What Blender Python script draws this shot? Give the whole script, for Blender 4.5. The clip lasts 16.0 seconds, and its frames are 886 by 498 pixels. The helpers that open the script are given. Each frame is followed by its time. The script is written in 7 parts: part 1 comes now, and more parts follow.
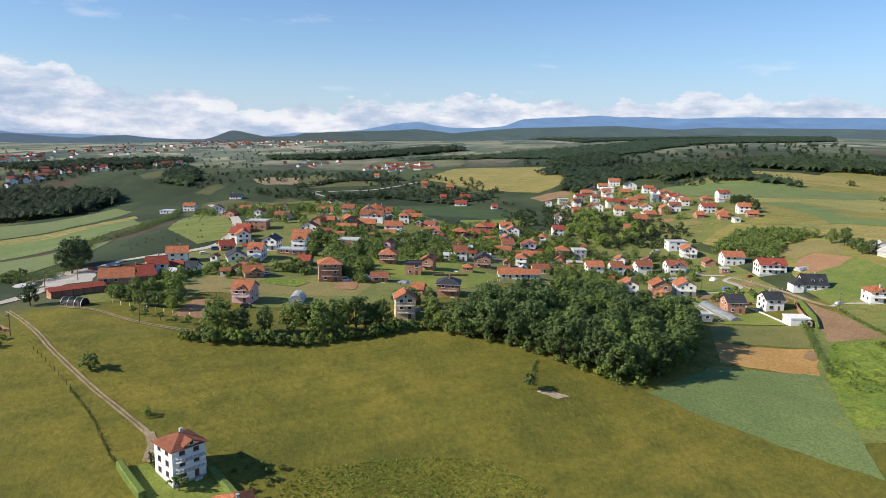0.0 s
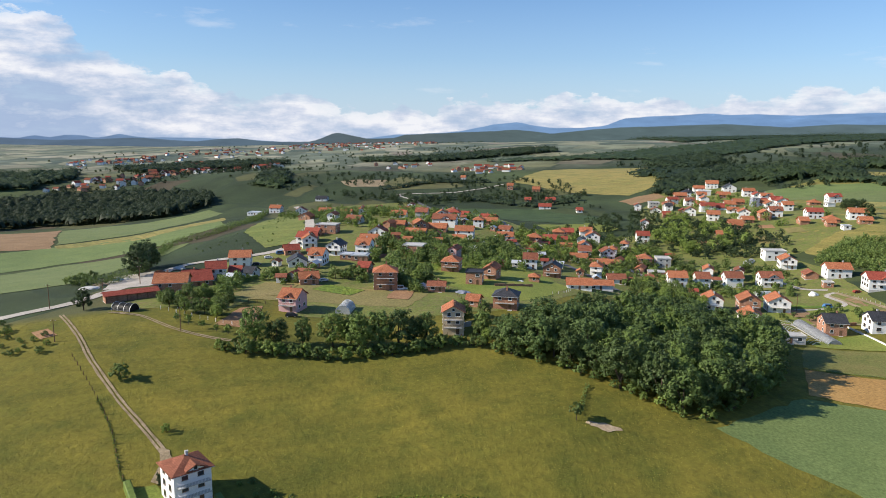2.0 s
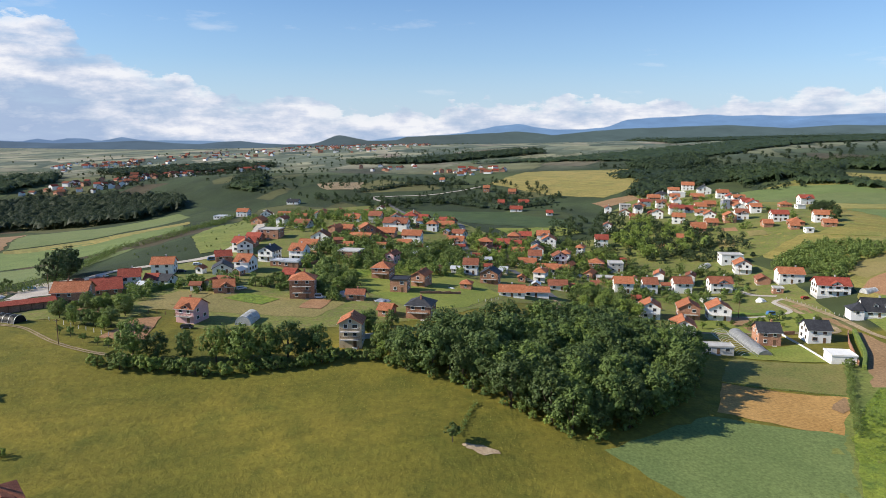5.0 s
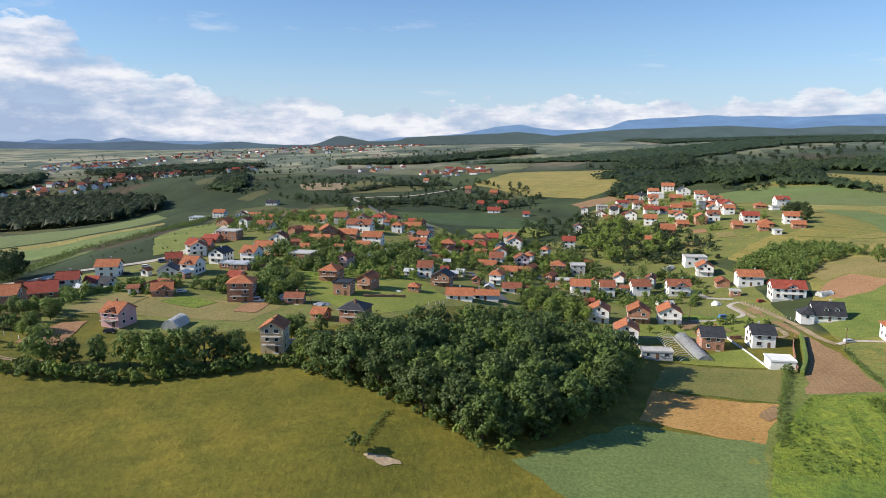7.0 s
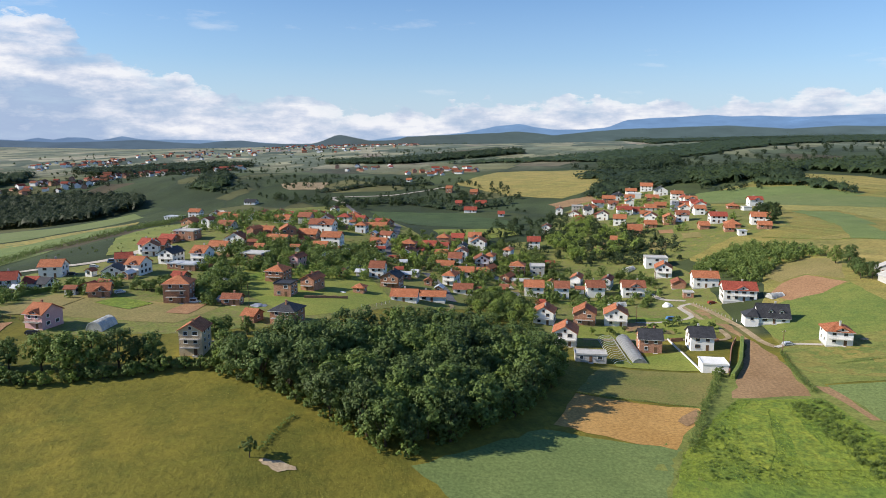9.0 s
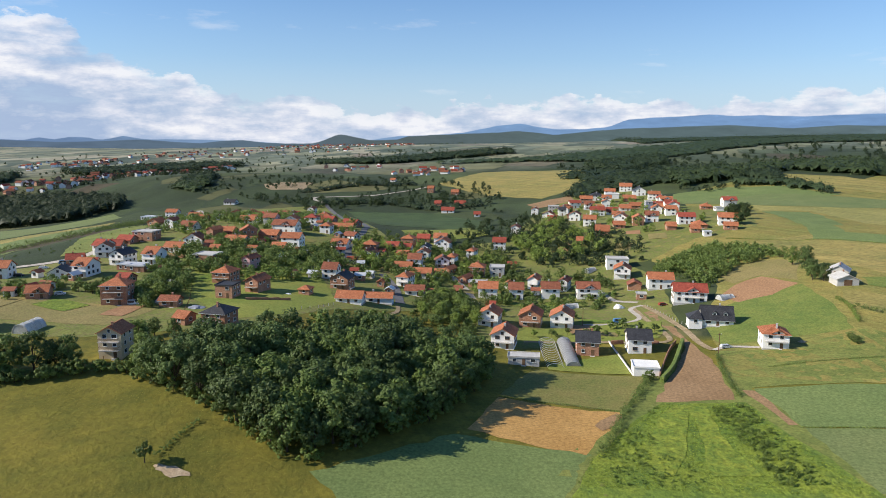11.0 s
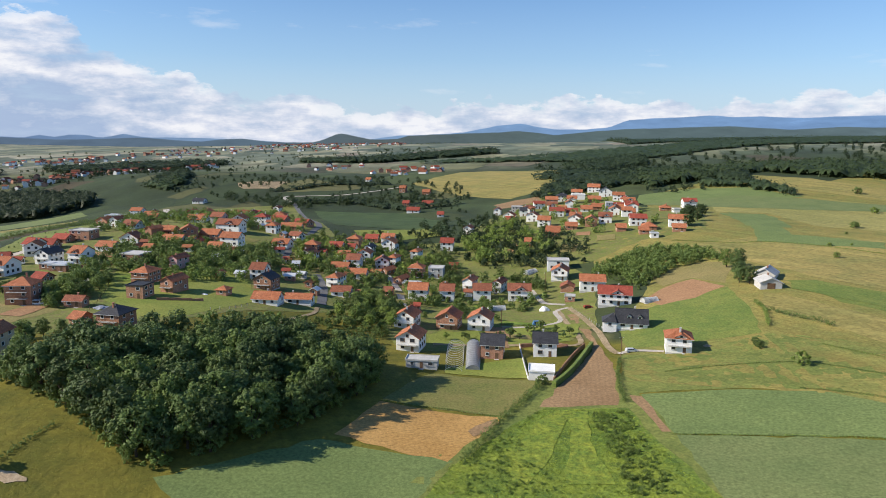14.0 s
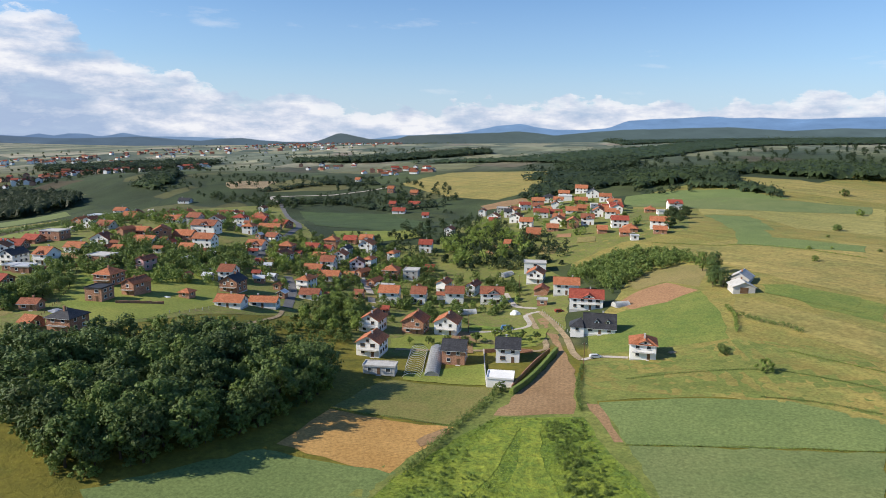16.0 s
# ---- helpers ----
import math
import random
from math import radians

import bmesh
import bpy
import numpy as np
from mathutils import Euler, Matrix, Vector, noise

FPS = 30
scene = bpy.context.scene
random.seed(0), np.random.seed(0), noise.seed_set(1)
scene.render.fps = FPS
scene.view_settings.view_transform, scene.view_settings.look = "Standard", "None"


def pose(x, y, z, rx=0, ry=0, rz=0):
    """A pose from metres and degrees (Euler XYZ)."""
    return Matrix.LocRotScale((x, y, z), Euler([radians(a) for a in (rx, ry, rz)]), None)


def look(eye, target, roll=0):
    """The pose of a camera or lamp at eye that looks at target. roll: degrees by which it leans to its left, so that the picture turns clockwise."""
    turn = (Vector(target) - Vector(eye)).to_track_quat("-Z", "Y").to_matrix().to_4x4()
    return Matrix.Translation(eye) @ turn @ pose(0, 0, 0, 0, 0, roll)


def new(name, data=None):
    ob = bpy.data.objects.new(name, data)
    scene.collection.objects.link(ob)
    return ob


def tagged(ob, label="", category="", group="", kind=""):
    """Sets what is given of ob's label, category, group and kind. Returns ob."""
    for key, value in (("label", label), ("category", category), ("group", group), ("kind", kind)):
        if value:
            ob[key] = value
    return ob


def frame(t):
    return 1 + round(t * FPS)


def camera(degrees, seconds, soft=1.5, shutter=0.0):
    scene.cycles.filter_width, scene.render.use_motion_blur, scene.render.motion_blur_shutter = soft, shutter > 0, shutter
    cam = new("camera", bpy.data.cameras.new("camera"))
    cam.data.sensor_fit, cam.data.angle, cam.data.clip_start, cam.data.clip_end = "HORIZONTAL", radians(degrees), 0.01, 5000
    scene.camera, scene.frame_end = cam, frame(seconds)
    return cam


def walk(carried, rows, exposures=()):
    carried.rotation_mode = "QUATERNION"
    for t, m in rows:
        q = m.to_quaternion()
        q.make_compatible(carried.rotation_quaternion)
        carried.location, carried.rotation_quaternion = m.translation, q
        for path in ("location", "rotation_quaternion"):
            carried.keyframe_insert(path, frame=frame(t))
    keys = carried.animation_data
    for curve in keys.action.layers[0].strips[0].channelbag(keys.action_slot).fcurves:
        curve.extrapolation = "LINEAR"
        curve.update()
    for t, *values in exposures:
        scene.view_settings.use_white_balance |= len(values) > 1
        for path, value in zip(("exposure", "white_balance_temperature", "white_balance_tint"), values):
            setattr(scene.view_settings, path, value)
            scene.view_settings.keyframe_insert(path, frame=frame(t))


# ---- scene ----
cam = camera(64.7, 16.0, soft=0.68)
PATH = [
    (0, (-10.834, -16.079, 70.471), (-10.68, -14.112, 70.143), 1.0),
    (0.5, (-7.202, -11.918, 70.605), (-7.062, -9.949, 70.278), 0.9),
    (1, (-3.606, -7.467, 70.771), (-3.516, -5.496, 70.444), 0.7),
    (1.5, (0.467, -3.422, 70.941), (0.455, -1.449, 70.614), 0.5),
    (2, (5.224, 0.132, 71.091), (5.101, 2.101, 70.762), 0.4),
    (2.5, (10.226, 3.184, 71.094), (10.1, 5.153, 70.766), 0.3),
    (3, (15.296, 5.902, 71.043), (15.168, 7.871, 70.716), 0.3),
    (3.5, (20.395, 8.207, 71.058), (20.267, 10.176, 70.731), 0.3),
    (4, (25.798, 10.461, 70.951), (25.67, 12.43, 70.625), 0.2),
    (6.5, (54.109, 19.89, 70.973), (53.978, 21.86, 70.651), 0.2),
    (7, (59.699, 21.245, 70.993), (59.568, 23.214, 70.671), 0.2),
    (7.5, (65.346, 22.543, 71.0), (65.217, 24.512, 70.677), 0.2),
    (8, (71.12, 23.687, 71.034), (70.989, 25.656, 70.711), 0.2),
    (8.5, (76.96, 24.746, 71.103), (76.829, 26.715, 70.779), 0.3),
    (9, (82.609, 25.884, 71.18), (82.479, 27.854, 70.856), 0.3),
    (11.5, (111.404, 30.536, 71.754), (111.271, 32.505, 71.428), 0.3),
    (12, (117.093, 31.549, 71.762), (116.96, 33.518, 71.435), 0.3),
    (12.5, (122.818, 32.519, 71.819), (122.686, 34.488, 71.493), 0.4),
    (13, (128.469, 33.526, 71.902), (128.336, 35.494, 71.576), 0.4),
    (13.5, (134.016, 34.459, 72.003), (133.883, 36.427, 71.677), 0.5),
    (14, (139.243, 35.275, 71.997), (139.111, 37.244, 71.671), 0.6),
    (14.5, (143.906, 36.569, 72.1), (143.774, 38.538, 71.774), 0.6),
    (15, (147.527, 38.239, 72.204), (147.396, 40.207, 71.878), 0.7),
    (15.5, (150.28, 40.062, 72.341), (150.146, 42.031, 72.016), 0.8),
    (16, (152.053, 41.638, 72.374), (151.923, 43.607, 72.048), 0.8),
]
walk(cam, [(t, look(eye, target, roll)) for t, eye, target, roll in PATH])
scene.view_settings.exposure = 0.40

# ---- sky and sun ----
SUN_EL, SUN_AZ = radians(30.5), radians(-101)
sun_data = bpy.data.lights.new("sun", "SUN")
sun_data.energy, sun_data.angle, sun_data.color = 5.0, radians(0.55), (1.0, 0.91, 0.76)
sun = new("sun", sun_data)
sun.matrix_world = look((100 * math.sin(SUN_AZ) * math.cos(SUN_EL), 100 * math.cos(SUN_AZ) * math.cos(SUN_EL), 100 * math.sin(SUN_EL)), (0, 0, 0))


def node(nt, kind, **values):
    n = nt.nodes.new(kind)
    for key, value in values.items():
        n.inputs[key.replace("_", " ")].default_value = value
    return n


def math_node(nt, op, a, b=None):
    n = nt.nodes.new("ShaderNodeMath")
    n.operation = op
    for i, v in enumerate((a, b)):
        if v is None:
            continue
        if isinstance(v, (int, float)):
            n.inputs[i].default_value = v
        else:
            nt.links.new(v, n.inputs[i])
    return n.outputs[0]


def ramp(nt, value, stops, smooth="LINEAR"):
    n = nt.nodes.new("ShaderNodeValToRGB")
    n.color_ramp.interpolation = smooth
    while len(n.color_ramp.elements) < len(stops):
        n.color_ramp.elements.new(0.5)
    for e, (pos, col) in zip(n.color_ramp.elements, stops):
        e.position = pos
        e.color = (col, col, col, 1) if isinstance(col, (int, float)) else (*col, 1)
    nt.links.new(value, n.inputs[0])
    return n.outputs[0]


def blend(nt, fac, a, b, mode="MIX"):
    n = nt.nodes.new("ShaderNodeMix")
    n.data_type, n.blend_type = "RGBA", mode
    for i, v in ((0, fac), (6, a), (7, b)):
        if isinstance(v, (int, float)):
            n.inputs[i].default_value = v
        elif isinstance(v, tuple):
            n.inputs[i].default_value = (*v, 1)
        else:
            nt.links.new(v, n.inputs[i])
    return n.outputs[2]


world = bpy.data.worlds.new("sky")
scene.world = world
world.use_nodes = True
wt = world.node_tree
wt.nodes.clear()
sky = wt.nodes.new("ShaderNodeTexSky")
sky.sky_type, sky.sun_disc = "NISHITA", False
sky.sun_elevation, sky.sun_rotation = SUN_EL, SUN_AZ
sky.air_density, sky.dust_density, sky.ozone_density = 1.0, 0.2, 3.5
way = wt.nodes.new("ShaderNodeTexCoord").outputs["Generated"]
sep = wt.nodes.new("ShaderNodeSeparateXYZ")
wt.links.new(way, sep.inputs[0])
rise = sep.outputs[2]
turn = math_node(wt, "ARCTAN2", sep.outputs[0], sep.outputs[1])
side = math_node(wt, "ADD", math_node(wt, "MULTIPLY", turn, 0.5), 0.5)
# clouds: a tall bank in the west, a low band of cumulus along the mountains
flat = wt.nodes.new("ShaderNodeMapping")
flat.inputs["Scale"].default_value = (1.0, 1.0, 2.0)
wt.links.new(way, flat.inputs[0])
puffs = node(wt, "ShaderNodeTexNoise", Scale=17.0, Detail=10.0, Roughness=0.58)
wt.links.new(flat.outputs[0], puffs.inputs["Vector"])
bank = ramp(wt, side, [(0.0, 0.50), (0.193, 0.555), (0.2103, 0.56), (0.2248, 0.52), (0.2425, 0.42), (0.255, 0.375), (0.2848, 0.345), (0.3051, 0.26), (0.3263, 0.20), (0.3635, 0.185),
                        (0.4332, 0.15), (0.4807, 0.165), (0.4964, 0.205), (0.524, 0.155), (0.5508, 0.25), (0.5663, 0.205), (0.5927, 0.18), (0.618, 0.22), (0.6396, 0.18), (0.6598, 0.245),
                        (0.6803, 0.175), (0.7055, 0.215), (0.7437, 0.205), (1.0, 0.2)], "EASE")
billow = math_node(wt, "MULTIPLY", math_node(wt, "SUBTRACT", puffs.outputs["Fac"], 0.53), 0.085)
inward = math_node(wt, "SUBTRACT", math_node(wt, "ADD", math_node(wt, "MULTIPLY", bank, 0.25), billow), rise)
veil = node(wt, "ShaderNodeTexNoise", Scale=7.0, Detail=7.0, Roughness=0.6)
stretch = wt.nodes.new("ShaderNodeMapping")
stretch.inputs["Scale"].default_value = (1.0, 1.0, 4.5)
wt.links.new(way, stretch.inputs[0])
wt.links.new(stretch.outputs[0], veil.inputs["Vector"])
cloud = ramp(wt, math_node(wt, "MULTIPLY", inward, 22.0), [(0.0, 0.0), (0.10, 0.66), (0.35, 0.90), (1.0, 0.95)])
cloud = math_node(wt, "MULTIPLY", cloud, ramp(wt, veil.outputs["Fac"], [(0.30, 0.5), (0.44, 0.9), (0.52, 1.0)]))
# thin scraps of cloud higher up
scrap = math_node(wt, "MULTIPLY", ramp(wt, veil.outputs["Fac"], [(0.62, 0.0), (0.74, 0.35)]), ramp(wt, rise, [(0.04, 0.0), (0.06, 1.0), (0.14, 0.7), (0.3, 0.5)]))
cloud = math_node(wt, "MAXIMUM", cloud, scrap)
curl = node(wt, "ShaderNodeTexNoise", Scale=30.0, Detail=6.0, Roughness=0.6)
wt.links.new(flat.outputs[0], curl.inputs["Vector"])
mottle = math_node(wt, "ADD", math_node(wt, "MULTIPLY", veil.outputs["Fac"], 1.3), math_node(wt, "MULTIPLY", math_node(wt, "SUBTRACT", curl.outputs["Fac"], 0.5), 0.6))
deep = math_node(wt, "ADD", math_node(wt, "MULTIPLY", inward, -2.2), math_node(wt, "SUBTRACT", mottle, 0.13))
white = ramp(wt, deep, [(0.24, (2.9, 3.7, 5.3)), (0.38, (4.1, 4.7, 5.9)), (0.48, (5.3, 5.6, 6.5)), (0.62, (7.0, 7.0, 7.3))])
clear = blend(wt, 1.0, sky.outputs[0], (0.69, 0.89, 1.10), "MULTIPLY")
clear = blend(wt, ramp(wt, rise, [(0.0, 0.85), (0.04, 0.62), (0.10, 0.28), (0.2, 0.06), (0.3, 0.0)]), clear, (4.3, 5.2, 6.5))
above = blend(wt, cloud, clear, white)
# far mountains under the clouds, wooded hills before them; haze blue mixed into both
crest = ramp(wt, side, [(0.1869, 0.192), (0.1985, 0.18), (0.2069, 0.225), (0.2151, 0.191), (0.2229, 0.237), (0.2339, 0.226), (0.2402, 0.179), (0.2535, 0.262), (0.2684, 0.19), (0.298, 0.191),
                         (0.3324, 0.141), (0.3779, 0.078), (0.4172, 0.197), (0.4331, 0.277), (0.4569, 0.306), (0.4808, 0.375), (0.5046, 0.534), (0.5204, 0.587), (0.5322, 0.51), (0.5439, 0.459),
                         (0.567, 0.473), (0.5803, 0.512), (0.5932, 0.69), (0.6188, 0.737), (0.6436, 0.794), (0.6609, 0.754), (0.6776, 0.774), (0.7003, 0.733), (0.7188, 0.773), (0.7447, 0.785)])
near = ramp(wt, side, [(0.1869, 0.181), (0.2165, 0.133), (0.2418, 0.155), (0.2616, 0.19), (0.2701, 0.178), (0.2855, 0.129), (0.2996, 0.104), (0.3177, 0.166), (0.3288, 0.179), (0.3417, 0.116),
                        (0.3741, 0.103), (0.3799, 0.143), (0.3897, 0.286), (0.3956, 0.313), (0.4054, 0.249), (0.4152, 0.184), (0.433, 0.199), (0.441, 0.278), (0.4649, 0.32), (0.4808, 0.348),
                        (0.5047, 0.377), (0.5185, 0.418), (0.5323, 0.38), (0.544, 0.33), (0.5556, 0.37), (0.5709, 0.423), (0.5898, 0.475), (0.6264, 0.526), (0.6578, 0.561), (0.6945, 0.5), (0.7193, 0.556)])
jag = node(wt, "ShaderNodeTexNoise", Scale=30.0, Detail=7.0, Roughness=0.6)
wt.links.new(stretch.outputs[0], jag.inputs["Vector"])
rough_line = math_node(wt, "MULTIPLY", math_node(wt, "SUBTRACT", jag.outputs["Fac"], 0.5), 0.003)
mixed = above
# glowing sky-shader colours with the distance haze painted in
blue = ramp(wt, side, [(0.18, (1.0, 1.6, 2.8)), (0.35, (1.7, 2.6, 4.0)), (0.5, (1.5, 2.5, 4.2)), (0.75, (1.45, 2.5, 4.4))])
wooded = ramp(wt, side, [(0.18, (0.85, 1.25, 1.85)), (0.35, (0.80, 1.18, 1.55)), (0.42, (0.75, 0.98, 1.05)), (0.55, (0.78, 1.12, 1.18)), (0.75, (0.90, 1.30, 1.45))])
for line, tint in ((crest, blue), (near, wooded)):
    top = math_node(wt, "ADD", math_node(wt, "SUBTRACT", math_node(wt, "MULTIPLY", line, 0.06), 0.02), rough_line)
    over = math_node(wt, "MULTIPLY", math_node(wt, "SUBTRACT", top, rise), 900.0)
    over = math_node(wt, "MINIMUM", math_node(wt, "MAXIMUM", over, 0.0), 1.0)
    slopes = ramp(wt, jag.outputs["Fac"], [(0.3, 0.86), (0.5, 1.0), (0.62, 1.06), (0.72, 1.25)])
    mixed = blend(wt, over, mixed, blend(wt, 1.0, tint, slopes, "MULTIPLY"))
all_sky = mixed
bg = node(wt, "ShaderNodeBackground", Strength=0.1)
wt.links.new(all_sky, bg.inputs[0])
out = wt.nodes.new("ShaderNodeOutputWorld")
wt.links.new(bg.outputs[0], out.inputs[0])

# ---- materials ----
MATS = {}


def surface(name, dark, light, scale=0.05, fine=1.5, rough=0.9, bump=0.3, third=None, spots=None, per=0.0, metal=0.0, island=0.0, depth=0.1, grain=0.42):
    """Two colours mixed by coarse noise, broken up by fine noise, with relief."""
    m = bpy.data.materials.new(name)
    m.use_nodes = True
    nt = m.node_tree
    p = nt.nodes["Principled BSDF"]
    co = nt.nodes.new("ShaderNodeTexCoord").outputs["Object"]
    a = node(nt, "ShaderNodeTexNoise", Scale=scale, Detail=6.0, Roughness=0.62)
    b = node(nt, "ShaderNodeTexNoise", Scale=fine, Detail=7.0, Roughness=0.7)
    for n in (a, b):
        nt.links.new(co, n.inputs["Vector"])
    col = blend(nt, ramp(nt, a.outputs["Fac"], [(0.32, 0.0), (0.68, 1.0)]), dark, light)
    if third:
        c = node(nt, "ShaderNodeTexNoise", Scale=scale * 4.3, Detail=5.0, Roughness=0.6)
        nt.links.new(co, c.inputs["Vector"])
        col = blend(nt, ramp(nt, c.outputs["Fac"], [(0.45, 0.0), (0.72, 0.85)]), col, third)
    col = blend(nt, 1.0, col, ramp(nt, b.outputs["Fac"], [(0.28, 1 - grain), (0.5, 1.0), (0.74, 1 + grain)]), "MULTIPLY")
    if per or island:
        info = nt.nodes.new("ShaderNodeObjectInfo").outputs["Random"] if per else nt.nodes.new("ShaderNodeNewGeometry").outputs["Random Per Island"]
        k = per or island
        col = blend(nt, 1.0, col, ramp(nt, info, [(0.0, 1 - k), (0.5, 1.0), (1.0, 1 + k)]), "MULTIPLY")
    nt.links.new(col, p.inputs["Base Color"])
    p.inputs["Roughness"].default_value = rough
    p.inputs["Metallic"].default_value = metal
    p.inputs["Specular IOR Level"].default_value = 0.25
    if bump:
        bn = node(nt, "ShaderNodeBump", Strength=bump, Distance=depth)
        nt.links.new(b.outputs["Fac"], bn.inputs["Height"])
        nt.links.new(bn.outputs[0], p.inputs["Normal"])
    MATS[name] = m
    return m


def rowed(name, dark, light, spacing, angle, rough=0.95, mix=0.5):
    """Soil or crop drawn in rows."""
    m = surface(name, dark, light, 0.06, 1.2, rough, 0.5)
    nt = m.node_tree
    p = nt.nodes["Principled BSDF"]
    co = nt.nodes.new("ShaderNodeTexCoord").outputs["Object"]
    mp = nt.nodes.new("ShaderNodeMapping")
    mp.inputs["Rotation"].default_value = (0, 0, radians(angle))
    nt.links.new(co, mp.inputs[0])
    wv = node(nt, "ShaderNodeTexWave", Scale=1.0 / spacing / 3.2, Distortion=0.35, Detail=2.0, Detail_Scale=0.3)
    nt.links.new(mp.outputs[0], wv.inputs["Vector"])
    old = p.inputs["Base Color"].links[0].from_socket
    nt.links.new(blend(nt, mix, old, ramp(nt, wv.outputs["Fac"], [(0.1, 0.55), (0.9, 1.3)]), "MULTIPLY"), p.inputs["Base Color"])
    return m


surface("meadow", (0.114, 0.114, 0.016), (0.226, 0.186, 0.029), 0.022, 0.7, 0.95, 0.8, third=(0.086, 0.098, 0.015), depth=0.45, grain=0.30)
surface("lawn", (0.155, 0.200, 0.036), (0.240, 0.248, 0.052), 0.05, 1.3, 0.95, 0.5, depth=0.2)
surface("hay", (0.122, 0.172, 0.036), (0.192, 0.216, 0.050), 0.05, 1.3, 0.95, 0.5, third=(0.100, 0.152, 0.034), depth=0.2)
surface("mown", (0.125, 0.150, 0.036), (0.230, 0.190, 0.066), 0.06, 1.4, 0.95, 0.4)
surface("dry", (0.200, 0.180, 0.062), (0.270, 0.215, 0.085), 0.06, 1.3, 0.95, 0.4)
surface("gold", (0.225, 0.200, 0.060), (0.335, 0.262, 0.085), 0.012, 0.5, 0.95, 0.4, third=(0.180, 0.185, 0.056))
surface("pale", (0.225, 0.220, 0.066), (0.320, 0.280, 0.090), 0.012, 0.5, 0.95, 0.4)
surface("lush", (0.110, 0.185, 0.030), (0.250, 0.290, 0.040), 0.05, 0.8, 0.95, 0.9, third=(0.070, 0.128, 0.028), depth=0.7)
rowed("crop", (0.125, 0.172, 0.056), (0.165, 0.212, 0.070), 1.4, 20, mix=0.05)
rowed("crop2", (0.125, 0.165, 0.058), (0.165, 0.195, 0.072), 1.4, 75, mix=0.05)
rowed("crop_dark", (0.040, 0.070, 0.024), (0.066, 0.100, 0.034), 9.0, 70, mix=0.4)
rowed("soil", (0.235, 0.146, 0.074), (0.310, 0.200, 0.106), 1.5, 6, mix=0.10)
rowed("stubble", (0.370, 0.210, 0.066), (0.460, 0.275, 0.095), 1.2, 62, mix=0.09)
rowed("redsoil", (0.300, 0.165, 0.085), (0.380, 0.220, 0.115), 1.2, 30, mix=0.06)
surface("slope", (0.185, 0.174, 0.046), (0.290, 0.232, 0.066), 0.014, 0.9, 0.95, 0.5, third=(0.150, 0.178, 0.046), depth=0.3)
surface("slope_low", (0.130, 0.165, 0.038), (0.205, 0.212, 0.056), 0.03, 1.0, 0.95, 0.6, third=(0.105, 0.145, 0.034), depth=0.3)
surface("streak", (0.140, 0.205, 0.030), (0.275, 0.305, 0.040), 0.22, 0.7, 0.95, 0.9, third=(0.100, 0.165, 0.030), depth=0.7, grain=0.5)
surface("garden", (0.115, 0.152, 0.034), (0.205, 0.212, 0.052), 0.09, 1.1, 0.95, 0.6, third=(0.190, 0.150, 0.070), depth=0.3)
surface("soilpale", (0.330, 0.235, 0.145), (0.460, 0.360, 0.240), 0.3, 2.0, 0.95, 0.5)
surface("gravel", (0.380, 0.340, 0.290), (0.500, 0.455, 0.400), 0.15, 2.5, 0.95, 0.3)
surface("dirt", (0.235, 0.180, 0.100), (0.370, 0.285, 0.180), 0.2, 1.6, 0.95, 0.4)
surface("asphalt", (0.110, 0.110, 0.115), (0.160, 0.160, 0.165), 0.2, 3.0, 0.85, 0.2)
surface("film", (0.660, 0.670, 0.660), (0.780, 0.790, 0.780), 0.5, 2.0, 0.4, 0.1, grain=0.12)
surface("film_old", (0.400, 0.410, 0.420), (0.500, 0.510, 0.520), 0.5, 2.0, 0.45, 0.1, grain=0.15)
surface("black", (0.020, 0.021, 0.023), (0.040, 0.042, 0.046), 0.5, 2.0, 0.5, 0.1, grain=0.12)
surface("blue_paint", (0.060, 0.160, 0.330), (0.090, 0.210, 0.400), 0.5, 2.0, 0.4, 0.05, grain=0.12)
surface("white", (0.760, 0.750, 0.720), (0.840, 0.830, 0.810), 0.4, 3.0, 0.85, 0.05, grain=0.12)
surface("beige", (0.560, 0.450, 0.300), (0.640, 0.530, 0.370), 0.4, 3.0, 0.85, 0.05, grain=0.12)
surface("pink", (0.560, 0.330, 0.330), (0.640, 0.400, 0.390), 0.4, 3.0, 0.85, 0.05, grain=0.12)
surface("grey", (0.400, 0.390, 0.370), (0.520, 0.510, 0.490), 0.4, 2.0, 0.85, 0.1, grain=0.12)
surface("slategrey", (0.220, 0.240, 0.290), (0.290, 0.310, 0.370), 0.4, 2.0, 0.8, 0.1, grain=0.12)
surface("concrete", (0.400, 0.390, 0.370), (0.560, 0.550, 0.530), 0.5, 2.5, 0.85, 0.15, grain=0.12)
surface("timber", (0.120, 0.070, 0.040), (0.200, 0.120, 0.070), 0.8, 5.0, 0.8, 0.2, grain=0.12)
surface("metal", (0.560, 0.580, 0.600), (0.680, 0.690, 0.700), 0.3, 2.0, 0.45, 0.05, metal=0.3, grain=0.12)
surface("bark", (0.060, 0.045, 0.032), (0.110, 0.085, 0.062), 1.0, 5.0, 0.95, 0.6)


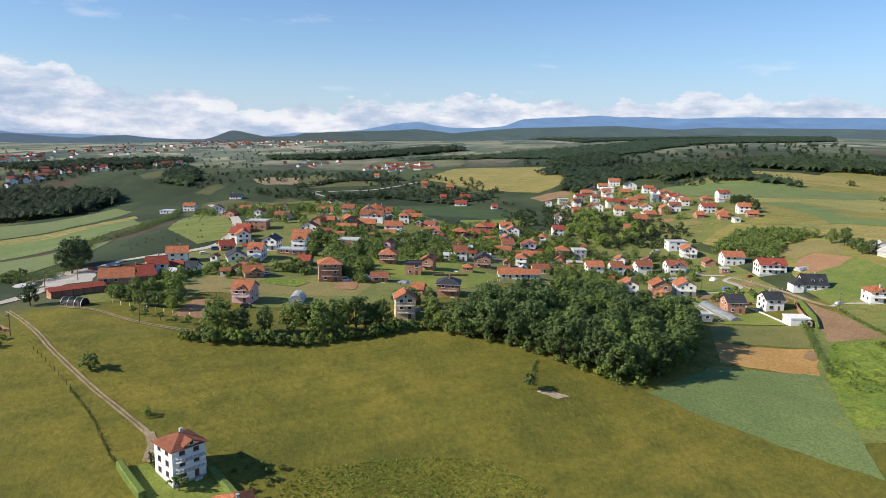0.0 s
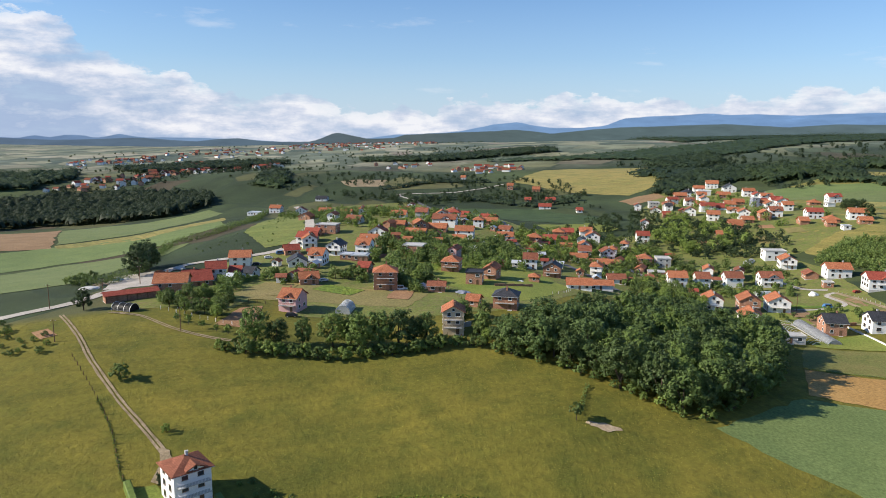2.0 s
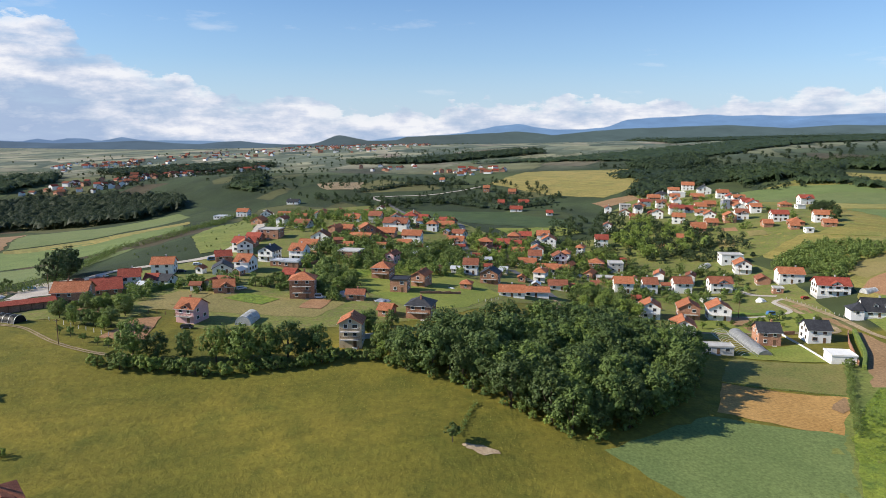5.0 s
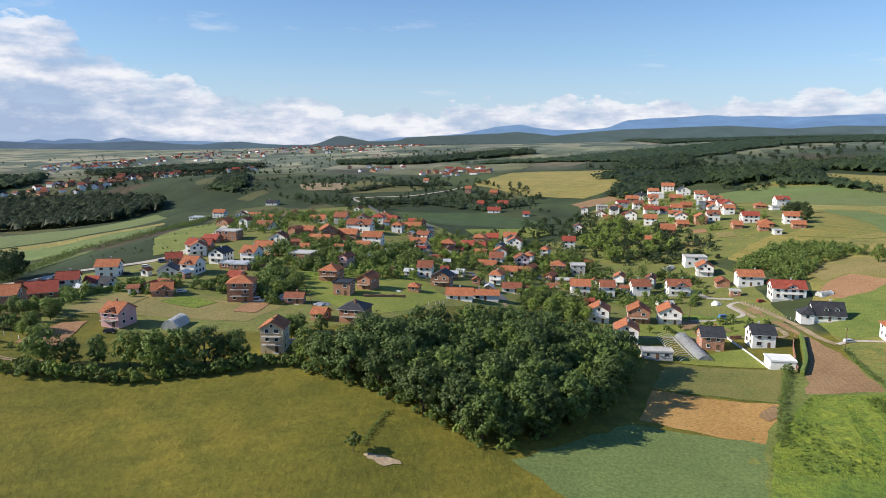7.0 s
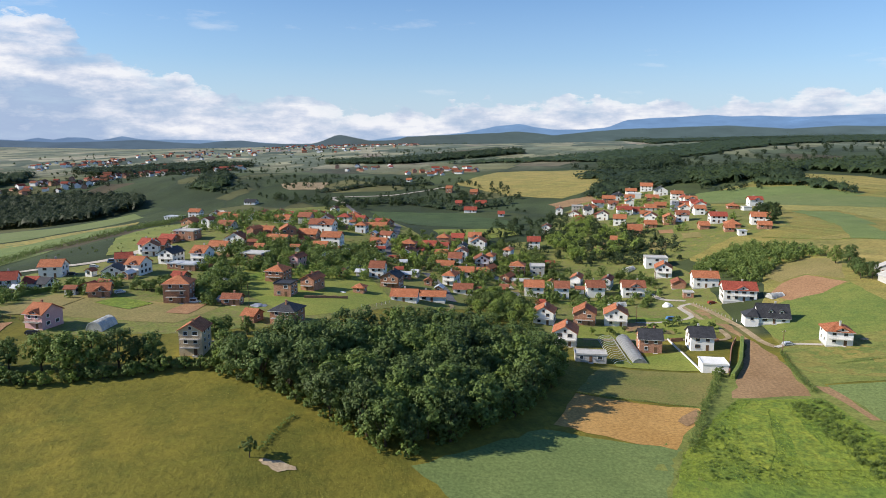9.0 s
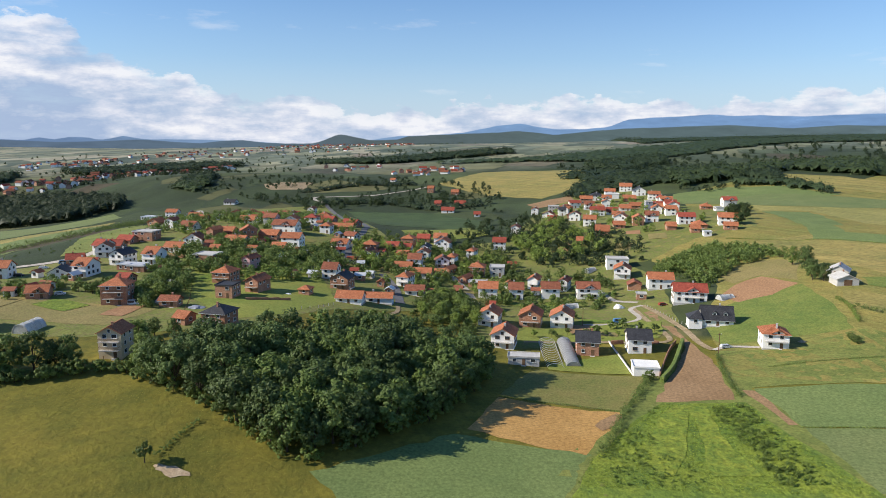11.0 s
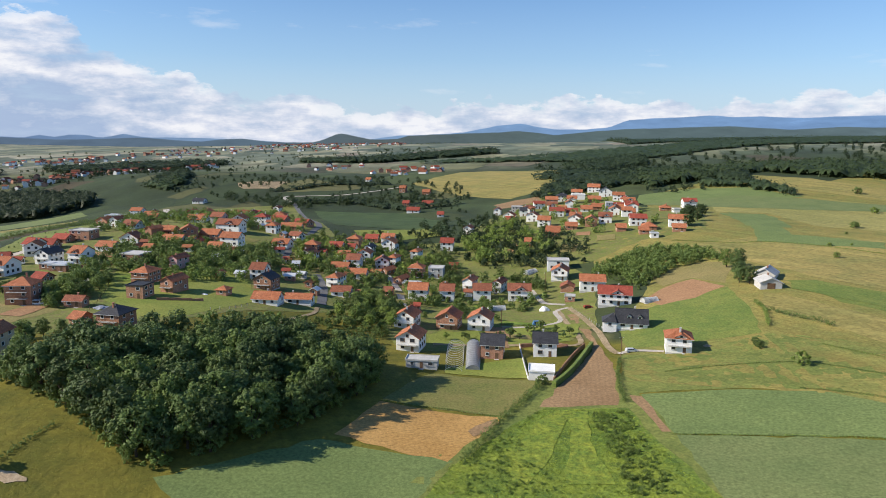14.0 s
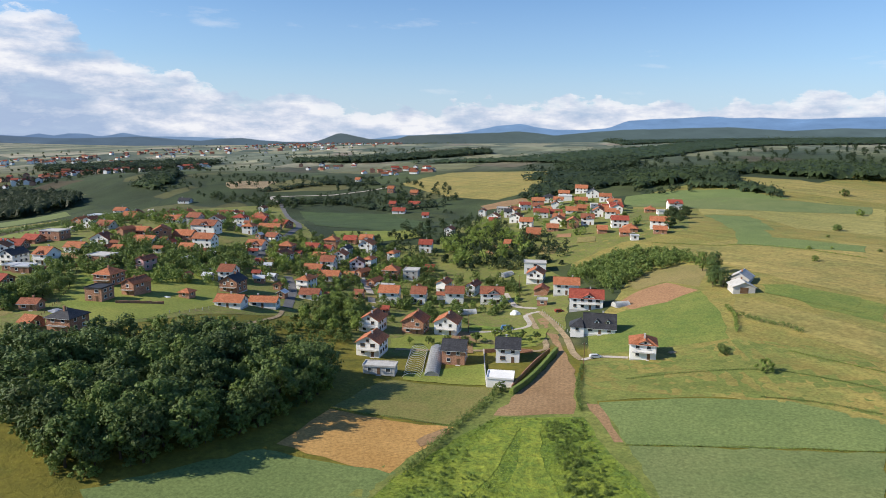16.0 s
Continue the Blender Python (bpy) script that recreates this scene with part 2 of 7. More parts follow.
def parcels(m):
    """Past the village the land is cut into many small fields, their colours hazed far out."""
    nt = m.node_tree
    p = nt.nodes["Principled BSDF"]
    co = nt.nodes.new("ShaderNodeTexCoord").outputs["Object"]
    mp = nt.nodes.new("ShaderNodeMapping")
    mp.inputs["Rotation"].default_value, mp.inputs["Scale"].default_value = (0, 0, radians(24)), (1.0, 0.55, 0.0)
    nt.links.new(co, mp.inputs[0])
    bend = node(nt, "ShaderNodeTexNoise", Scale=0.006, Detail=3.0)
    nt.links.new(co, bend.inputs["Vector"])
    warped = nt.nodes.new("ShaderNodeVectorMath")
    warped.operation = "MULTIPLY_ADD"
    nt.links.new(bend.outputs["Color"], warped.inputs[0])
    warped.inputs[1].default_value = (70, 70, 0)
    nt.links.new(mp.outputs[0], warped.inputs[2])
    cells = node(nt, "ShaderNodeTexVoronoi", Scale=1 / 85)
    cells.distance = "CHEBYCHEV"
    edges = node(nt, "ShaderNodeTexVoronoi", Scale=1 / 85)
    edges.distance, edges.feature = "CHEBYCHEV", "F2"
    strips = node(nt, "ShaderNodeTexNoise", Scale=0.02, Detail=5.0, Roughness=0.65)
    for n in (cells, edges, strips):
        nt.links.new(warped.outputs[0], n.inputs["Vector"])
    one = nt.nodes.new("ShaderNodeSeparateColor")
    nt.links.new(cells.outputs["Color"], one.inputs[0])
    # hill fields: dark green crops, cloud shade over the valley mixed into the colours
    shaded_hill_tint = ramp(nt, one.outputs[0], [(0.0, (0.030, 0.046, 0.018)), (0.20, (0.056, 0.074, 0.026)), (0.38, (0.038, 0.056, 0.022)), (0.52, (0.088, 0.092, 0.036)), (0.64, (0.046, 0.066, 0.026)),
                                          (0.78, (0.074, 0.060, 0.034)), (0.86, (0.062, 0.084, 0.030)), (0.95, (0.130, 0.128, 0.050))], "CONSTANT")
    # plain fields: paler, greyer colours with distance haze painted in
    hazy_plain_tint = ramp(nt, one.outputs[1], [(0.0, (0.105, 0.128, 0.092)), (0.2, (0.190, 0.205, 0.135)), (0.36, (0.070, 0.096, 0.074)), (0.46, (0.240, 0.240, 0.160)), (0.62, (0.140, 0.165, 0.118)),
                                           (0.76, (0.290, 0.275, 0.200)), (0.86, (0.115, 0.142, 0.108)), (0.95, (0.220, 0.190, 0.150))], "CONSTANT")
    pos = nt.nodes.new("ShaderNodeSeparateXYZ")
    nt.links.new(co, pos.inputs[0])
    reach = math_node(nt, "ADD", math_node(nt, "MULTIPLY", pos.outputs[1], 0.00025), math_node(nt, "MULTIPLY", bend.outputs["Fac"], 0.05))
    # distance mask that brings in the hazed colours
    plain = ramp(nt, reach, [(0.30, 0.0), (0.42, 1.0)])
    tint = blend(nt, plain, shaded_hill_tint, hazy_plain_tint)
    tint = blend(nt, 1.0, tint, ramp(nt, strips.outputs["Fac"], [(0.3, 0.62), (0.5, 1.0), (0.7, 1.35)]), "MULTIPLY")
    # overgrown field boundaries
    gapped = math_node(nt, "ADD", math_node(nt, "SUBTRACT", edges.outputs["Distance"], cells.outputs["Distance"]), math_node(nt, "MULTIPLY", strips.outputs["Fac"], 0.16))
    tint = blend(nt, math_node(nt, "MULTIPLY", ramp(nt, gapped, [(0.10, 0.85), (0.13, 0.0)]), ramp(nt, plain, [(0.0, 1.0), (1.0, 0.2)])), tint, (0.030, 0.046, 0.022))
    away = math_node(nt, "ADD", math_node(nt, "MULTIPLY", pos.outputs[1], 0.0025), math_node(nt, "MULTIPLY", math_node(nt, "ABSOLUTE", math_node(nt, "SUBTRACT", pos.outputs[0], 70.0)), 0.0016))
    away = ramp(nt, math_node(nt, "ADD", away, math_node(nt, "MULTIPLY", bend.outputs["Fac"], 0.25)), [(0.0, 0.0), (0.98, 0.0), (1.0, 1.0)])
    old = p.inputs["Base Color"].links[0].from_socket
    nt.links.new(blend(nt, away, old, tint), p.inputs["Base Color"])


def mowing_lines(m, angle, amount):
    """Faint bands left by mowing along the slope."""
    nt = m.node_tree
    p = nt.nodes["Principled BSDF"]
    co = nt.nodes.new("ShaderNodeTexCoord").outputs["Object"]
    mp = nt.nodes.new("ShaderNodeMapping")
    mp.vector_type = "TEXTURE"
    mp.inputs["Rotation"].default_value, mp.inputs["Scale"].default_value = (0, 0, radians(angle)), (90.0, 4.5, 90.0)
    nt.links.new(co, mp.inputs[0])
    band = node(nt, "ShaderNodeTexNoise", Scale=1.0, Detail=4.0, Roughness=0.6, Distortion=0.3)
    nt.links.new(mp.outputs[0], band.inputs["Vector"])
    old = p.inputs["Base Color"].links[0].from_socket
    nt.links.new(blend(nt, 1.0, old, ramp(nt, band.outputs["Fac"], [(0.32, 1 - amount), (0.5, 1.0), (0.68, 1 + amount)]), "MULTIPLY"), p.inputs["Base Color"])


for key in ("slope", "gold", "pale"):
    mowing_lines(MATS[key], -52, 0.17)
mowing_lines(MATS["slope_low"], -20, 0.12)
mowing_lines(MATS["meadow"], 24, 0.10)
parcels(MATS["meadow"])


def coursed(name, dark, light, mortar, w, h, rough=0.85, bump=0.5, var=0.12):
    """Courses of bricks or roof tiles too small to tell apart, with per-house tint."""
    m = surface(name, dark, light, 0.5, 2.5, rough, 0.15, per=var, grain=0.25)
    nt = m.node_tree
    p = nt.nodes["Principled BSDF"]
    co = nt.nodes.new("ShaderNodeUVMap").outputs[0]
    br = nt.nodes.new("ShaderNodeTexBrick")
    for key, value in (("Scale", 1.0), ("Mortar Size", 0.035), ("Brick Width", w), ("Row Height", h), ("Bias", 0.0)):
        br.inputs[key].default_value = value
    br.inputs["Color1"].default_value, br.inputs["Color2"].default_value, br.inputs["Mortar"].default_value = (0.72, 0.7, 0.68, 1), (1.15, 1.12, 1.1, 1), (*mortar, 1)
    nt.links.new(co, br.inputs["Vector"])
    old = p.inputs["Base Color"].links[0].from_socket
    nt.links.new(blend(nt, 1.0, old, br.outputs["Color"], "MULTIPLY"), p.inputs["Base Color"])
    return m


coursed("brick", (0.310, 0.150, 0.090), (0.400, 0.215, 0.140), (1.25, 1.35, 1.45), 0.5, 0.25)
coursed("orange", (0.390, 0.135, 0.064), (0.490, 0.200, 0.105), (0.6, 0.55, 0.5), 0.34, 0.38)
coursed("red", (0.300, 0.065, 0.045), (0.390, 0.100, 0.066), (0.6, 0.55, 0.5), 0.34, 0.38)
coursed("brown", (0.250, 0.090, 0.055), (0.340, 0.135, 0.080), (0.6, 0.55, 0.5), 0.34, 0.38)
coursed("slate", (0.040, 0.042, 0.048), (0.066, 0.068, 0.076), (0.6, 0.6, 0.6), 0.34, 0.38, rough=0.6)

m = bpy.data.materials.new("glass")
m.use_nodes = True
p = m.node_tree.nodes["Principled BSDF"]
p.inputs["Base Color"].default_value, p.inputs["Roughness"].default_value = (0.035, 0.042, 0.052, 1), 0.08
MATS["glass"] = m


def leafy(name, dark, light, per=0.25):
    m = surface(name, dark, light, 0.35, 1.3, 0.6, 0, island=0.2, grain=0.25)
    nt = m.node_tree
    p = nt.nodes["Principled BSDF"]
    old = p.inputs["Base Color"].links[0].from_socket
    rnd = nt.nodes.new("ShaderNodeObjectInfo").outputs["Random"]
    col = blend(nt, 1.0, old, ramp(nt, rnd, [(0.0, (1 - per, 1 - per, 1 - per)), (0.5, (1, 1, 1)), (1.0, (1 + per * 1.2, 1 + per, 1))]), "MULTIPLY")
    nt.links.new(col, p.inputs["Base Color"])
    tr = nt.nodes.new("ShaderNodeBsdfTranslucent")
    nt.links.new(col, tr.inputs[0])
    mx = nt.nodes.new("ShaderNodeMixShader")
    mx.inputs[0].default_value = 0.25
    nt.links.new(p.outputs[0], mx.inputs[1])
    nt.links.new(tr.outputs[0], mx.inputs[2])
    nt.links.new(mx.outputs[0], nt.nodes["Material Output"].inputs[0])
    return m


leafy("leaf", (0.090, 0.142, 0.044), (0.150, 0.212, 0.064), 0.34)
leafy("leaf_garden", (0.124, 0.182, 0.048), (0.212, 0.280, 0.074), 0.35)
leafy("leaf_scrub", (0.130, 0.190, 0.046), (0.210, 0.275, 0.062), 0.2)
leafy("leaf_dark", (0.045, 0.075, 0.028), (0.080, 0.120, 0.040))
leafy("grass_blade", (0.180, 0.188, 0.030), (0.310, 0.265, 0.052))
leafy("weed_blade", (0.165, 0.245, 0.034), (0.310, 0.370, 0.050))
leafy("leaf_far", (0.030, 0.052, 0.025), (0.058, 0.084, 0.036))

# ---- ground ----
HILLS = []


def hill(x, y, height, radius):
    HILLS.append((x, y, height, radius))


hill(1600, 2100, 71.5, 1000)
hill(-1100, 300, -7.3, 1000)
hill(-200, 3000, 19.4, 1000)
hill(710, 726, -6.9, 380)
hill(-194, 356, 18.7, 170)
hill(710, 1410, 9.6, 380)
hill(-1000, 42, -9.2, 380)
hill(-347, 509, -5.4, 170)
hill(-347, 968, 34.5, 170)
hill(64, 90, -12.1, 90)
hill(710, -300, 15.6, 380)
hill(388, 414, 8.8, 90)
hill(145, 414, -13.5, 90)
hill(-658, 1410, -14.4, 380)
hill(112, 815, -7.5, 170)
hill(-2000, 3000, -4.1, 1000)
hill(-260, 333, -4.6, 90)
hill(418, 815, 25.2, 170)
hill(120, 290, -1.8, 50)
hill(-105, 110, -4.5, 50)
hill(1052, 42, 1.3, 380)
hill(-500, 815, -44.1, 170)
hill(-1000, 726, 9.8, 380)
hill(255, 335, 7.1, 50)
hill(226, 495, 13.7, 90)
hill(30, 200, 7.7, 50)
hill(-17, 495, 6.7, 90)
hill(-260, 414, -15.2, 90)
hill(388, 171, 5.9, 90)
hill(-658, -300, 12.8, 380)
hill(-2000, 1200, -3.7, 1000)
hill(112, 968, 17.2, 170)
hill(-105, 200, 6.8, 50)
hill(418, 968, -5.1, 170)
hill(-194, 815, -2, 170)
hill(255, 245, 2.5, 50)
hill(1052, 726, 23.4, 380)
hill(1052, 1410, -10, 380)
hill(26, 1068, -23.8, 380)
hill(-316, 1410, 5.9, 380)
hill(26, -300, -12.6, 380)
hill(368, 1410, 16.6, 380)
hill(30, 290, 3.8, 50)
hill(-98, 495, 6.5, 90)
# low swells at the plain's edge
hill(-1900, 4700, -34, 900)
hill(1900, 4200, 8, 700)


def ground(x, y):
    z = 0.0
    for hx, hy, h, r in HILLS:
        z = z + h * np.exp(-((x - hx) ** 2 + (y - hy) ** 2) / (2 * r * r))
    # unevenness of the land
    return z + 0.25 * np.sin(x / 17.0 + 0.7 * np.sin(y / 23.0)) * np.sin(y / 21.0) + 0.12 * np.sin(x / 6.1 + y / 9.0) * np.sin(y / 7.3)


def ground_at(x, y):
    return float(ground(np.float64(x), np.float64(y)))


def mesh_object(name, verts, faces, material, smooth=False, parent=None):
    me = bpy.data.meshes.new(name)
    me.from_pydata(verts, [], faces)
    me.materials.append(MATS[material])
    if smooth:
        me.polygons.foreach_set("use_smooth", [True] * len(me.polygons))
    ob = new(name, me)
    if parent:
        ob.parent = parent
    return ob


def land():
    angles = list(np.radians(np.concatenate([np.arange(-62, 62, 0.45), np.arange(62, 298, 4.0)])))
    radii = [6.0]
    while radii[-1] < 4930:
        radii.append(min(4935, radii[-1] * 1.0155 + 0.15))
    a, r = np.meshgrid(angles, radii)
    x, y = 70 + r * np.sin(a), -20 + r * np.cos(a)
    z = ground(x, y)
    n, m = len(angles), len(radii)
    verts = np.stack([x.ravel(), y.ravel(), z.ravel()], 1).tolist()
    faces = [(i * n + j, i * n + (j + 1) % n, (i + 1) * n + (j + 1) % n, (i + 1) * n + j) for i in range(m - 1) for j in range(n)]
    verts.append([70, -20, ground_at(70, -20)])
    faces += [(len(verts) - 1, (j + 1) % n, j) for j in range(n)]
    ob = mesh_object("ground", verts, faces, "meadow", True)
    ob.data.flip_normals()
    tagged(ob, "rolling grassy hills with rough olive meadow grass", "ground", kind="structure")


land()


def wavy(points, step, amount, seed):
    """The outline with more corners, each moved a little."""
    rnd = random.Random(seed)
    res = []
    for (x0, y0), (x1, y1) in zip(points, points[1:] + points[:1]):
        d = math.hypot(x1 - x0, y1 - y0)
        n = max(1, int(d / step))
        for i in range(n):
            k = i / n
            j = amount if i else amount * 0.3
            res.append((x0 + (x1 - x0) * k + rnd.uniform(-j, j), y0 + (y1 - y0) * k + rnd.uniform(-j, j)))
    return res


LIFT = [0.0]


def field(name, points, material, label):
    far = min(math.hypot(x - 70, y) for x, y in points)
    step = max(4.0, far * 0.018)
    LIFT[0] += 0.002
    outline = wavy(points, step, step * 0.14, len(points) + int(far))
    bm = bmesh.new()
    bm.faces.new([bm.verts.new((x, y, 0)) for x, y in outline])
    for axis in (0, 1):
        lo, hi = min(p[axis] for p in outline), max(p[axis] for p in outline)
        at = lo + step
        while at < hi:
            co, no = [0, 0, 0], [0, 0, 0]
            co[axis], no[axis] = at, 1
            bmesh.ops.bisect_plane(bm, geom=bm.verts[:] + bm.edges[:] + bm.faces[:], plane_co=co, plane_no=no)
            at += step
    up = 0.03 + LIFT[0] + far * 0.0002
    for v in bm.verts:
        v.co.z = ground_at(v.co.x, v.co.y) + up
    bmesh.ops.recalc_face_normals(bm, faces=bm.faces)
    if sum(f.normal.z for f in bm.faces) < 0:
        bmesh.ops.reverse_faces(bm, faces=bm.faces)
    for f in bm.faces:
        f.smooth = True
    me = bpy.data.meshes.new(name)
    bm.to_mesh(me)
    me.materials.append(MATS[material])
    tagged(new(name, me), label, "field", kind="structure")


def smooth_line(points, step):
    """A curve through the points, in even steps."""
    pts = [Vector((*p, 0)) for p in points]
    pts = [pts[0] * 2 - pts[1]] + pts + [pts[-1] * 2 - pts[-2]]
    res = []
    for a, b, c, d in zip(pts, pts[1:], pts[2:], pts[3:]):
        n = max(2, int((c - b).length / step))
        for i in range(n):
            t = i / n
            res.append(0.5 * (2 * b + (c - a) * t + (2 * a - 5 * b + 4 * c - d) * t * t + (3 * b - a - 3 * c + d) * t ** 3))
    return res + [pts[-2]]


ROADS = []


def road(name, points, width, material, label):
    line = smooth_line(points, 3.0)
    ROADS.extend((p.x, p.y, width / 2 + 1.2) for p in line)
    far = min(math.hypot(p.x - 70, p.y) for p in line)
    LIFT[0] += 0.002
    up = 0.04 + LIFT[0] + far * 0.0003
    rnd = random.Random(len(line))
    lanes = ((-0.5, -0.12), (0.12, 0.5)) if name.startswith("track") else ((-0.5, 0.5),)
    verts, faces = [], []
    for lo, hi in lanes:
        start = len(verts)
        for i, p in enumerate(line):
            d = (line[min(i + 1, len(line) - 1)] - line[max(i - 1, 0)]).normalized()
            for k in (lo, (lo + hi) / 2, hi):
                j = width * k + rnd.uniform(-0.06, 0.06) * width
                x, y = p.x + d.y * j, p.y - d.x * j
                verts.append((x, y, ground_at(x, y) + up))
            if i:
                for k in (0, 1):
                    o = start + i * 3 + k
                    faces.append((o - 3, o - 2, o + 1, o))
    ob = mesh_object(name, verts, faces, material, True)
    if ob.data.polygons[0].normal.z < 0:
        ob.data.flip_normals()
    tagged(ob, label, "road", kind="structure")


field("ground_slope", [(181.3, 243.9), (221.0, 231.1), (256.9, 205.8), (671.2, 917.7), (463.5, 729.2), (358.3, 764.9), (286.0, 708.3), (242.7, 477.3), (203.1, 476.9), (198.1, 430.4), (219.5, 378.7), (196.7, 316.1), (187.7, 281.8)], "slope", "olive and golden grass over the eastern slope")
field("field_slope_low", [(185.2, 269.8), (207.5, 266.0), (236.2, 277.3), (256.2, 268.0), (278.8, 243.6), (257.7, 207.2), (234.8, 228.0), (214.0, 233.0), (184.2, 233.8), (179.6, 232.6)], "slope_low", "green rough pasture on the lower slope")
field("ground_village", [(-73.7, 330.9), (-76.8, 374.7), (-74.2, 389.3), (-109.7, 475.0), (-160.4, 741.6), (-73.7, 789.6), (42.4, 476.0), (116.2, 503.5), (183.0, 437.1), (194.4, 396.1), (182.8, 310.0), (170.7, 292.5), (108.9, 273.2), (89.3, 326.9), (47.0, 297.8), (16.9, 254.7), (-7.8, 243.9)], "garden", "green garden ground between the village houses")
field("ground_village_west", [(-119.4, 226.2), (-104.9, 231.4), (-85.1, 224.6), (-80.9, 270.6), (-61.0, 232.0), (-38.0, 236.2), (-6.5, 241.8), (0.5, 301.3), (-27.4, 396.2), (-105.3, 445.9), (-102.5, 359.7), (-127.2, 328.8), (-130.9, 282.2)], "garden", "green garden ground along the village road")
field("ground_upper_village", [(117.3, 490.0), (144.1, 654.1), (201.6, 787.6), (263.0, 764.4), (268.0, 639.3), (302.6, 578.2), (275.3, 484.3), (232.2, 466.3), (195.2, 431.8), (150.9, 434.8)], "garden", "green garden ground of the upper village")
field("ground_verge", [(128.0, 200.0), (140.0, 222.0), (156.0, 250.0), (180.0, 262.0), (184.0, 232.0), (191.0, 204.0), (197.0, 158.0), (110.0, 150.0), (118.0, 170.0)], "slope_low", "rough green verge round the weedy ground")
field("field_tilled", [(154.5, 226.4), (176.4, 225.4), (181.3, 261.9), (180.1, 276.1), (179.3, 307.2), (176.2, 333.3), (173.2, 331.6), (177.7, 290.5), (176.5, 277.0), (164.4, 248.2)], "soil", "ploughed brown soil strip running down from the village")
field("field_tan", [(100.7, 202.2), (109.1, 224.6), (143.8, 218.4), (130.3, 193.3)], "stubble", "tan dry crop field beside the grove")
field("field_mown", [(109.3, 225.8), (143.9, 219.8), (156.1, 247.1), (121.8, 252.4), (115.0, 240.4)], "mown", "yellowing mown grass plot below the gardens")
field("field_crop", [(65.7, 175.9), (97.6, 199.2), (132.2, 193.5), (130.4, 192.4), (124.1, 175.6), (110.3, 134.2)], "crop", "blue-green cereal crop field beside the meadow")
field("field_crop_east", [(184.1, 233.0), (213.8, 232.2), (234.6, 227.3), (251.8, 213.7), (243.8, 198.4), (187.4, 206.8)], "crop", "dull blue-green cereal field on the slope")
field("field_crop_low", [(187.5, 206.1), (243.4, 197.7), (226.6, 165.6), (190.4, 174.8)], "crop2", "grey-green cereal field on the lower slope")
field("field_weeds", [(155.9, 225.7), (178.7, 223.4), (181.8, 206.6), (190.5, 176.0), (193.0, 158.0), (118.0, 158.0), (127.0, 179.1), (132.7, 192.9), (144.5, 211.0)], "lush", "lush yellow-green weedy ground")
field("field_strip", [(180.8, 232.5), (184.1, 231.3), (186.8, 207.7), (184.5, 207.9)], "soil", "narrow brown garden strip")
field("field_red", [(207.7, 341.4), (220.5, 357.6), (235.0, 366.2), (243.1, 343.7), (226.4, 330.5), (211.5, 326.5)], "redsoil", "reddish bare soil plot on the slope")
field("field_olive", [(219.0, 383.3), (243.3, 400.4), (257.5, 396.3), (258.3, 380.4), (244.6, 348.9), (235.6, 368.6), (220.5, 360.1)], "dry", "olive dry grass field under the trees")
field("field_green", [(189.5, 303.0), (205.3, 324.7), (243.2, 341.4), (240.6, 306.6), (234.8, 278.8), (210.5, 275.6), (189.0, 276.8)], "hay", "bright green hay meadow behind the lone house")
field("field_gold", [(252.5, 327.1), (261.7, 316.2), (286.0, 278.6), (272.4, 252.9), (259.3, 279.8), (243.8, 300.5)], "gold", "golden ripening field on the slope")
field("field_band", [(268.3, 342.9), (280.4, 341.2), (303.7, 312.2), (291.8, 289.6), (274.9, 307.2)], "hay", "green crop band across the slope")
field("field_upper", [(254.7, 441.8), (290.9, 452.7), (364.4, 427.0), (308.0, 320.3), (282.5, 346.5), (270.7, 390.0)], "gold", "pale golden field on the upper slope")
field("field_pale", [(310.6, 577.0), (344.2, 567.1), (344.0, 489.4), (379.7, 455.7), (452.6, 592.6), (391.7, 637.2), (325.1, 643.8)], "pale", "pale green field on the hill")
field("field_hill", [(276.4, 684.0), (320.7, 723.6), (379.6, 711.4), (406.4, 651.2), (354.3, 634.2), (271.7, 658.9)], "crop", "blue-green field on the crest beside the upper village")
field("field_wedge", [(318.6, 576.1), (340.0, 544.5), (327.2, 481.4), (302.9, 490.2)], "crop", "green wedge of young crop")
field("field_far_gold", [(37.2, 942.4), (93.9, 1106.7), (262.3, 1055.2), (211.2, 839.8), (159.8, 771.8), (103.3, 825.1)], "gold", "yellow field on the far hill")
field("field_far_brown", [(142.7, 740.8), (189.2, 774.9), (190.5, 742.1), (148.7, 705.4)], "soil", "far brown ploughed field")
field("field_far_pale", [(393.5, 807.6), (454.9, 745.9), (488.7, 661.4), (465.7, 617.5), (414.7, 684.4)], "gold", "pale field behind the far tree belt")
field("field_valley", [(-39.6, 733.9), (56.4, 706.6), (102.0, 622.2), (109.9, 555.6), (22.0, 557.6)], "crop_dark", "dark green crop in the valley")
field("field_valley_low", [(41.6, 528.1), (97.4, 574.6), (104.3, 527.8), (68.9, 490.5), (52.9, 494.9)], "lawn", "green plot in the valley")
field("field_garden", [(23.5, 417.6), (47.2, 436.7), (55.1, 406.2), (52.1, 389.7), (33.0, 403.0)], "dry", "brown and yellow garden plot in the village")
field("field_soil_west", [(-82.9, 215.7), (-81.7, 237.1), (-74.9, 241.8), (-68.9, 215.1)], "redsoil", "reddish dug garden plot with bare soil")
field("field_w_brown", [(-482.2, 620.2), (-444.3, 708.7), (-308.9, 481.5), (-351.3, 452.0)], "soil", "far brown strip in the western valley")
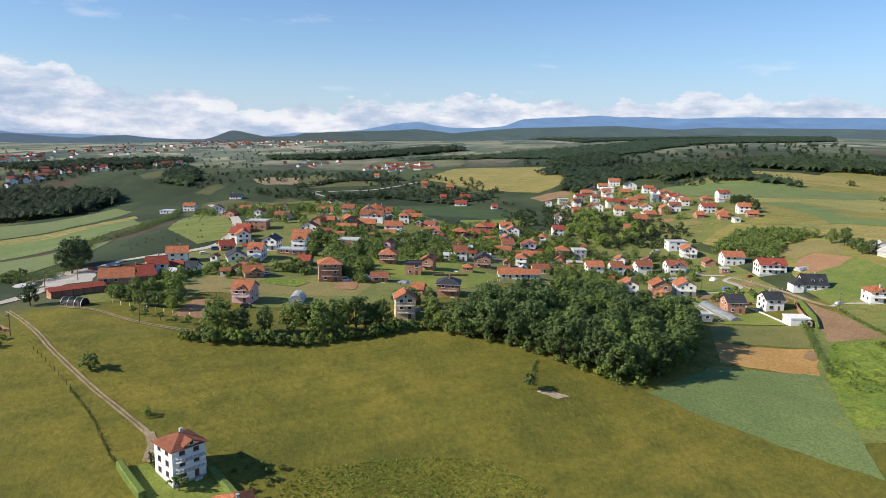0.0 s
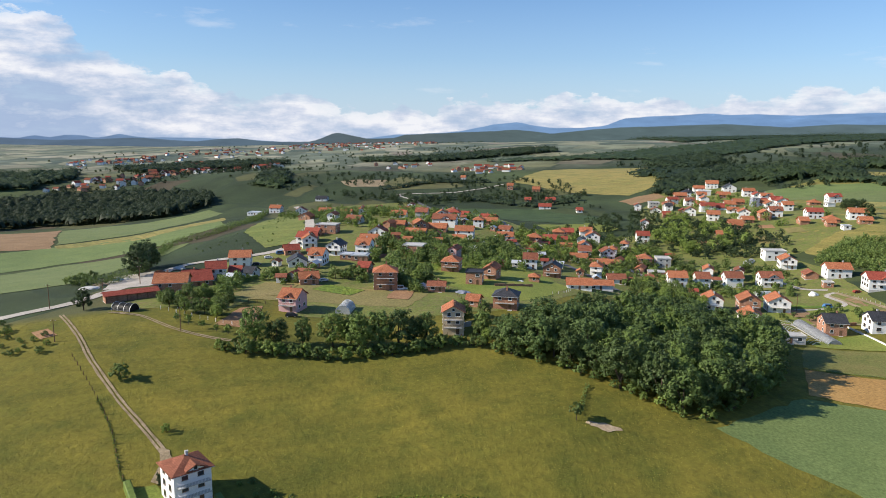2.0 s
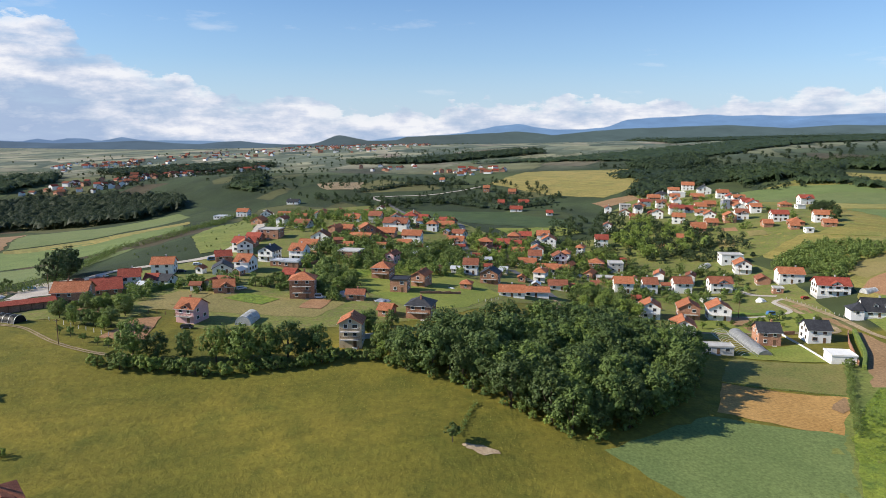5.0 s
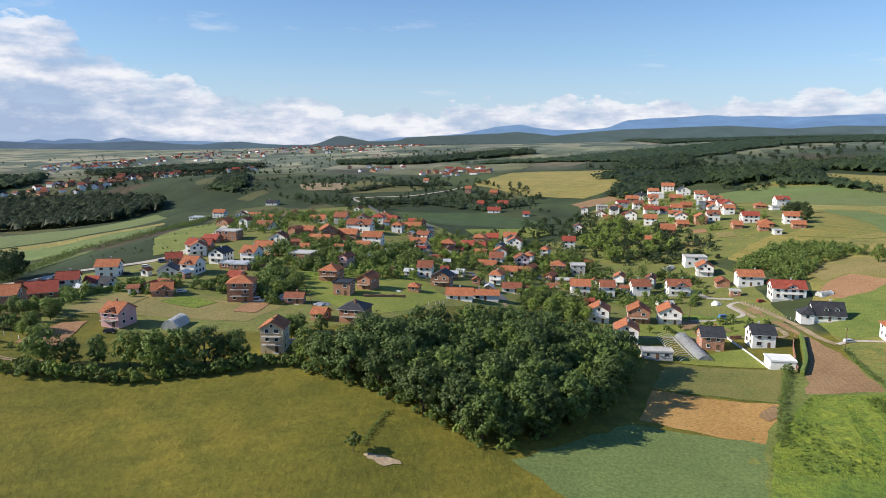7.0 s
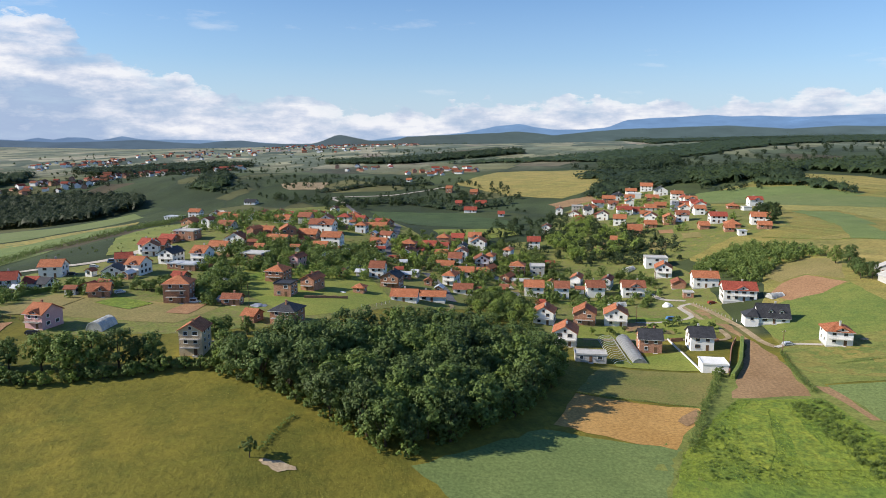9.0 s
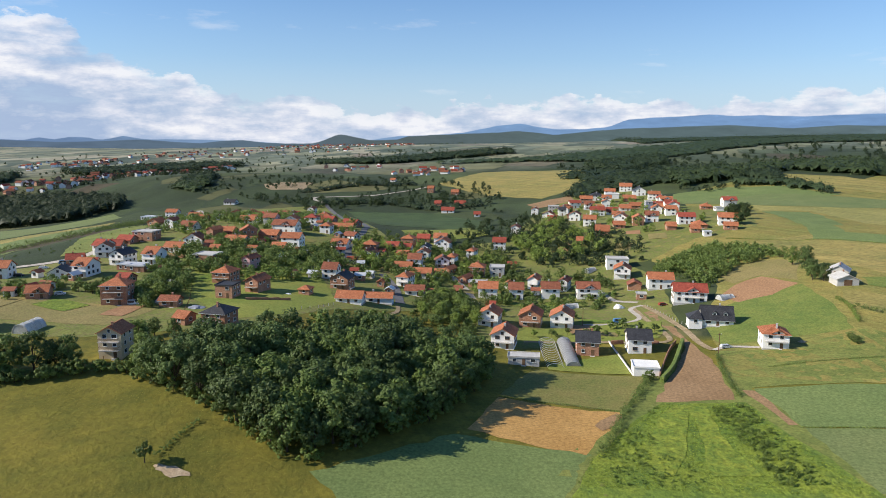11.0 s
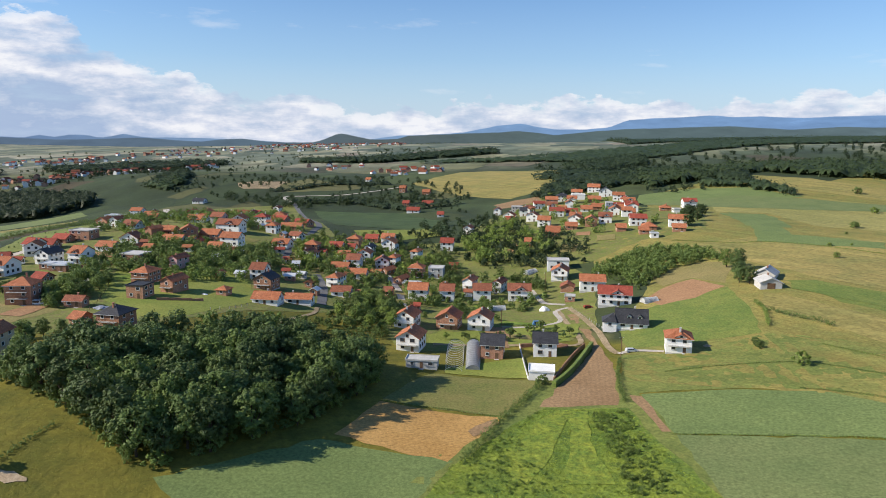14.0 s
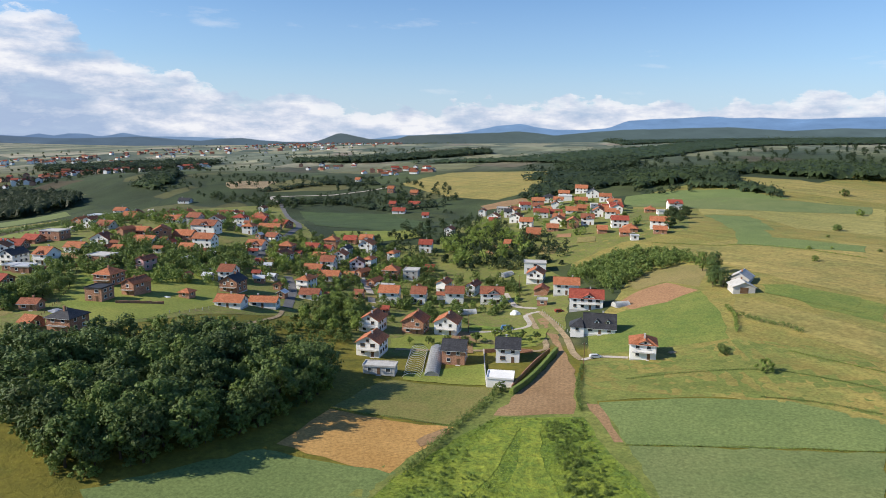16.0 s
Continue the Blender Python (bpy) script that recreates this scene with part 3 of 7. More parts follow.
field("field_w_green", [(-340.4, 437.9), (-308.6, 486.3), (-257.1, 520.3), (-244.4, 638.1), (-207.6, 555.7), (-218.6, 450.7), (-261.4, 411.7), (-284.8, 365.8)], "crop", "green strip field in the western valley")
field("field_w_gold", [(-313.9, 491.3), (-270.9, 538.6), (-258.8, 682.8), (-241.7, 642.4), (-253.0, 507.7), (-302.6, 476.8)], "gold", "yellow strip in the western valley")
field("field_w_pale", [(-433.9, 694.2), (-348.8, 704.1), (-308.8, 770.7), (-277.1, 730.6), (-275.3, 547.4), (-315.0, 496.5)], "crop2", "grey-green field below the western woods")
field("field_lawn", [(-33.6, 346.5), (8.7, 369.1), (26.2, 353.4), (42.5, 312.2), (29.8, 278.5), (13.2, 264.2), (-20.5, 304.5)], "lawn", "green lawn plots between the brick houses")
field("field_yard_dry", [(-92.8, 258.6), (-87.4, 283.7), (-65.3, 282.1), (-17.3, 274.7), (-23.8, 251.2), (-58.2, 253.0), (-83.3, 250.4)], "dry", "dry yellow grass behind the grove")
field("field_lawn_east", [(125.2, 257.1), (136.2, 264.9), (152.1, 271.9), (152.3, 250.3), (125.7, 253.2)], "lawn", "bright mown lawn between garden walls")
field("field_lawn_mid", [(114.9, 300.8), (170.4, 323.9), (170.7, 292.5), (156.1, 290.6), (116.9, 286.6)], "lawn", "green lawn beside the driveway")
field("pavement_yard", [(-148.7, 265.4), (-165.2, 306.5), (-151.7, 317.5), (-136.7, 290.3), (-132.6, 275.6)], "gravel", "pale gravel yard by the road")
field("ground_bare", [(32.0, 171.4), (33.2, 172.0), (34.8, 171.6), (36.2, 172.2), (38.0, 171.0), (40.2, 170.6), (40.6, 169.4), (38.4, 168.9), (37.0, 168.2), (35.2, 168.6), (34.0, 169.6), (32.6, 169.9)], "soilpale", "bare pale soil patch in the meadow")
field("ground_bare_west", [(-135.7, 202.1), (-132.4, 205.5), (-125.8, 199.4), (-129.1, 196.2)], "redsoil", "bare reddish patch beside the track")
road("road_main", [(-162.1, 213.8), (-152.2, 228.3), (-145.4, 237.3), (-143.4, 258.1), (-144.0, 296.3), (-142.1, 330.2), (-114.9, 351.0), (-103.3, 367.9), (-104.3, 406.5), (-114.9, 465.8), (-176.8, 688.7), (-203.6, 752.9)], 6.0, "gravel", "pale gravel village road")
road("track", [(-137.2, 220.3), (-118.8, 199.3), (-104.8, 182.4), (-88.0, 165.1), (-77.5, 155.8), (-69.8, 148.8), (-64.1, 143.0)], 1.6, "dirt", "double-rutted dirt track through the meadow")
road("track_hedge", [(-121.4, 222.4), (-109.1, 219.6), (-92.9, 209.3), (-77.2, 204.2), (-64.1, 204.9)], 1.6, "dirt", "narrow dirt track along the garden fence")
road("road_paved", [(-75.5, 789.5), (-49.5, 718.2), (9.4, 553.3), (18.2, 510.1), (21.2, 467.7), (22.0, 437.1), (28.6, 399.4)], 4.2, "asphalt", "grey asphalt road through the village")
road("road_lane", [(49.7, 387.8), (59.7, 360.8), (66.9, 327.0)], 4.0, "asphalt", "short asphalt lane between houses")
road("road_lane_mid", [(83.4, 411.2), (93.8, 378.2), (100.4, 347.4)], 3.5, "gravel", "gravel lane between the houses")
road("road_east", [(175.2, 344.1), (178.7, 327.2), (182.0, 302.1), (182.6, 280.0), (184.4, 271.2)], 2.4, "dirt", "sandy dirt road beside the ploughed strip")
road("road_drive", [(184.4, 271.2), (190.4, 273.3), (199.4, 269.5)], 2.2, "gravel", "pale gravel driveway")
road("road_village", [(170.2, 343.1), (171.5, 323.5), (173.8, 300.9), (173.4, 287.4), (166.2, 285.4), (145.8, 288.2), (119.1, 285.7)], 2.2, "dirt", "gravel street of the lower village")
road("road_cross", [(175.2, 344.1), (168.8, 339.4), (169.1, 321.5), (154.1, 316.0), (144.9, 316.8)], 2.2, "gravel", "gravel driveway to the sheds")
road("road_rise", [(174.4, 349.9), (165.8, 356.7), (163.5, 368.7), (161.2, 386.7)], 2.6, "gravel", "gravel lane rising between the white houses")
road("path_wood", [(59.2, 280.3), (62.2, 292.5), (67.6, 310.1), (66.7, 320.8)], 2.0, "dirt", "worn path along the edge of the grove")
road("road_far", [(-73.7, 789.6), (-101.1, 836.8), (-77.5, 848.0), (-27.1, 863.2), (26.0, 918.1)], 4.0, "gravel", "pale far road across the valley")
field("field_w_dark", [(-273.6, 351.5), (-255.9, 403.1), (-210.0, 433.3), (-189.3, 446.7), (-179.2, 351.7), (-176.4, 287.2), (-203.3, 261.8)], "crop2", "dark green strip beside the western road")
field("bank_scrub", [(-158.9, 458.6), (-179.6, 571.4), (-198.7, 684.7), (-172.1, 660.2), (-107.0, 423.6), (-105.7, 381.7), (-115.2, 370.8)], "slope_low", "rough grassy bank of the mound beside the road")
field("lawn_house", [(-69.9, 134.0), (-64.9, 136.3), (-58.6, 130.9), (-50.6, 132.8), (-46.3, 129.0), (-41.9, 123.5), (-61.4, 123.0)], "lawn", "mown green lawn round the hillside house")
field("ground_worn", [(-69.8, 148.8), (-67.0, 148.3), (-63.0, 140.9), (-64.1, 136.3), (-66.6, 137.0), (-67.0, 142.8)], "dirt", "worn bare ground where the track meets the house")
field("field_streak", [(147.4, 202.2), (152.8, 215.6), (159.4, 223.7), (163.2, 222.9), (158.3, 207.6), (153.8, 192.5), (149.1, 183.8), (145.4, 183.8)], "streak", "pale yellow-green flattened streak in the weeds")
field("field_streak_low", [(162.4, 222.5), (167.5, 222.7), (165.8, 204.4), (168.7, 183.6), (157.7, 183.8), (160.7, 204.5)], "streak", "bright yellow-green weed streak along the field")
field("field_furrows", [(134.5, 209.8), (136.7, 213.2), (142.0, 217.9), (143.0, 215.6), (139.4, 208.9), (136.3, 206.3)], "soil", "dark furrowed corner of the tan field")
field("field_band_low", [(269.6, 340.7), (284.0, 331.2), (298.9, 321.8), (287.8, 300.7), (276.1, 314.1), (265.0, 329.3)], "hay", "green crop band below the golden slope")
field("field_hollow", [(310.6, 570.9), (339.8, 560.8), (316.0, 455.4), (352.7, 423.6), (344.4, 407.9), (291.1, 439.8), (305.8, 492.2)], "crop", "grey-green crop in the hollow of the slope")
# crop-coloured sheet laid in place of the hill's shade below the crest
field("field_crest_dark", [(268.8, 656.2), (356.2, 673.9), (393.4, 645.6), (447.6, 602.2), (431.1, 570.8), (370.5, 588.9), (315.6, 618.8)], "crop2", "dark green band of hill shade painted under the crest")
field("field_crest_light", [(281.0, 716.8), (335.7, 724.3), (367.4, 708.5), (395.4, 650.6), (357.0, 676.5), (270.9, 666.4)], "crop", "light green crop on the crest")
field("ground_quarry", [(-169.2, 890.7), (-130.7, 896.2), (-134.4, 968.3), (-174.3, 955.3), (-192.0, 934.7)], "dirt", "pale bare scar of a small quarry")
field("garden_plot", [(131.6, 349.9), (140.2, 348.8), (141.7, 361.1), (133.2, 362.2)], "lush", "bright green vegetable plot in a garden")
field("garden_plot", [(-5.3, 345.2), (5.5, 343.5), (8.2, 360.4), (-2.6, 362.2)], "lush", "bright green vegetable plot in a garden")
field("garden_plot", [(16.0, 388.1), (27.7, 386.0), (30.4, 401.5), (18.6, 403.5)], "redsoil", "reddish dug vegetable plot in a garden")
field("garden_plot", [(-0.9, 435.6), (1.3, 442.3), (-17.5, 448.6), (-19.8, 441.9)], "mown", "mown grass plot between the gardens")
field("garden_plot", [(110.1, 349.9), (111.5, 356.1), (96.7, 359.5), (95.3, 353.3)], "mown", "mown grass plot between the gardens")
field("garden_plot", [(-27.1, 325.4), (-18.3, 323.5), (-15.3, 337.7), (-24.0, 339.6)], "lush", "bright green vegetable plot in a garden")
field("garden_plot", [(98.3, 368.5), (100.6, 374.8), (88.7, 379.1), (86.4, 372.9)], "dry", "dry yellow grass plot in a garden")
field("garden_plot", [(131.3, 349.2), (132.9, 355.6), (114.3, 360.1), (112.8, 353.7)], "lawn", "fresh green lawn plot between houses")
field("garden_plot", [(-18.7, 375.3), (-16.1, 382.0), (-30.0, 387.4), (-32.6, 380.7)], "soil", "brown dug vegetable plot in a garden")
field("garden_plot", [(95.9, 438.3), (103.9, 437.0), (105.7, 447.3), (97.7, 448.7)], "redsoil", "reddish dug vegetable plot in a garden")
field("garden_plot", [(-49.9, 368.3), (-48.3, 375.3), (-64.8, 379.0), (-66.3, 372.0)], "redsoil", "reddish dug vegetable plot in a garden")
field("garden_plot", [(30.6, 446.7), (31.9, 453.8), (15.1, 456.8), (13.8, 449.7)], "dry", "dry yellow grass plot in a garden")
field("garden_plot", [(-31.5, 389.5), (-28.0, 397.7), (-40.0, 402.7), (-43.4, 394.5)], "soil", "brown dug vegetable plot in a garden")
field("garden_plot", [(48.0, 406.1), (49.1, 412.1), (35.7, 414.6), (34.6, 408.5)], "lawn", "fresh green lawn plot between houses")
field("garden_plot", [(99.8, 371.9), (109.8, 369.4), (113.0, 382.3), (102.9, 384.8)], "dry", "dry yellow grass plot in a garden")
field("garden_plot", [(80.0, 376.2), (82.1, 384.8), (66.4, 388.5), (64.4, 379.8)], "mown", "mown grass plot between the gardens")
field("garden_plot", [(40.5, 450.8), (42.8, 458.0), (33.0, 461.1), (30.7, 454.0)], "mown", "mown grass plot between the gardens")
field("garden_plot", [(-10.2, 337.8), (-7.8, 344.6), (-19.6, 348.7), (-22.0, 341.9)], "dry", "dry yellow grass plot in a garden")
field("garden_plot", [(145.4, 400.0), (146.2, 406.1), (131.0, 407.9), (130.2, 401.9)], "dry", "dry yellow grass plot in a garden")
field("garden_plot", [(25.3, 371.5), (27.4, 379.4), (17.7, 382.1), (15.5, 374.2)], "mown", "mown grass plot between the gardens")
field("garden_plot", [(140.8, 285.0), (147.3, 284.9), (147.3, 298.6), (140.9, 298.6)], "soil", "brown dug vegetable plot in a garden")
field("garden_plot", [(155.5, 295.6), (158.0, 301.8), (147.9, 306.0), (145.3, 299.9)], "dry", "dry yellow grass plot in a garden")
field("garden_plot", [(161.6, 315.5), (163.8, 321.2), (146.0, 328.0), (143.8, 322.3)], "lush", "bright green vegetable plot in a garden")
field("garden_plot", [(131.8, 291.2), (135.5, 302.0), (121.1, 307.0), (117.4, 296.2)], "lawn", "fresh green lawn plot between houses")
field("garden_plot", [(163.5, 298.0), (172.9, 295.9), (177.2, 315.0), (167.9, 317.1)], "lawn", "fresh green lawn plot between houses")
field("garden_plot", [(138.5, 301.2), (148.1, 301.2), (148.2, 316.6), (138.6, 316.6)], "soil", "brown dug vegetable plot in a garden")
field("garden_plot", [(179.1, 515.2), (182.7, 526.3), (163.8, 532.5), (160.2, 521.3)], "lush", "bright green vegetable plot in a garden")
field("garden_plot", [(151.1, 492.1), (152.5, 499.5), (131.7, 503.4), (130.3, 496.0)], "lawn", "fresh green lawn plot between houses")
field("garden_plot", [(176.6, 490.6), (179.2, 497.1), (160.4, 504.6), (157.8, 498.1)], "lush", "bright green vegetable plot in a garden")
field("garden_plot", [(206.6, 477.5), (217.8, 475.8), (220.1, 490.4), (208.8, 492.1)], "dry", "dry yellow grass plot in a garden")
field("garden_plot", [(179.6, 518.2), (189.0, 517.1), (190.7, 531.2), (181.2, 532.3)], "lawn", "fresh green lawn plot between houses")
field("garden_plot", [(181.5, 459.5), (191.0, 457.4), (195.0, 474.8), (185.4, 476.9)], "dry", "dry yellow grass plot in a garden")
field("garden_plot", [(145.2, 470.7), (154.9, 468.4), (159.7, 488.4), (149.9, 490.7)], "redsoil", "reddish dug vegetable plot in a garden")
field("garden_plot", [(196.1, 495.9), (204.6, 494.6), (206.2, 504.7), (197.7, 506.1)], "redsoil", "reddish dug vegetable plot in a garden")
field("garden_plot", [(-33.1, 263.3), (-24.6, 262.9), (-23.8, 280.1), (-32.3, 280.5)], "redsoil", "reddish dug vegetable plot in a garden")
field("garden_plot", [(-79.9, 258.5), (-73.4, 258.1), (-72.3, 279.3), (-78.8, 279.6)], "dry", "dry yellow grass plot in a garden")
field("garden_plot", [(-48.1, 266.0), (-43.9, 276.1), (-61.1, 283.1), (-65.3, 273.0)], "lush", "bright green vegetable plot in a garden")
field("garden_plot", [(-108.9, 238.2), (-98.9, 236.5), (-96.7, 248.9), (-106.7, 250.6)], "soil", "brown dug vegetable plot in a garden")

# ---- houses ----
BOXES = []
FLOOR = 2.5


def part(name, bm, material, parent, label=""):
    """One bmesh as one mesh object under a thing or a part."""
    uv = bm.loops.layers.uv.verify()
    for f in bm.faces:
        n = f.normal
        if abs(n.z) > 0.95:
            u, v = Vector((1, 0, 0)), Vector((0, 1, 0))
        else:
            u = Vector((-n.y, n.x, 0)).normalized()
            v = n.cross(u)
        for loop in f.loops:
            loop[uv].uv = (loop.vert.co.dot(u), loop.vert.co.dot(v))
    me = bpy.data.meshes.new(name)
    bm.to_mesh(me)
    bm.free()
    me.materials.append(MATS[material])
    ob = new(name, me)
    ob.parent = parent
    if label:
        ob["label"] = label
    return ob


def box(bm, x0, x1, y0, y1, z0, z1):
    v = [bm.verts.new((x, y, z)) for z in (z0, z1) for x, y in ((x0, y0), (x1, y0), (x1, y1), (x0, y1))]
    for f in ((3, 2, 1, 0), (4, 5, 6, 7), (0, 1, 5, 4), (1, 2, 6, 5), (2, 3, 7, 6), (3, 0, 4, 7)):
        bm.faces.new([v[i] for i in f])
    return v


def boxes(*rows):
    bm = bmesh.new()
    for r in rows:
        box(bm, *r)
    bm.normal_update()
    return bm


def solid(bm, points, thick):
    """A slab over a flat polygon, given from above."""
    top = [bm.verts.new(p) for p in points]
    low = [bm.verts.new((p[0], p[1], p[2] - thick)) for p in points]
    bm.faces.new(top)
    bm.faces.new(low[::-1])
    n = len(points)
    for i in range(n):
        bm.faces.new((top[i], low[i], low[(i + 1) % n], top[(i + 1) % n]))


WINDOW = {}


def window(parent, m, w, h, frame_mat, sill=True):
    """A window: one rebated frame proud of the wall, a recessed pane and a sill."""
    key = (round(w, 1), round(h, 1), frame_mat)
    if key not in WINDOW:
        bm = bmesh.new()
        k = 0.1
        rings = []
        for y, inset in ((0.0, 0.0), (-0.08, 0.0), (-0.08, k), (-0.02, k)):
            rings.append([bm.verts.new((u, y, v)) for u, v in ((-w / 2 + inset, inset), (w / 2 - inset, inset), (w / 2 - inset, h - inset), (-w / 2 + inset, h - inset))])
        for p, q in zip(rings, rings[1:]):
            for i in range(4):
                bm.faces.new((p[i], p[(i + 1) % 4], q[(i + 1) % 4], q[i]))
        bmesh.ops.recalc_face_normals(bm, faces=bm.faces)
        bm.normal_update()
        made = [part("window_frame", bm, frame_mat, None), part("pane", boxes((-w / 2 + k, w / 2 - k, -0.03, 0.01, k, h - k)), "glass", None),
                part("sill", boxes((-w / 2 - 0.1, w / 2 + 0.1, -0.2, 0.0, -0.08, -0.003)), "concrete", None)]
        WINDOW[key] = [o.data for o in made]
        for o in made:
            bpy.data.objects.remove(o)
    a = new("window", WINDOW[key][0])
    a.parent, a.matrix_local = parent, m
    for n, me in zip(("pane", "sill") if sill else ("pane",), WINDOW[key][1:]):
        new(n, me).parent = a


WORDS = {"white": "white-rendered", "brick": "bare red brick", "beige": "beige-rendered", "pink": "pink-rendered", "grey": "grey concrete", "slategrey": "blue-grey",
         "orange": "orange tile roof", "red": "dark red tile roof", "brown": "brown-red tile roof", "slate": "dark grey roof", "metal": "pale metal roof", "concrete": "flat concrete roof"}


def house(x, y, w, d, storeys, turn, roof, wall, tile, steep=0.0, dormers=0, wing=0.0):
    base = min(ground_at(x + a * w / 2, y + b * d / 2) for a in (-1, 1) for b in (-1, 1))
    high = max(ground_at(x + a * w / 2, y + b * d / 2) for a in (-1, 1) for b in (-1, 1))
    rnd = random.Random(int(x * 7 + y * 13))
    far = math.hypot(x - 70, y) > 430
    small = w < 7 and storeys == 1
    name = "shed" if roof == "shed" or small else ("barn" if wall == "grey" and roof == "front" and storeys == 1 else "house")
    kinds = {1: "single-storey", 2: "two-storey", 3: "three-storey", 4: "four-storey"}
    ob = new(name)
    ob.matrix_world = pose(x, y, base - 0.3, 0, 0, turn)
    ends = {"hipcross": "hipped and gabled", "front": "gabled", "gable": "gabled", "cross": "cross-gabled", "hip": "hipped", "flat": "flat", "shed": "long"}[roof]
    top_word = "flat concrete roof" if roof == "flat" else ends + " " + WORDS[tile] if tile in WORDS else "white roof"
    size_word = {"house": kinds[storeys], "shed": "small", "barn": "old"}[name]
    tagged(ob, f"{WORDS[wall]} {size_word} {name} with {top_word}", name, "village houses")
    BOXES.append((x, y, max(w, d) / 2 + 1.0))
    rise = (high - base) * 0.5 + 0.3 + 0.2
    ht = rise + storeys * FLOOR
    hw, hd = w / 2, d / 2
    over = 0.25 if roof == "flat" else 0.55
    # walls, with the gable ends
    bm = bmesh.new()
    v = box(bm, -hw, hw, -hd, hd, 0, ht)
    pitch = 0.56 if roof in ("gable", "front", "cross") else 0.5
    if roof == "shed":
        pitch = 0.3
    pitch = steep or pitch
    along = roof in ("gable", "cross", "shed")
    span = hd if along else hw
    peak = ht + span * pitch
    if roof in ("gable", "cross", "front", "shed"):
        bmesh.ops.delete(bm, geom=[f for f in bm.faces if all(abs(q.co.z - ht) < 1e-4 for q in f.verts)], context="FACES_ONLY")
        if along:
            a, b = bm.verts.new((-hw, 0, peak)), bm.verts.new((hw, 0, peak))
            bm.faces.new((v[7], v[4], a))
            bm.faces.new((v[5], v[6], b))
        else:
            a, b = bm.verts.new((0, -hd, peak)), bm.verts.new((0, hd, peak))
            bm.faces.new((v[4], v[5], a))
            bm.faces.new((v[6], v[7], b))
    bm.normal_update()
    part("wall", bm, wall, ob)
    if rise > 0.9 and not far:
        part("plinth", boxes((-hw - 0.04, hw + 0.04, -hd - 0.04, hd + 0.04, 0, rise - 0.15)), "concrete", ob, "grey concrete plinth")
    # roof
    bm = bmesh.new()
    ow, od = hw + over, hd + over
    t = 0.22
    eave = ht - over * pitch + t
    if roof == "flat":
        box(bm, -ow, ow, -od, od, ht + 0.002, ht + 0.25)
        for r in ((-ow, ow, -od, -od + 0.2), (-ow, ow, od - 0.2, od), (-ow, -ow + 0.2, -od + 0.2, od - 0.2), (ow - 0.2, ow, -od + 0.2, od - 0.2)):
            box(bm, *r, ht + 0.25, ht + 0.55)
    elif roof in ("hip", "hipcross"):
        ridge = max(0.0, hw - hd) if w >= d else 0.0
        cross = max(0.0, hd - hw) if d > w else 0.0
        pz = eave + min(ow, od) * pitch
        A, B, C, D = (-ow, -od, eave), (ow, -od, eave), (ow, od, eave), (-ow, od, eave)
        if w >= d:
            p, q = (-ridge - 0.01, 0, pz), (ridge + 0.01, 0, pz)
            faces = ((A, B, q, p), (B, C, q), (C, D, p, q), (D, A, p))
        else:
            p, q = (0, -cross - 0.01, pz), (0, cross + 0.01, pz)
            faces = ((A, B, p), (B, C, q, p), (C, D, q), (D, A, p, q))
        for f in faces:
            solid(bm, f, t)
        peak = pz - t
    elif along:
        pk = peak + t
        solid(bm, ((-ow, -od, eave), (ow, -od, eave), (ow, 0, pk), (-ow, 0, pk)), t)
        solid(bm, ((ow, od, eave), (-ow, od, eave), (-ow, 0, pk), (ow, 0, pk)), t)
    else:
        pk = peak + t
        solid(bm, ((-ow, od, eave), (-ow, -od, eave), (0, -od, pk), (0, od, pk)), t)
        solid(bm, ((ow, -od, eave), (ow, od, eave), (0, od, pk), (0, -od, pk)), t)
    if roof in ("cross", "hipcross"):
        k = min(2.4, hw * 0.45)
        cz = eave + over * pitch + k * pitch + 0.45
        cx = hw * 0.15
        solid(bm, ((cx - k - 0.4, -od - 0.15, cz - (k + 0.4) * pitch), (cx, -od - 0.15, cz), (cx, 0.4, cz), (cx - k - 0.4, 0.4, cz - (k + 0.4) * pitch)), t)
        solid(bm, ((cx, -od - 0.15, cz), (cx + k + 0.4, -od - 0.15, cz - (k + 0.4) * pitch), (cx + k + 0.4, 0.4, cz - (k + 0.4) * pitch), (cx, 0.4, cz)), t)
    bm.normal_update()
    slab = part("roof", bm, tile if roof != "flat" or tile in ("metal", "white") else ("concrete" if tile != "slate" else "slate"), ob)
    if roof in ("cross", "hipcross"):
        bm = bmesh.new()
        z0, z1 = ht - 0.3, cz - t - 0.04
        z2 = z1 - k * pitch
        pts = [(cx - k, z0), (cx + k, z0), (cx + k, z2), (cx, z1), (cx - k, z2)]
        f0 = [bm.verts.new((px, -hd - 0.12, pz)) for px, pz in pts]
        f1 = [bm.verts.new((px, -0.3, pz)) for px, pz in pts]
        bm.faces.new(f0)
        bm.faces.new(f1[::-1])
        for i in range(5):
            bm.faces.new((f0[i], f1[i], f1[(i + 1) % 5], f0[(i + 1) % 5]))
        bmesh.ops.recalc_face_normals(bm, faces=bm.faces)
        bm.normal_update()
        part("dormer", bm, wall, ob)
        window(ob, pose(cx, -hd - 0.122, ht + 0.1), 1.0, 1.1, "white")
    if roof != "flat" and not small and roof != "shed":
        cx, cy = (rnd.uniform(-0.3, 0.3) * w, 0.35) if along else (0.35, rnd.uniform(-0.3, 0.3) * d)
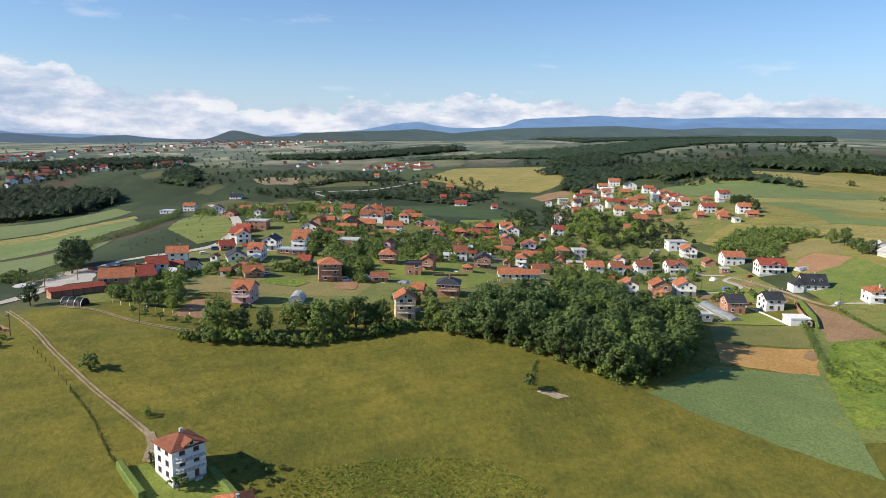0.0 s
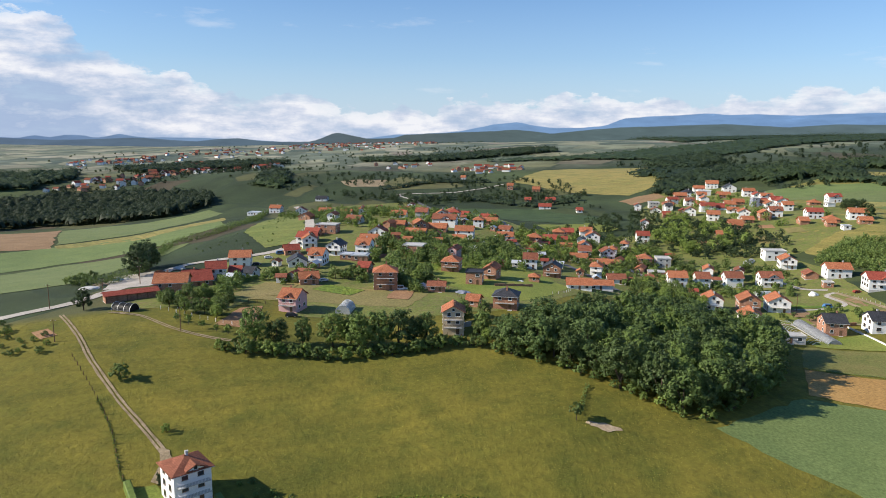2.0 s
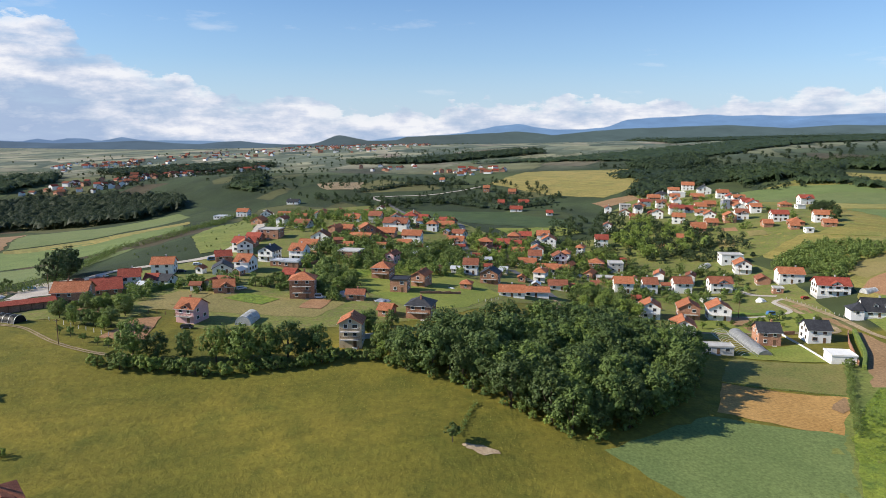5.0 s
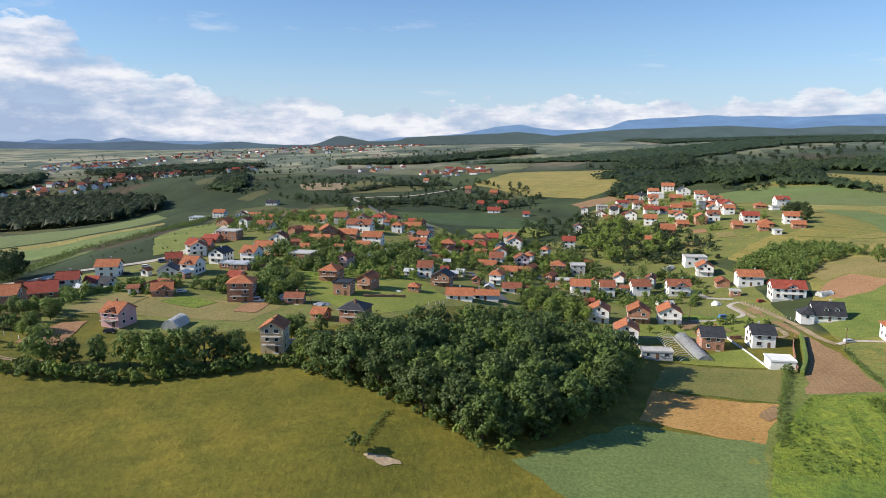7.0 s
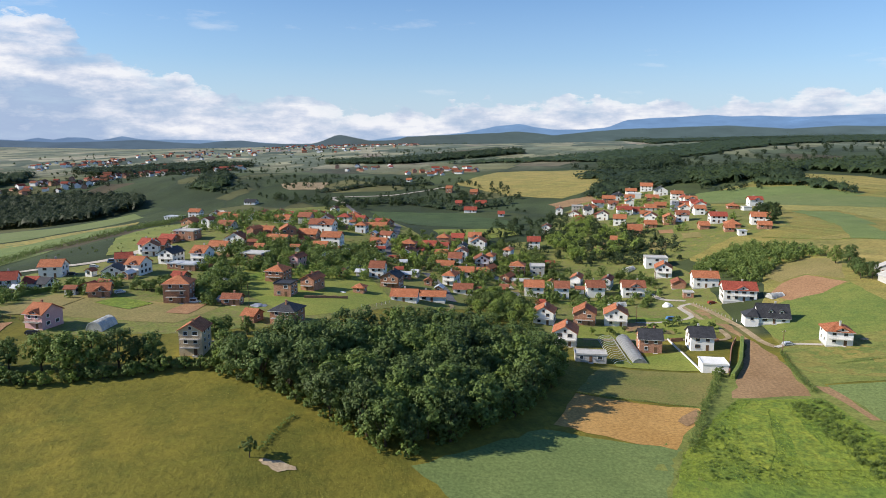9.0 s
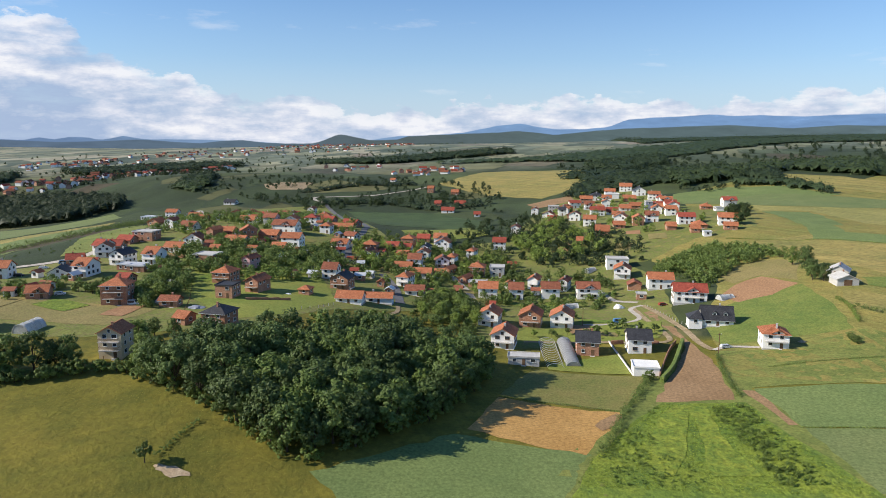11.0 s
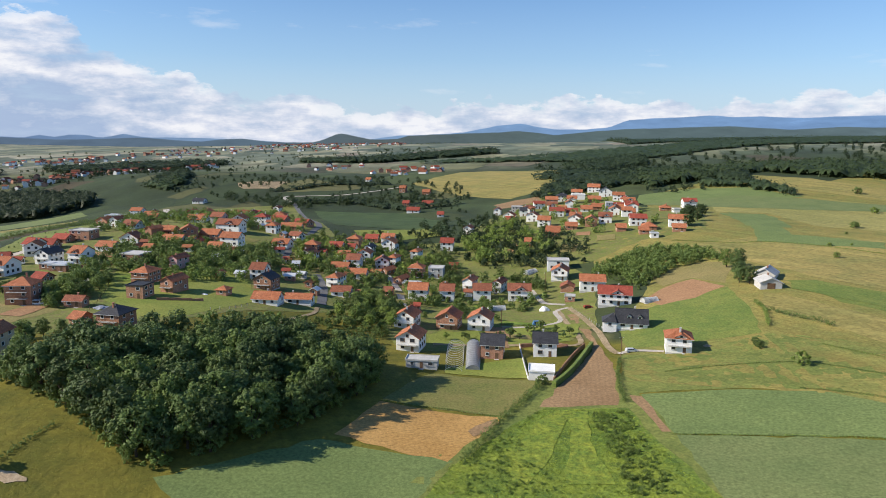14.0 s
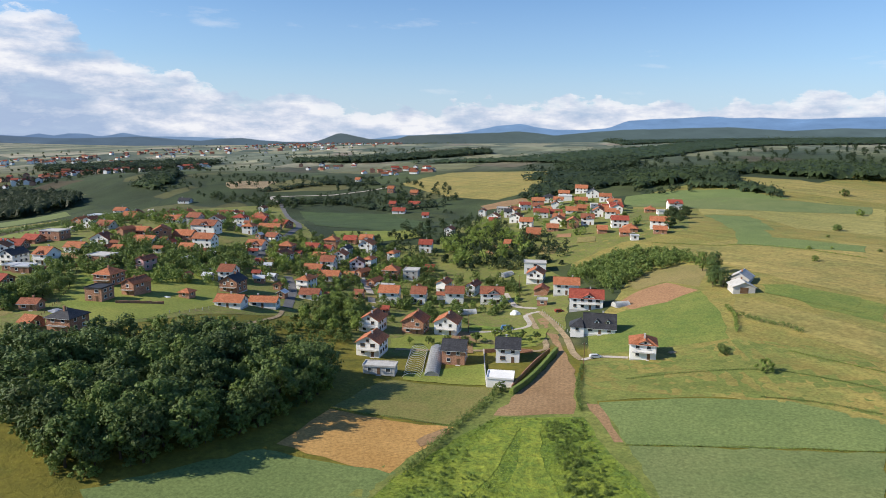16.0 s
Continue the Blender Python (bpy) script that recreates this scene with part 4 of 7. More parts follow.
        chim = part("chimney", boxes((cx - 0.28, cx + 0.28, cy - 0.28, cy + 0.28, peak - 0.7, peak + 0.95), (cx - 0.36, cx + 0.36, cy - 0.36, cy + 0.36, peak + 0.95, peak + 1.07)), "brick" if wall != "white" else "grey", slab)
    if roof not in ("flat", "shed") and not far and not small:
        bm = bmesh.new()
        pz = peak + t
        if along:
            box(bm, -ow, ow, -0.14, 0.14, pz - 0.06, pz + 0.07)
        elif roof == "front":
            box(bm, -0.14, 0.14, -od, od, pz - 0.06, pz + 0.07)
        else:
            box(bm, -max(0.3, hw - hd), max(0.3, hw - hd), -0.14, 0.14, pz - 0.06, pz + 0.07)
        bm.normal_update()
        part("ridge_cap", bm, tile, slab)
        bm = boxes((-ow, ow, -od - 0.1, -od, eave - t - 0.02, eave - t + 0.1)) if along or roof in ("hip", "hipcross") else boxes((-ow - 0.1, -ow, -od, od, eave - t - 0.02, eave - t + 0.1))
        part("gutter", bm, "metal", slab, "pale metal gutter")
    if roof == "shed":
        for i in range(6):
            part("post", boxes((-hw + 0.3 + i * (w - 0.6) / 5 - 0.1, -hw + 0.3 + i * (w - 0.6) / 5 + 0.1, -hd - 0.3, -hd - 0.1, 0, ht - 0.1)), "timber", ob)
        return ob
    # dormers on the front slope, and a lower hipped wing
    for i in range(dormers):
        cx = (i + 0.5) / dormers * w * 0.7 - w * 0.35 + w * 0.08
        y0, zd = -hd * 0.72, ht + hd * 0.28 * pitch
        bm = bmesh.new()
        pts = [(cx - 0.8, zd - 0.4), (cx + 0.8, zd - 0.4), (cx + 0.8, zd + 0.9), (cx, zd + 1.6), (cx - 0.8, zd + 0.9)]
        f0 = [bm.verts.new((px, y0, pz)) for px, pz in pts]
        f1 = [bm.verts.new((px, -0.1, pz)) for px, pz in pts]
        bm.faces.new(f0)
        bm.faces.new(f1[::-1])
        for q in range(5):
            bm.faces.new((f0[q], f1[q], f1[(q + 1) % 5], f0[(q + 1) % 5]))
        bmesh.ops.recalc_face_normals(bm, faces=bm.faces)
        bm.normal_update()
        dormer = part("dormer", bm, wall, ob)
        bm = bmesh.new()
        solid(bm, ((cx - 1.1, y0 - 0.3, zd + 0.75), (cx, y0 - 0.3, zd + 1.75), (cx, 0, zd + 1.75), (cx - 1.1, 0, zd + 0.75)), 0.12)
        solid(bm, ((cx, y0 - 0.3, zd + 1.75), (cx + 1.1, y0 - 0.3, zd + 0.75), (cx + 1.1, 0, zd + 0.75), (cx, 0, zd + 1.75)), 0.12)
        bm.normal_update()
        part("dormer_roof", bm, tile, dormer)
        part("dormer_window", boxes((cx - 0.45, cx + 0.45, y0 - 0.05, y0 - 0.002, zd, zd + 0.9)), "glass", dormer)
    if wing:
        x0, x1, yb = -hw - wing, -hw - 0.003, hd * 0.35
        part("wing_wall", boxes((x0, x1, -hd - 0.6, yb, 0, rise + FLOOR)), wall, ob)
        bm = bmesh.new()
        z0, xm, ym = rise + FLOOR + 0.1, (x0 + x1) / 2, (-hd - 0.6 + yb) / 2
        A, B, C, D, T = (x0 - 0.5, -hd - 1.1, z0), (x1, -hd - 1.1, z0), (x1, yb + 0.5, z0), (x0 - 0.5, yb + 0.5, z0), (xm + wing * 0.3, ym, z0 + 2.9)
        for f in ((A, B, T), (B, C, T), (C, D, T), (D, A, T)):
            solid(bm, f, 0.15)
        bm.normal_update()
        part("wing_roof", bm, tile, ob)
        window(ob, pose(xm, -hd - 0.602, rise + 0.95), 1.3, 1.3, "grey")
    if wall == "grey" and roof == "front":
        part("barn_door", boxes((-1.6, 1.6, -hd - 0.06, -hd - 0.002, rise - 0.2, rise + 2.3)), "timber", ob, "dark timber barn door")
        return ob
    if tile == "white":
        part("garage_door", boxes((-1.3, 1.3, -hd - 0.05, -hd - 0.002, rise, rise + 2.1)), "white", ob)
        return ob
    # windows and doors
    frame_mat = "white" if wall != "white" else ("timber" if rnd.random() < 0.5 else "grey")
    sides = [(0, hd, w), (90, hw, d), (-90, hw, d)] + ([] if far else [(180, hd, w)])
    for ang, off, length in sides:
        n = max(1, int((length - 1.0) / 2.9))
        for s in range(storeys):
            for i in range(n):
                px = (i + 0.5) / n * (length - 1.2) - (length - 1.2) / 2
                if s == 0 and i == n // 2 and ang == 0 and not small:
                    continue
                if rnd.random() < (0.12 if not far else 0.3):
                    continue
                ww = 1.3 if rnd.random() < 0.7 else 1.7
                window(ob, pose(0, 0, 0, 0, 0, ang) @ pose(px, -off - 0.002, rise + s * FLOOR + 0.95), ww, 1.3, frame_mat, not far)
        if roof in ("gable", "front") and peak - ht > 1.8 and ((ang in (90, -90)) == along):
            window(ob, pose(0, 0, 0, 0, 0, ang) @ pose(0, -off - 0.002, ht + 0.1), 1.0, 1.1, frame_mat, not far)
    if not small:
        n = max(1, int((w - 1.0) / 2.9))
        px = (n // 2 + 0.5) / n * (w - 1.2) - (w - 1.2) / 2
        door = part("door", boxes((px - 0.5, px + 0.5, -hd - 0.06, -hd - 0.002, rise, rise + 2.1)), "timber", ob, "dark wooden door")
        part("step", boxes((px - 0.8, px + 0.8, -hd - 1.0, -hd - 0.07, 0, rise - 0.04)), "concrete", ob)
    if storeys >= 2 and roof in ("front", "cross", "hip", "hipcross") and not far:
        bw = min(hw * 0.85, 3.6)
        for s in range(1, storeys):
            z = rise + s * FLOOR
            slab2 = part("balcony", boxes((-bw, bw, -hd - 1.35, -hd - 0.003, z - 0.16, z)), "concrete", ob, "concrete balcony slab")
            rail = bmesh.new()
            box(rail, -bw, bw, -hd - 1.33, -hd - 1.26, z + 0.9, z + 0.98)
            box(rail, -bw, -bw + 0.07, -hd - 1.26, -hd - 0.01, z + 0.9, z + 0.98)
            box(rail, bw - 0.07, bw, -hd - 1.26, -hd - 0.01, z + 0.9, z + 0.98)
            k = int(bw * 2 / 0.3)
            for i in range(k + 1):
                q = -bw + 0.03 + i * (2 * bw - 0.06) / k
                box(rail, q - 0.025, q + 0.025, -hd - 1.32, -hd - 1.27, z + 0.002, z + 0.9)
            rail.normal_update()
            part("railing", rail, "white" if wall == "white" else "timber", slab2)
    return ob


house(-72.2, 353.6, 7.8, 10, 2, -9, "front", "white", "slate")
house(-57.8, 356.5, 7.2, 10, 2, -7.5, "cross", "white", "orange")
house(-60.1, 384.9, 9.7, 8, 1, -6, "gable", "white", "orange")
house(-90.3, 413.7, 12.3, 9, 2, -6, "flat", "brick", "red")
house(-97.0, 404.7, 8.2, 8, 1, -6, "gable", "brick", "red")
house(-94.5, 376.0, 6.8, 9, 2, -6, "gable", "white", "red")
house(-98.2, 464.1, 5.8, 9, 2, -7.5, "front", "white", "brown")
house(-228.9, 697.0, 15.8, 12, 1, -3.75, "flat", "white", "metal")
house(-212.5, 709.7, 11.6, 10, 2, -3.75, "gable", "white", "orange")
house(-54.1, 423.4, 4.7, 9, 2, -18.75, "front", "brick", "orange")
house(-50.5, 433.6, 10.0, 9, 1, -7.5, "gable", "brick", "orange")
house(-36.5, 410.9, 12.2, 9, 1, -9, "gable", "white", "orange")
house(-42.1, 439.2, 5.5, 8, 1, -7.5, "flat", "white", "metal")
house(-38.7, 386.1, 4.7, 7, 1, -3.75, "gable", "brick", "orange")
house(-32.2, 359.4, 10.6, 9, 2, -9, "flat", "brick", "concrete")
house(-11.2, 360.6, 4.7, 9, 2, -15, "front", "pink", "brown")
house(-11.0, 327.3, 8.1, 10, 2, -7.5, "hip", "brick", "orange")
house(0.5, 299.4, 7.1, 8, 2, -4.5, "flat", "brick", "slate")
house(8.0, 313.6, 6.1, 10, 2, -13.5, "front", "brick", "orange")
house(27.6, 317.4, 4.7, 5, 1, -7.5, "hip", "brick", "orange")
house(13.2, 258.2, 8.9, 9, 2, -9, "hip", "brick", "slate")
house(1.0, 257.6, 4.7, 6, 1, -15, "gable", "brick", "orange")
house(-50.5, 315.2, 5.6, 7, 1, -11.25, "gable", "brick", "red")
house(-60.5, 340.4, 12.8, 6, 1, -3.75, "flat", "brick", "metal")
house(-25.3, 436.3, 11.3, 9, 1, -6, "gable", "brick", "orange")
house(-22.2, 459.4, 15.4, 10, 2, -7.5, "cross", "white", "brown")
house(-7.9, 423.1, 11.0, 9, 2, -6, "gable", "white", "orange")
house(-10.5, 405.8, 7.4, 8, 1, -6, "gable", "brick", "orange")
house(-39.7, 484.7, 8.1, 9, 2, -6, "gable", "grey", "brown")
house(-57.3, 500.1, 6.5, 8, 1, -6, "gable", "white", "red")
house(-112.2, 689.0, 11.7, 8, 1, -3.75, "gable", "white", "red")
house(-69.9, 640.9, 12.0, 8, 2, -3.75, "gable", "white", "red")
house(-184.1, 793.3, 13.0, 10, 1, -3.75, "gable", "white", "slate")
house(28.4, 362.1, 7.0, 9, 2, -3, "gable", "white", "brown")
house(38.1, 342.1, 8.5, 9, 2, -9, "front", "brick", "slate")
house(47.6, 314.1, 10.9, 8, 1, -3, "gable", "white", "orange")
house(58.5, 323.1, 11.4, 6, 1, -1.5, "gable", "white", "orange")
house(-0.2, 474.5, 6.8, 9, 2, -3, "hip", "white", "orange")
house(5.9, 496.9, 14.0, 7, 1, -3, "gable", "brick", "orange")
house(-14.4, 535.5, 12.8, 9, 1, -15, "gable", "brick", "red")
house(6.8, 521.6, 11.6, 9, 1, -26.25, "gable", "brick", "red")
house(17.9, 465.2, 8.1, 7, 1, -22.5, "gable", "white", "brown")
house(-73.1, 721.4, 6.2, 9, 2, -11.25, "front", "white", "brown")
house(61.9, 489.8, 7.9, 8, 1, -3.75, "gable", "brick", "red")
house(73.5, 484.0, 8.0, 9, 2, -3, "cross", "white", "orange")
house(46.2, 451.9, 8.2, 9, 1, -6, "cross", "white", "red")
house(55.3, 454.1, 4.7, 8, 1, -6, "gable", "white", "red")
house(66.6, 452.3, 4.7, 8, 2, -11.25, "front", "white", "slate")
house(54.8, 433.9, 6.8, 7, 1, -3.75, "gable", "white", "orange")
house(64.0, 417.3, 7.2, 9, 2, -3.75, "gable", "white", "brown")
house(83.8, 435.4, 5.0, 9, 2, -11.25, "hip", "white", "orange")
house(94.9, 454.7, 4.7, 9, 2, -15, "hip", "white", "orange")
house(112.1, 482.4, 8.0, 9, 2, -3, "gable", "white", "red")
house(64.1, 369.9, 6.0, 10, 2, -13.5, "hip", "white", "orange")
house(69.5, 395.2, 10.7, 8, 1, -3, "gable", "white", "orange")
house(79.1, 400.5, 4.9, 8, 1, -3, "gable", "white", "orange")
house(83.5, 414.1, 4.7, 9, 1, -26.25, "front", "brick", "orange")
house(93.1, 397.1, 4.7, 9, 1, -22.5, "front", "brick", "orange")
house(99.2, 416.4, 7.9, 9, 2, -6, "hip", "brick", "orange")
house(110.2, 417.2, 8.0, 9, 2, -3, "flat", "grey", "concrete")
house(99.7, 387.8, 8.8, 6, 1, -6, "flat", "brick", "concrete")
house(70.9, 351.1, 8.7, 7, 1, -1.5, "gable", "white", "brown")
house(90.8, 365.1, 3.7, 6, 1, -7.5, "gable", "brick", "brown")
house(105.3, 367.1, 9.1, 9, 2, -1.5, "gable", "white", "orange")
house(119.2, 370.3, 6.8, 9, 2, -1.5, "gable", "white", "brown")
house(129.6, 393.8, 5.2, 10, 2, -15, "front", "white", "orange")
house(136.2, 373.7, 8.6, 9, 2, -0, "gable", "white", "brown")
house(144.9, 389.2, 4.7, 10, 2, -18.75, "front", "white", "brown")
house(154.3, 371.1, 10.7, 9, 2, -1.5, "cross", "white", "brown")
house(178.1, 427.3, 12.0, 9, 2, -3, "flat", "white", "concrete")
house(177.4, 405.9, 8.5, 11, 2, -11.25, "front", "white", "orange")
house(178.4, 378.8, 6.3, 8, 1, -9, "front", "brick", "brown")
house(177.2, 356.3, 4.5, 4, 1, -7.5, "flat", "brick", "orange")
house(189.8, 374.3, 11.8, 9, 2, -4.5, "gable", "white", "orange")
house(195.0, 341.8, 14.0, 10, 2, -7.5, "cross", "white", "red")
house(194.9, 303.3, 11.5, 9, 1, -7.5, "gable", "white", "slate", steep=0.95, dormers=2, wing=5.0)
house(123.4, 315.0, 8.8, 10, 2, -9, "front", "brick", "orange")
house(136.4, 315.6, 9.2, 10, 2, -9, "front", "white", "orange")
house(106.4, 311.6, 8.2, 10, 2, -10.5, "front", "white", "orange")
house(111.6, 279.4, 8.4, 10, 2, -9, "front", "white", "orange")
house(141.3, 275.4, 7.8, 9, 2, -4.5, "gable", "brick", "slate")
house(159.7, 277.2, 8.0, 9, 2, -3, "gable", "white", "slate")
house(117.8, 258.3, 10.4, 5, 1, -3, "flat", "grey", "concrete")
house(156.8, 251.8, 8.0, 7, 1, -4.5, "flat", "white", "white")
house(204.2, 270.7, 8.3, 9, 2, -10.5, "hipcross", "white", "orange")
house(257.6, 334.6, 8.6, 9, 1, -4.5, "front", "grey", "concrete", steep=0.45)
house(263.0, 350.5, 8.0, 11, 1, -30, "front", "grey", "concrete", steep=0.6)
house(106.7, 341.6, 3.7, 4, 1, -3.75, "gable", "brick", "red")
house(146.0, 662.7, 6.1, 9, 2, -7.5, "front", "white", "brown")
house(163.7, 675.5, 9.7, 9, 2, -3.75, "flat", "grey", "concrete")
house(167.9, 637.7, 5.6, 8, 2, -3.75, "gable", "white", "slate")
house(172.9, 608.3, 6.3, 9, 1, -15, "front", "brick", "red")
house(155.3, 591.5, 6.6, 8, 1, -3.75, "gable", "brick", "red")
house(179.0, 547.3, 8.9, 9, 2, -11.25, "gable", "white", "orange")
house(193.8, 611.2, 11.5, 9, 2, -3.75, "gable", "white", "red")
house(200.7, 543.2, 8.9, 11, 2, -15, "front", "white", "orange")
house(210.0, 528.3, 7.9, 10, 2, -7.5, "front", "brick", "orange")
house(221.2, 537.4, 8.9, 9, 2, -7.5, "cross", "white", "brown")
house(235.7, 585.9, 7.7, 9, 2, -7.5, "front", "white", "orange")
house(245.3, 579.6, 9.5, 9, 1, -3.75, "gable", "white", "orange")
house(210.2, 730.6, 11.8, 10, 2, -3.75, "hip", "white", "slate")
house(225.3, 728.5, 12.7, 10, 2, -3.75, "flat", "white", "white")
house(246.2, 770.8, 12.2, 11, 2, -11.25, "gable", "white", "orange")
house(252.2, 733.3, 12.5, 10, 2, -7.5, "front", "white", "slate")
house(237.3, 704.3, 11.6, 10, 1, -3.75, "gable", "brick", "orange")
house(198.2, 713.7, 11.6, 9, 2, -3.75, "gable", "brick", "orange")
house(238.0, 624.3, 5.6, 9, 3, -3.75, "flat", "slategrey", "concrete")
house(255.4, 623.0, 9.5, 9, 2, -3.75, "cross", "white", "red")
house(221.3, 638.2, 9.1, 10, 1, -3.75, "gable", "white", "orange")
house(232.5, 649.8, 9.7, 9, 1, -3.75, "gable", "brick", "orange")
house(246.5, 629.1, 9.2, 9, 1, -3.75, "gable", "white", "orange")
house(195.5, 521.6, 7.7, 8, 1, -3.75, "gable", "brick", "orange")
house(182.0, 507.5, 9.1, 12, 1, -7.5, "gable", "brick", "orange")
house(225.6, 500.1, 6.0, 8, 1, -3.75, "gable", "brick", "orange")
house(243.1, 497.1, 8.8, 10, 1, -7.5, "hip", "brick", "orange")
house(237.2, 485.3, 5.7, 7, 1, -7.5, "gable", "brick", "orange")
house(262.5, 501.5, 11.7, 9, 2, -11.25, "gable", "white", "orange")
house(258.8, 483.7, 7.9, 7, 1, -11.25, "gable", "brick", "orange")
house(301.9, 620.0, 10.7, 9, 2, -0, "cross", "white", "red")
house(279.2, 604.6, 8.5, 9, 1, -7.5, "hip", "brick", "orange")
house(283.8, 586.9, 6.1, 7, 1, -0, "flat", "white", "concrete")
house(164.3, 485.5, 3.7, 7, 1, -11.25, "gable", "brick", "orange")
house(124.2, 532.0, 5.8, 9, 2, -11.25, "front", "white", "brown")
house(240.8, 471.5, 4.7, 5, 1, -3.75, "flat", "white", "metal")
house(64.3, 715.6, 12.1, 10, 1, -3.75, "gable", "white", "red")
house(93.8, 674.5, 5.7, 8, 1, -0, "gable", "white", "red")
house(50.2, 772.5, 6.6, 9, 1, -3.75, "gable", "brick", "red")
house(74.0, 763.6, 10.9, 9, 1, -6, "gable", "brick", "red")
house(33.9, 875.1, 7.4, 10, 2, -6, "gable", "brick", "orange")
house(64.5, 851.0, 8.5, 10, 1, -6, "gable", "brick", "orange")
house(-28.4, 992.1, 6.6, 9, 1, -6, "gable", "white", "orange")
house(-125.4, 244.3, 18.1, 6, 1, 38, "shed", "brick", "red")
house(-115.0, 256.5, 12.0, 10, 2, 14, "gable", "brick", "orange")
house(-114.6, 277.9, 10.8, 12, 1, 30, "gable", "brick", "red")
house(-110.9, 289.6, 8.0, 9, 2, 24, "gable", "white", "red")
house(-111.0, 320.5, 9.5, 9, 2, 12, "gable", "white", "orange")
house(-104.4, 296.0, 5.0, 7, 1, 8, "gable", "white", "red")
house(-97.1, 294.2, 4.7, 7, 1, -10, "gable", "white", "slate")
house(-84.4, 322.7, 8.6, 10, 1, 18, "front", "white", "slate")
house(-75.1, 327.0, 6.8, 10, 2, -6, "cross", "white", "orange")
house(-95.1, 388.0, 9.3, 9, 1, 4, "gable", "brick", "red")
house(-90.7, 370.5, 7.8, 8, 2, 18, "front", "white", "orange")
house(-95.7, 352.6, 7.5, 8, 1, 25, "gable", "brick", "red")
house(-69.2, 284.6, 7.7, 8, 1, 20, "cross", "brick", "orange")
house(-63.8, 241.3, 6.8, 9, 2, -10, "cross", "pink", "orange")
house(-36.2, 282.4, 9.6, 9, 3, 8, "hip", "brick", "orange")
house(-5.2, 224.3, 6.9, 8, 3, 3, "front", "beige", "orange")
house(-14.8, 280.9, 7.0, 5, 1, 0, "gable", "brick", "brown")
house(-36.3, 429.8, 9.5, 9, 2, 20, "front", "brick", "orange")
house(-56.9, 338.4, 8.2, 6, 1, 0, "flat", "brick", "metal")
house(-56.8, 133.4, 7.8, 8.0, 3, 44, "hipcross", "white", "brown", steep=0.44)
house(-42.1, 119.9, 7.2, 8, 1, 18, "hip", "white", "orange")
house(170.3, 649.2, 8.8, 9, 2, 77, "cross", "white", "orange")
house(249.8, 643.7, 10.1, 9, 1, -4, "gable", "white", "red")
house(174.2, 662.3, 10.7, 8.5, 2, -3, "hip", "brick", "brown")
house(195.3, 670.6, 8.6, 9, 2, -3, "cross", "white", "brown")
house(226.3, 749.3, 10.5, 9, 2, -6, "gable", "white", "orange")
house(155.9, 633.0, 9.7, 8.5, 1, -14, "front", "white", "brown")
house(216.6, 705.7, 8.8, 9, 2, -10, "cross", "white", "orange")
house(253.4, 605.9, 9.1, 9, 2, 82, "cross", "white", "red")
house(172.8, 586.4, 8.7, 8.5, 2, -13, "front", "white", "brown")
house(184.7, 691.5, 10.1, 7.5, 2, 6, "gable", "white", "red")
house(262.8, 685.5, 8.0, 9, 1, -6, "front", "white", "red")
house(239.6, 516.4, 10.9, 8.5, 2, -4, "gable", "white", "red")
house(205.7, 582.8, 8.7, 7.5, 1, -13, "cross", "white", "orange")
house(206.5, 615.2, 10.8, 9, 1, 84, "front", "white", "red")
house(201.8, 656.1, 8.9, 8.5, 1, 78, "front", "brick", "orange")
house(241.6, 566.0, 8.0, 7.5, 2, 82, "front", "white", "orange")
house(258.8, 697.9, 10.5, 9, 2, -8, "gable", "white", "orange")
house(211.5, 679.1, 8.8, 7.5, 2, 84, "gable", "white", "orange")
house(260.4, 658.2, 10.3, 7.5, 2, -3, "cross", "white", "orange")
house(203.4, 760.7, 8.9, 9, 1, 85, "hip", "brick", "orange")
house(-91.3, 531.5, 10.0, 7.5, 1, 9, "front", "white", "orange")
house(-22.1, 560.7, 10.2, 9, 2, -2, "hip", "white", "orange")
house(-99.1, 513.0, 8.1, 8.5, 1, 86, "front", "brick", "orange")
house(-99.1, 579.4, 9.1, 9, 2, 83, "gable", "brick", "orange")
house(-58.6, 406.9, 10.8, 7.5, 1, -5, "front", "white", "brown")
house(-25.8, 485.1, 8.7, 9, 2, 2, "front", "white", "orange")
house(-65.0, 623.3, 9.2, 7.5, 2, -6, "front", "white", "red")
house(-175.1, 667.7, 10.7, 7.5, 2, 6, "front", "white", "brown")
house(-128.3, 569.2, 9.3, 9, 2, 6, "cross", "white", "orange")
house(-81.1, 451.4, 9.8, 9, 1, -13, "gable", "white", "brown")
house(-64.9, 594.9, 9.0, 8.5, 2, 7, "gable", "brick", "brown")
house(-83.8, 572.3, 8.9, 7.5, 2, -13, "front", "brick", "orange")
house(-125.1, 497.7, 8.9, 9, 1, -11, "front", "brick", "orange")
house(-112.1, 623.6, 10.4, 9, 1, -7, "cross", "white", "brown")
house(-18.6, 509.0, 8.5, 8.5, 2, 86, "hip", "white", "red")
house(-56.3, 487.5, 10.5, 8.5, 1, -5, "cross", "white", "orange")
house(17.2, 436.5, 9.8, 8.5, 1, -8, "cross", "white", "orange")
house(66.5, 436.4, 7.6, 8.5, 2, -4, "front", "white", "orange")
house(76.5, 469.9, 10.0, 9, 2, 82, "gable", "white", "orange")
house(36.5, 422.1, 10.3, 8.5, 1, 80, "gable", "white", "brown")
house(35.2, 435.7, 7.6, 8.5, 2, 85, "hip", "brick", "orange")
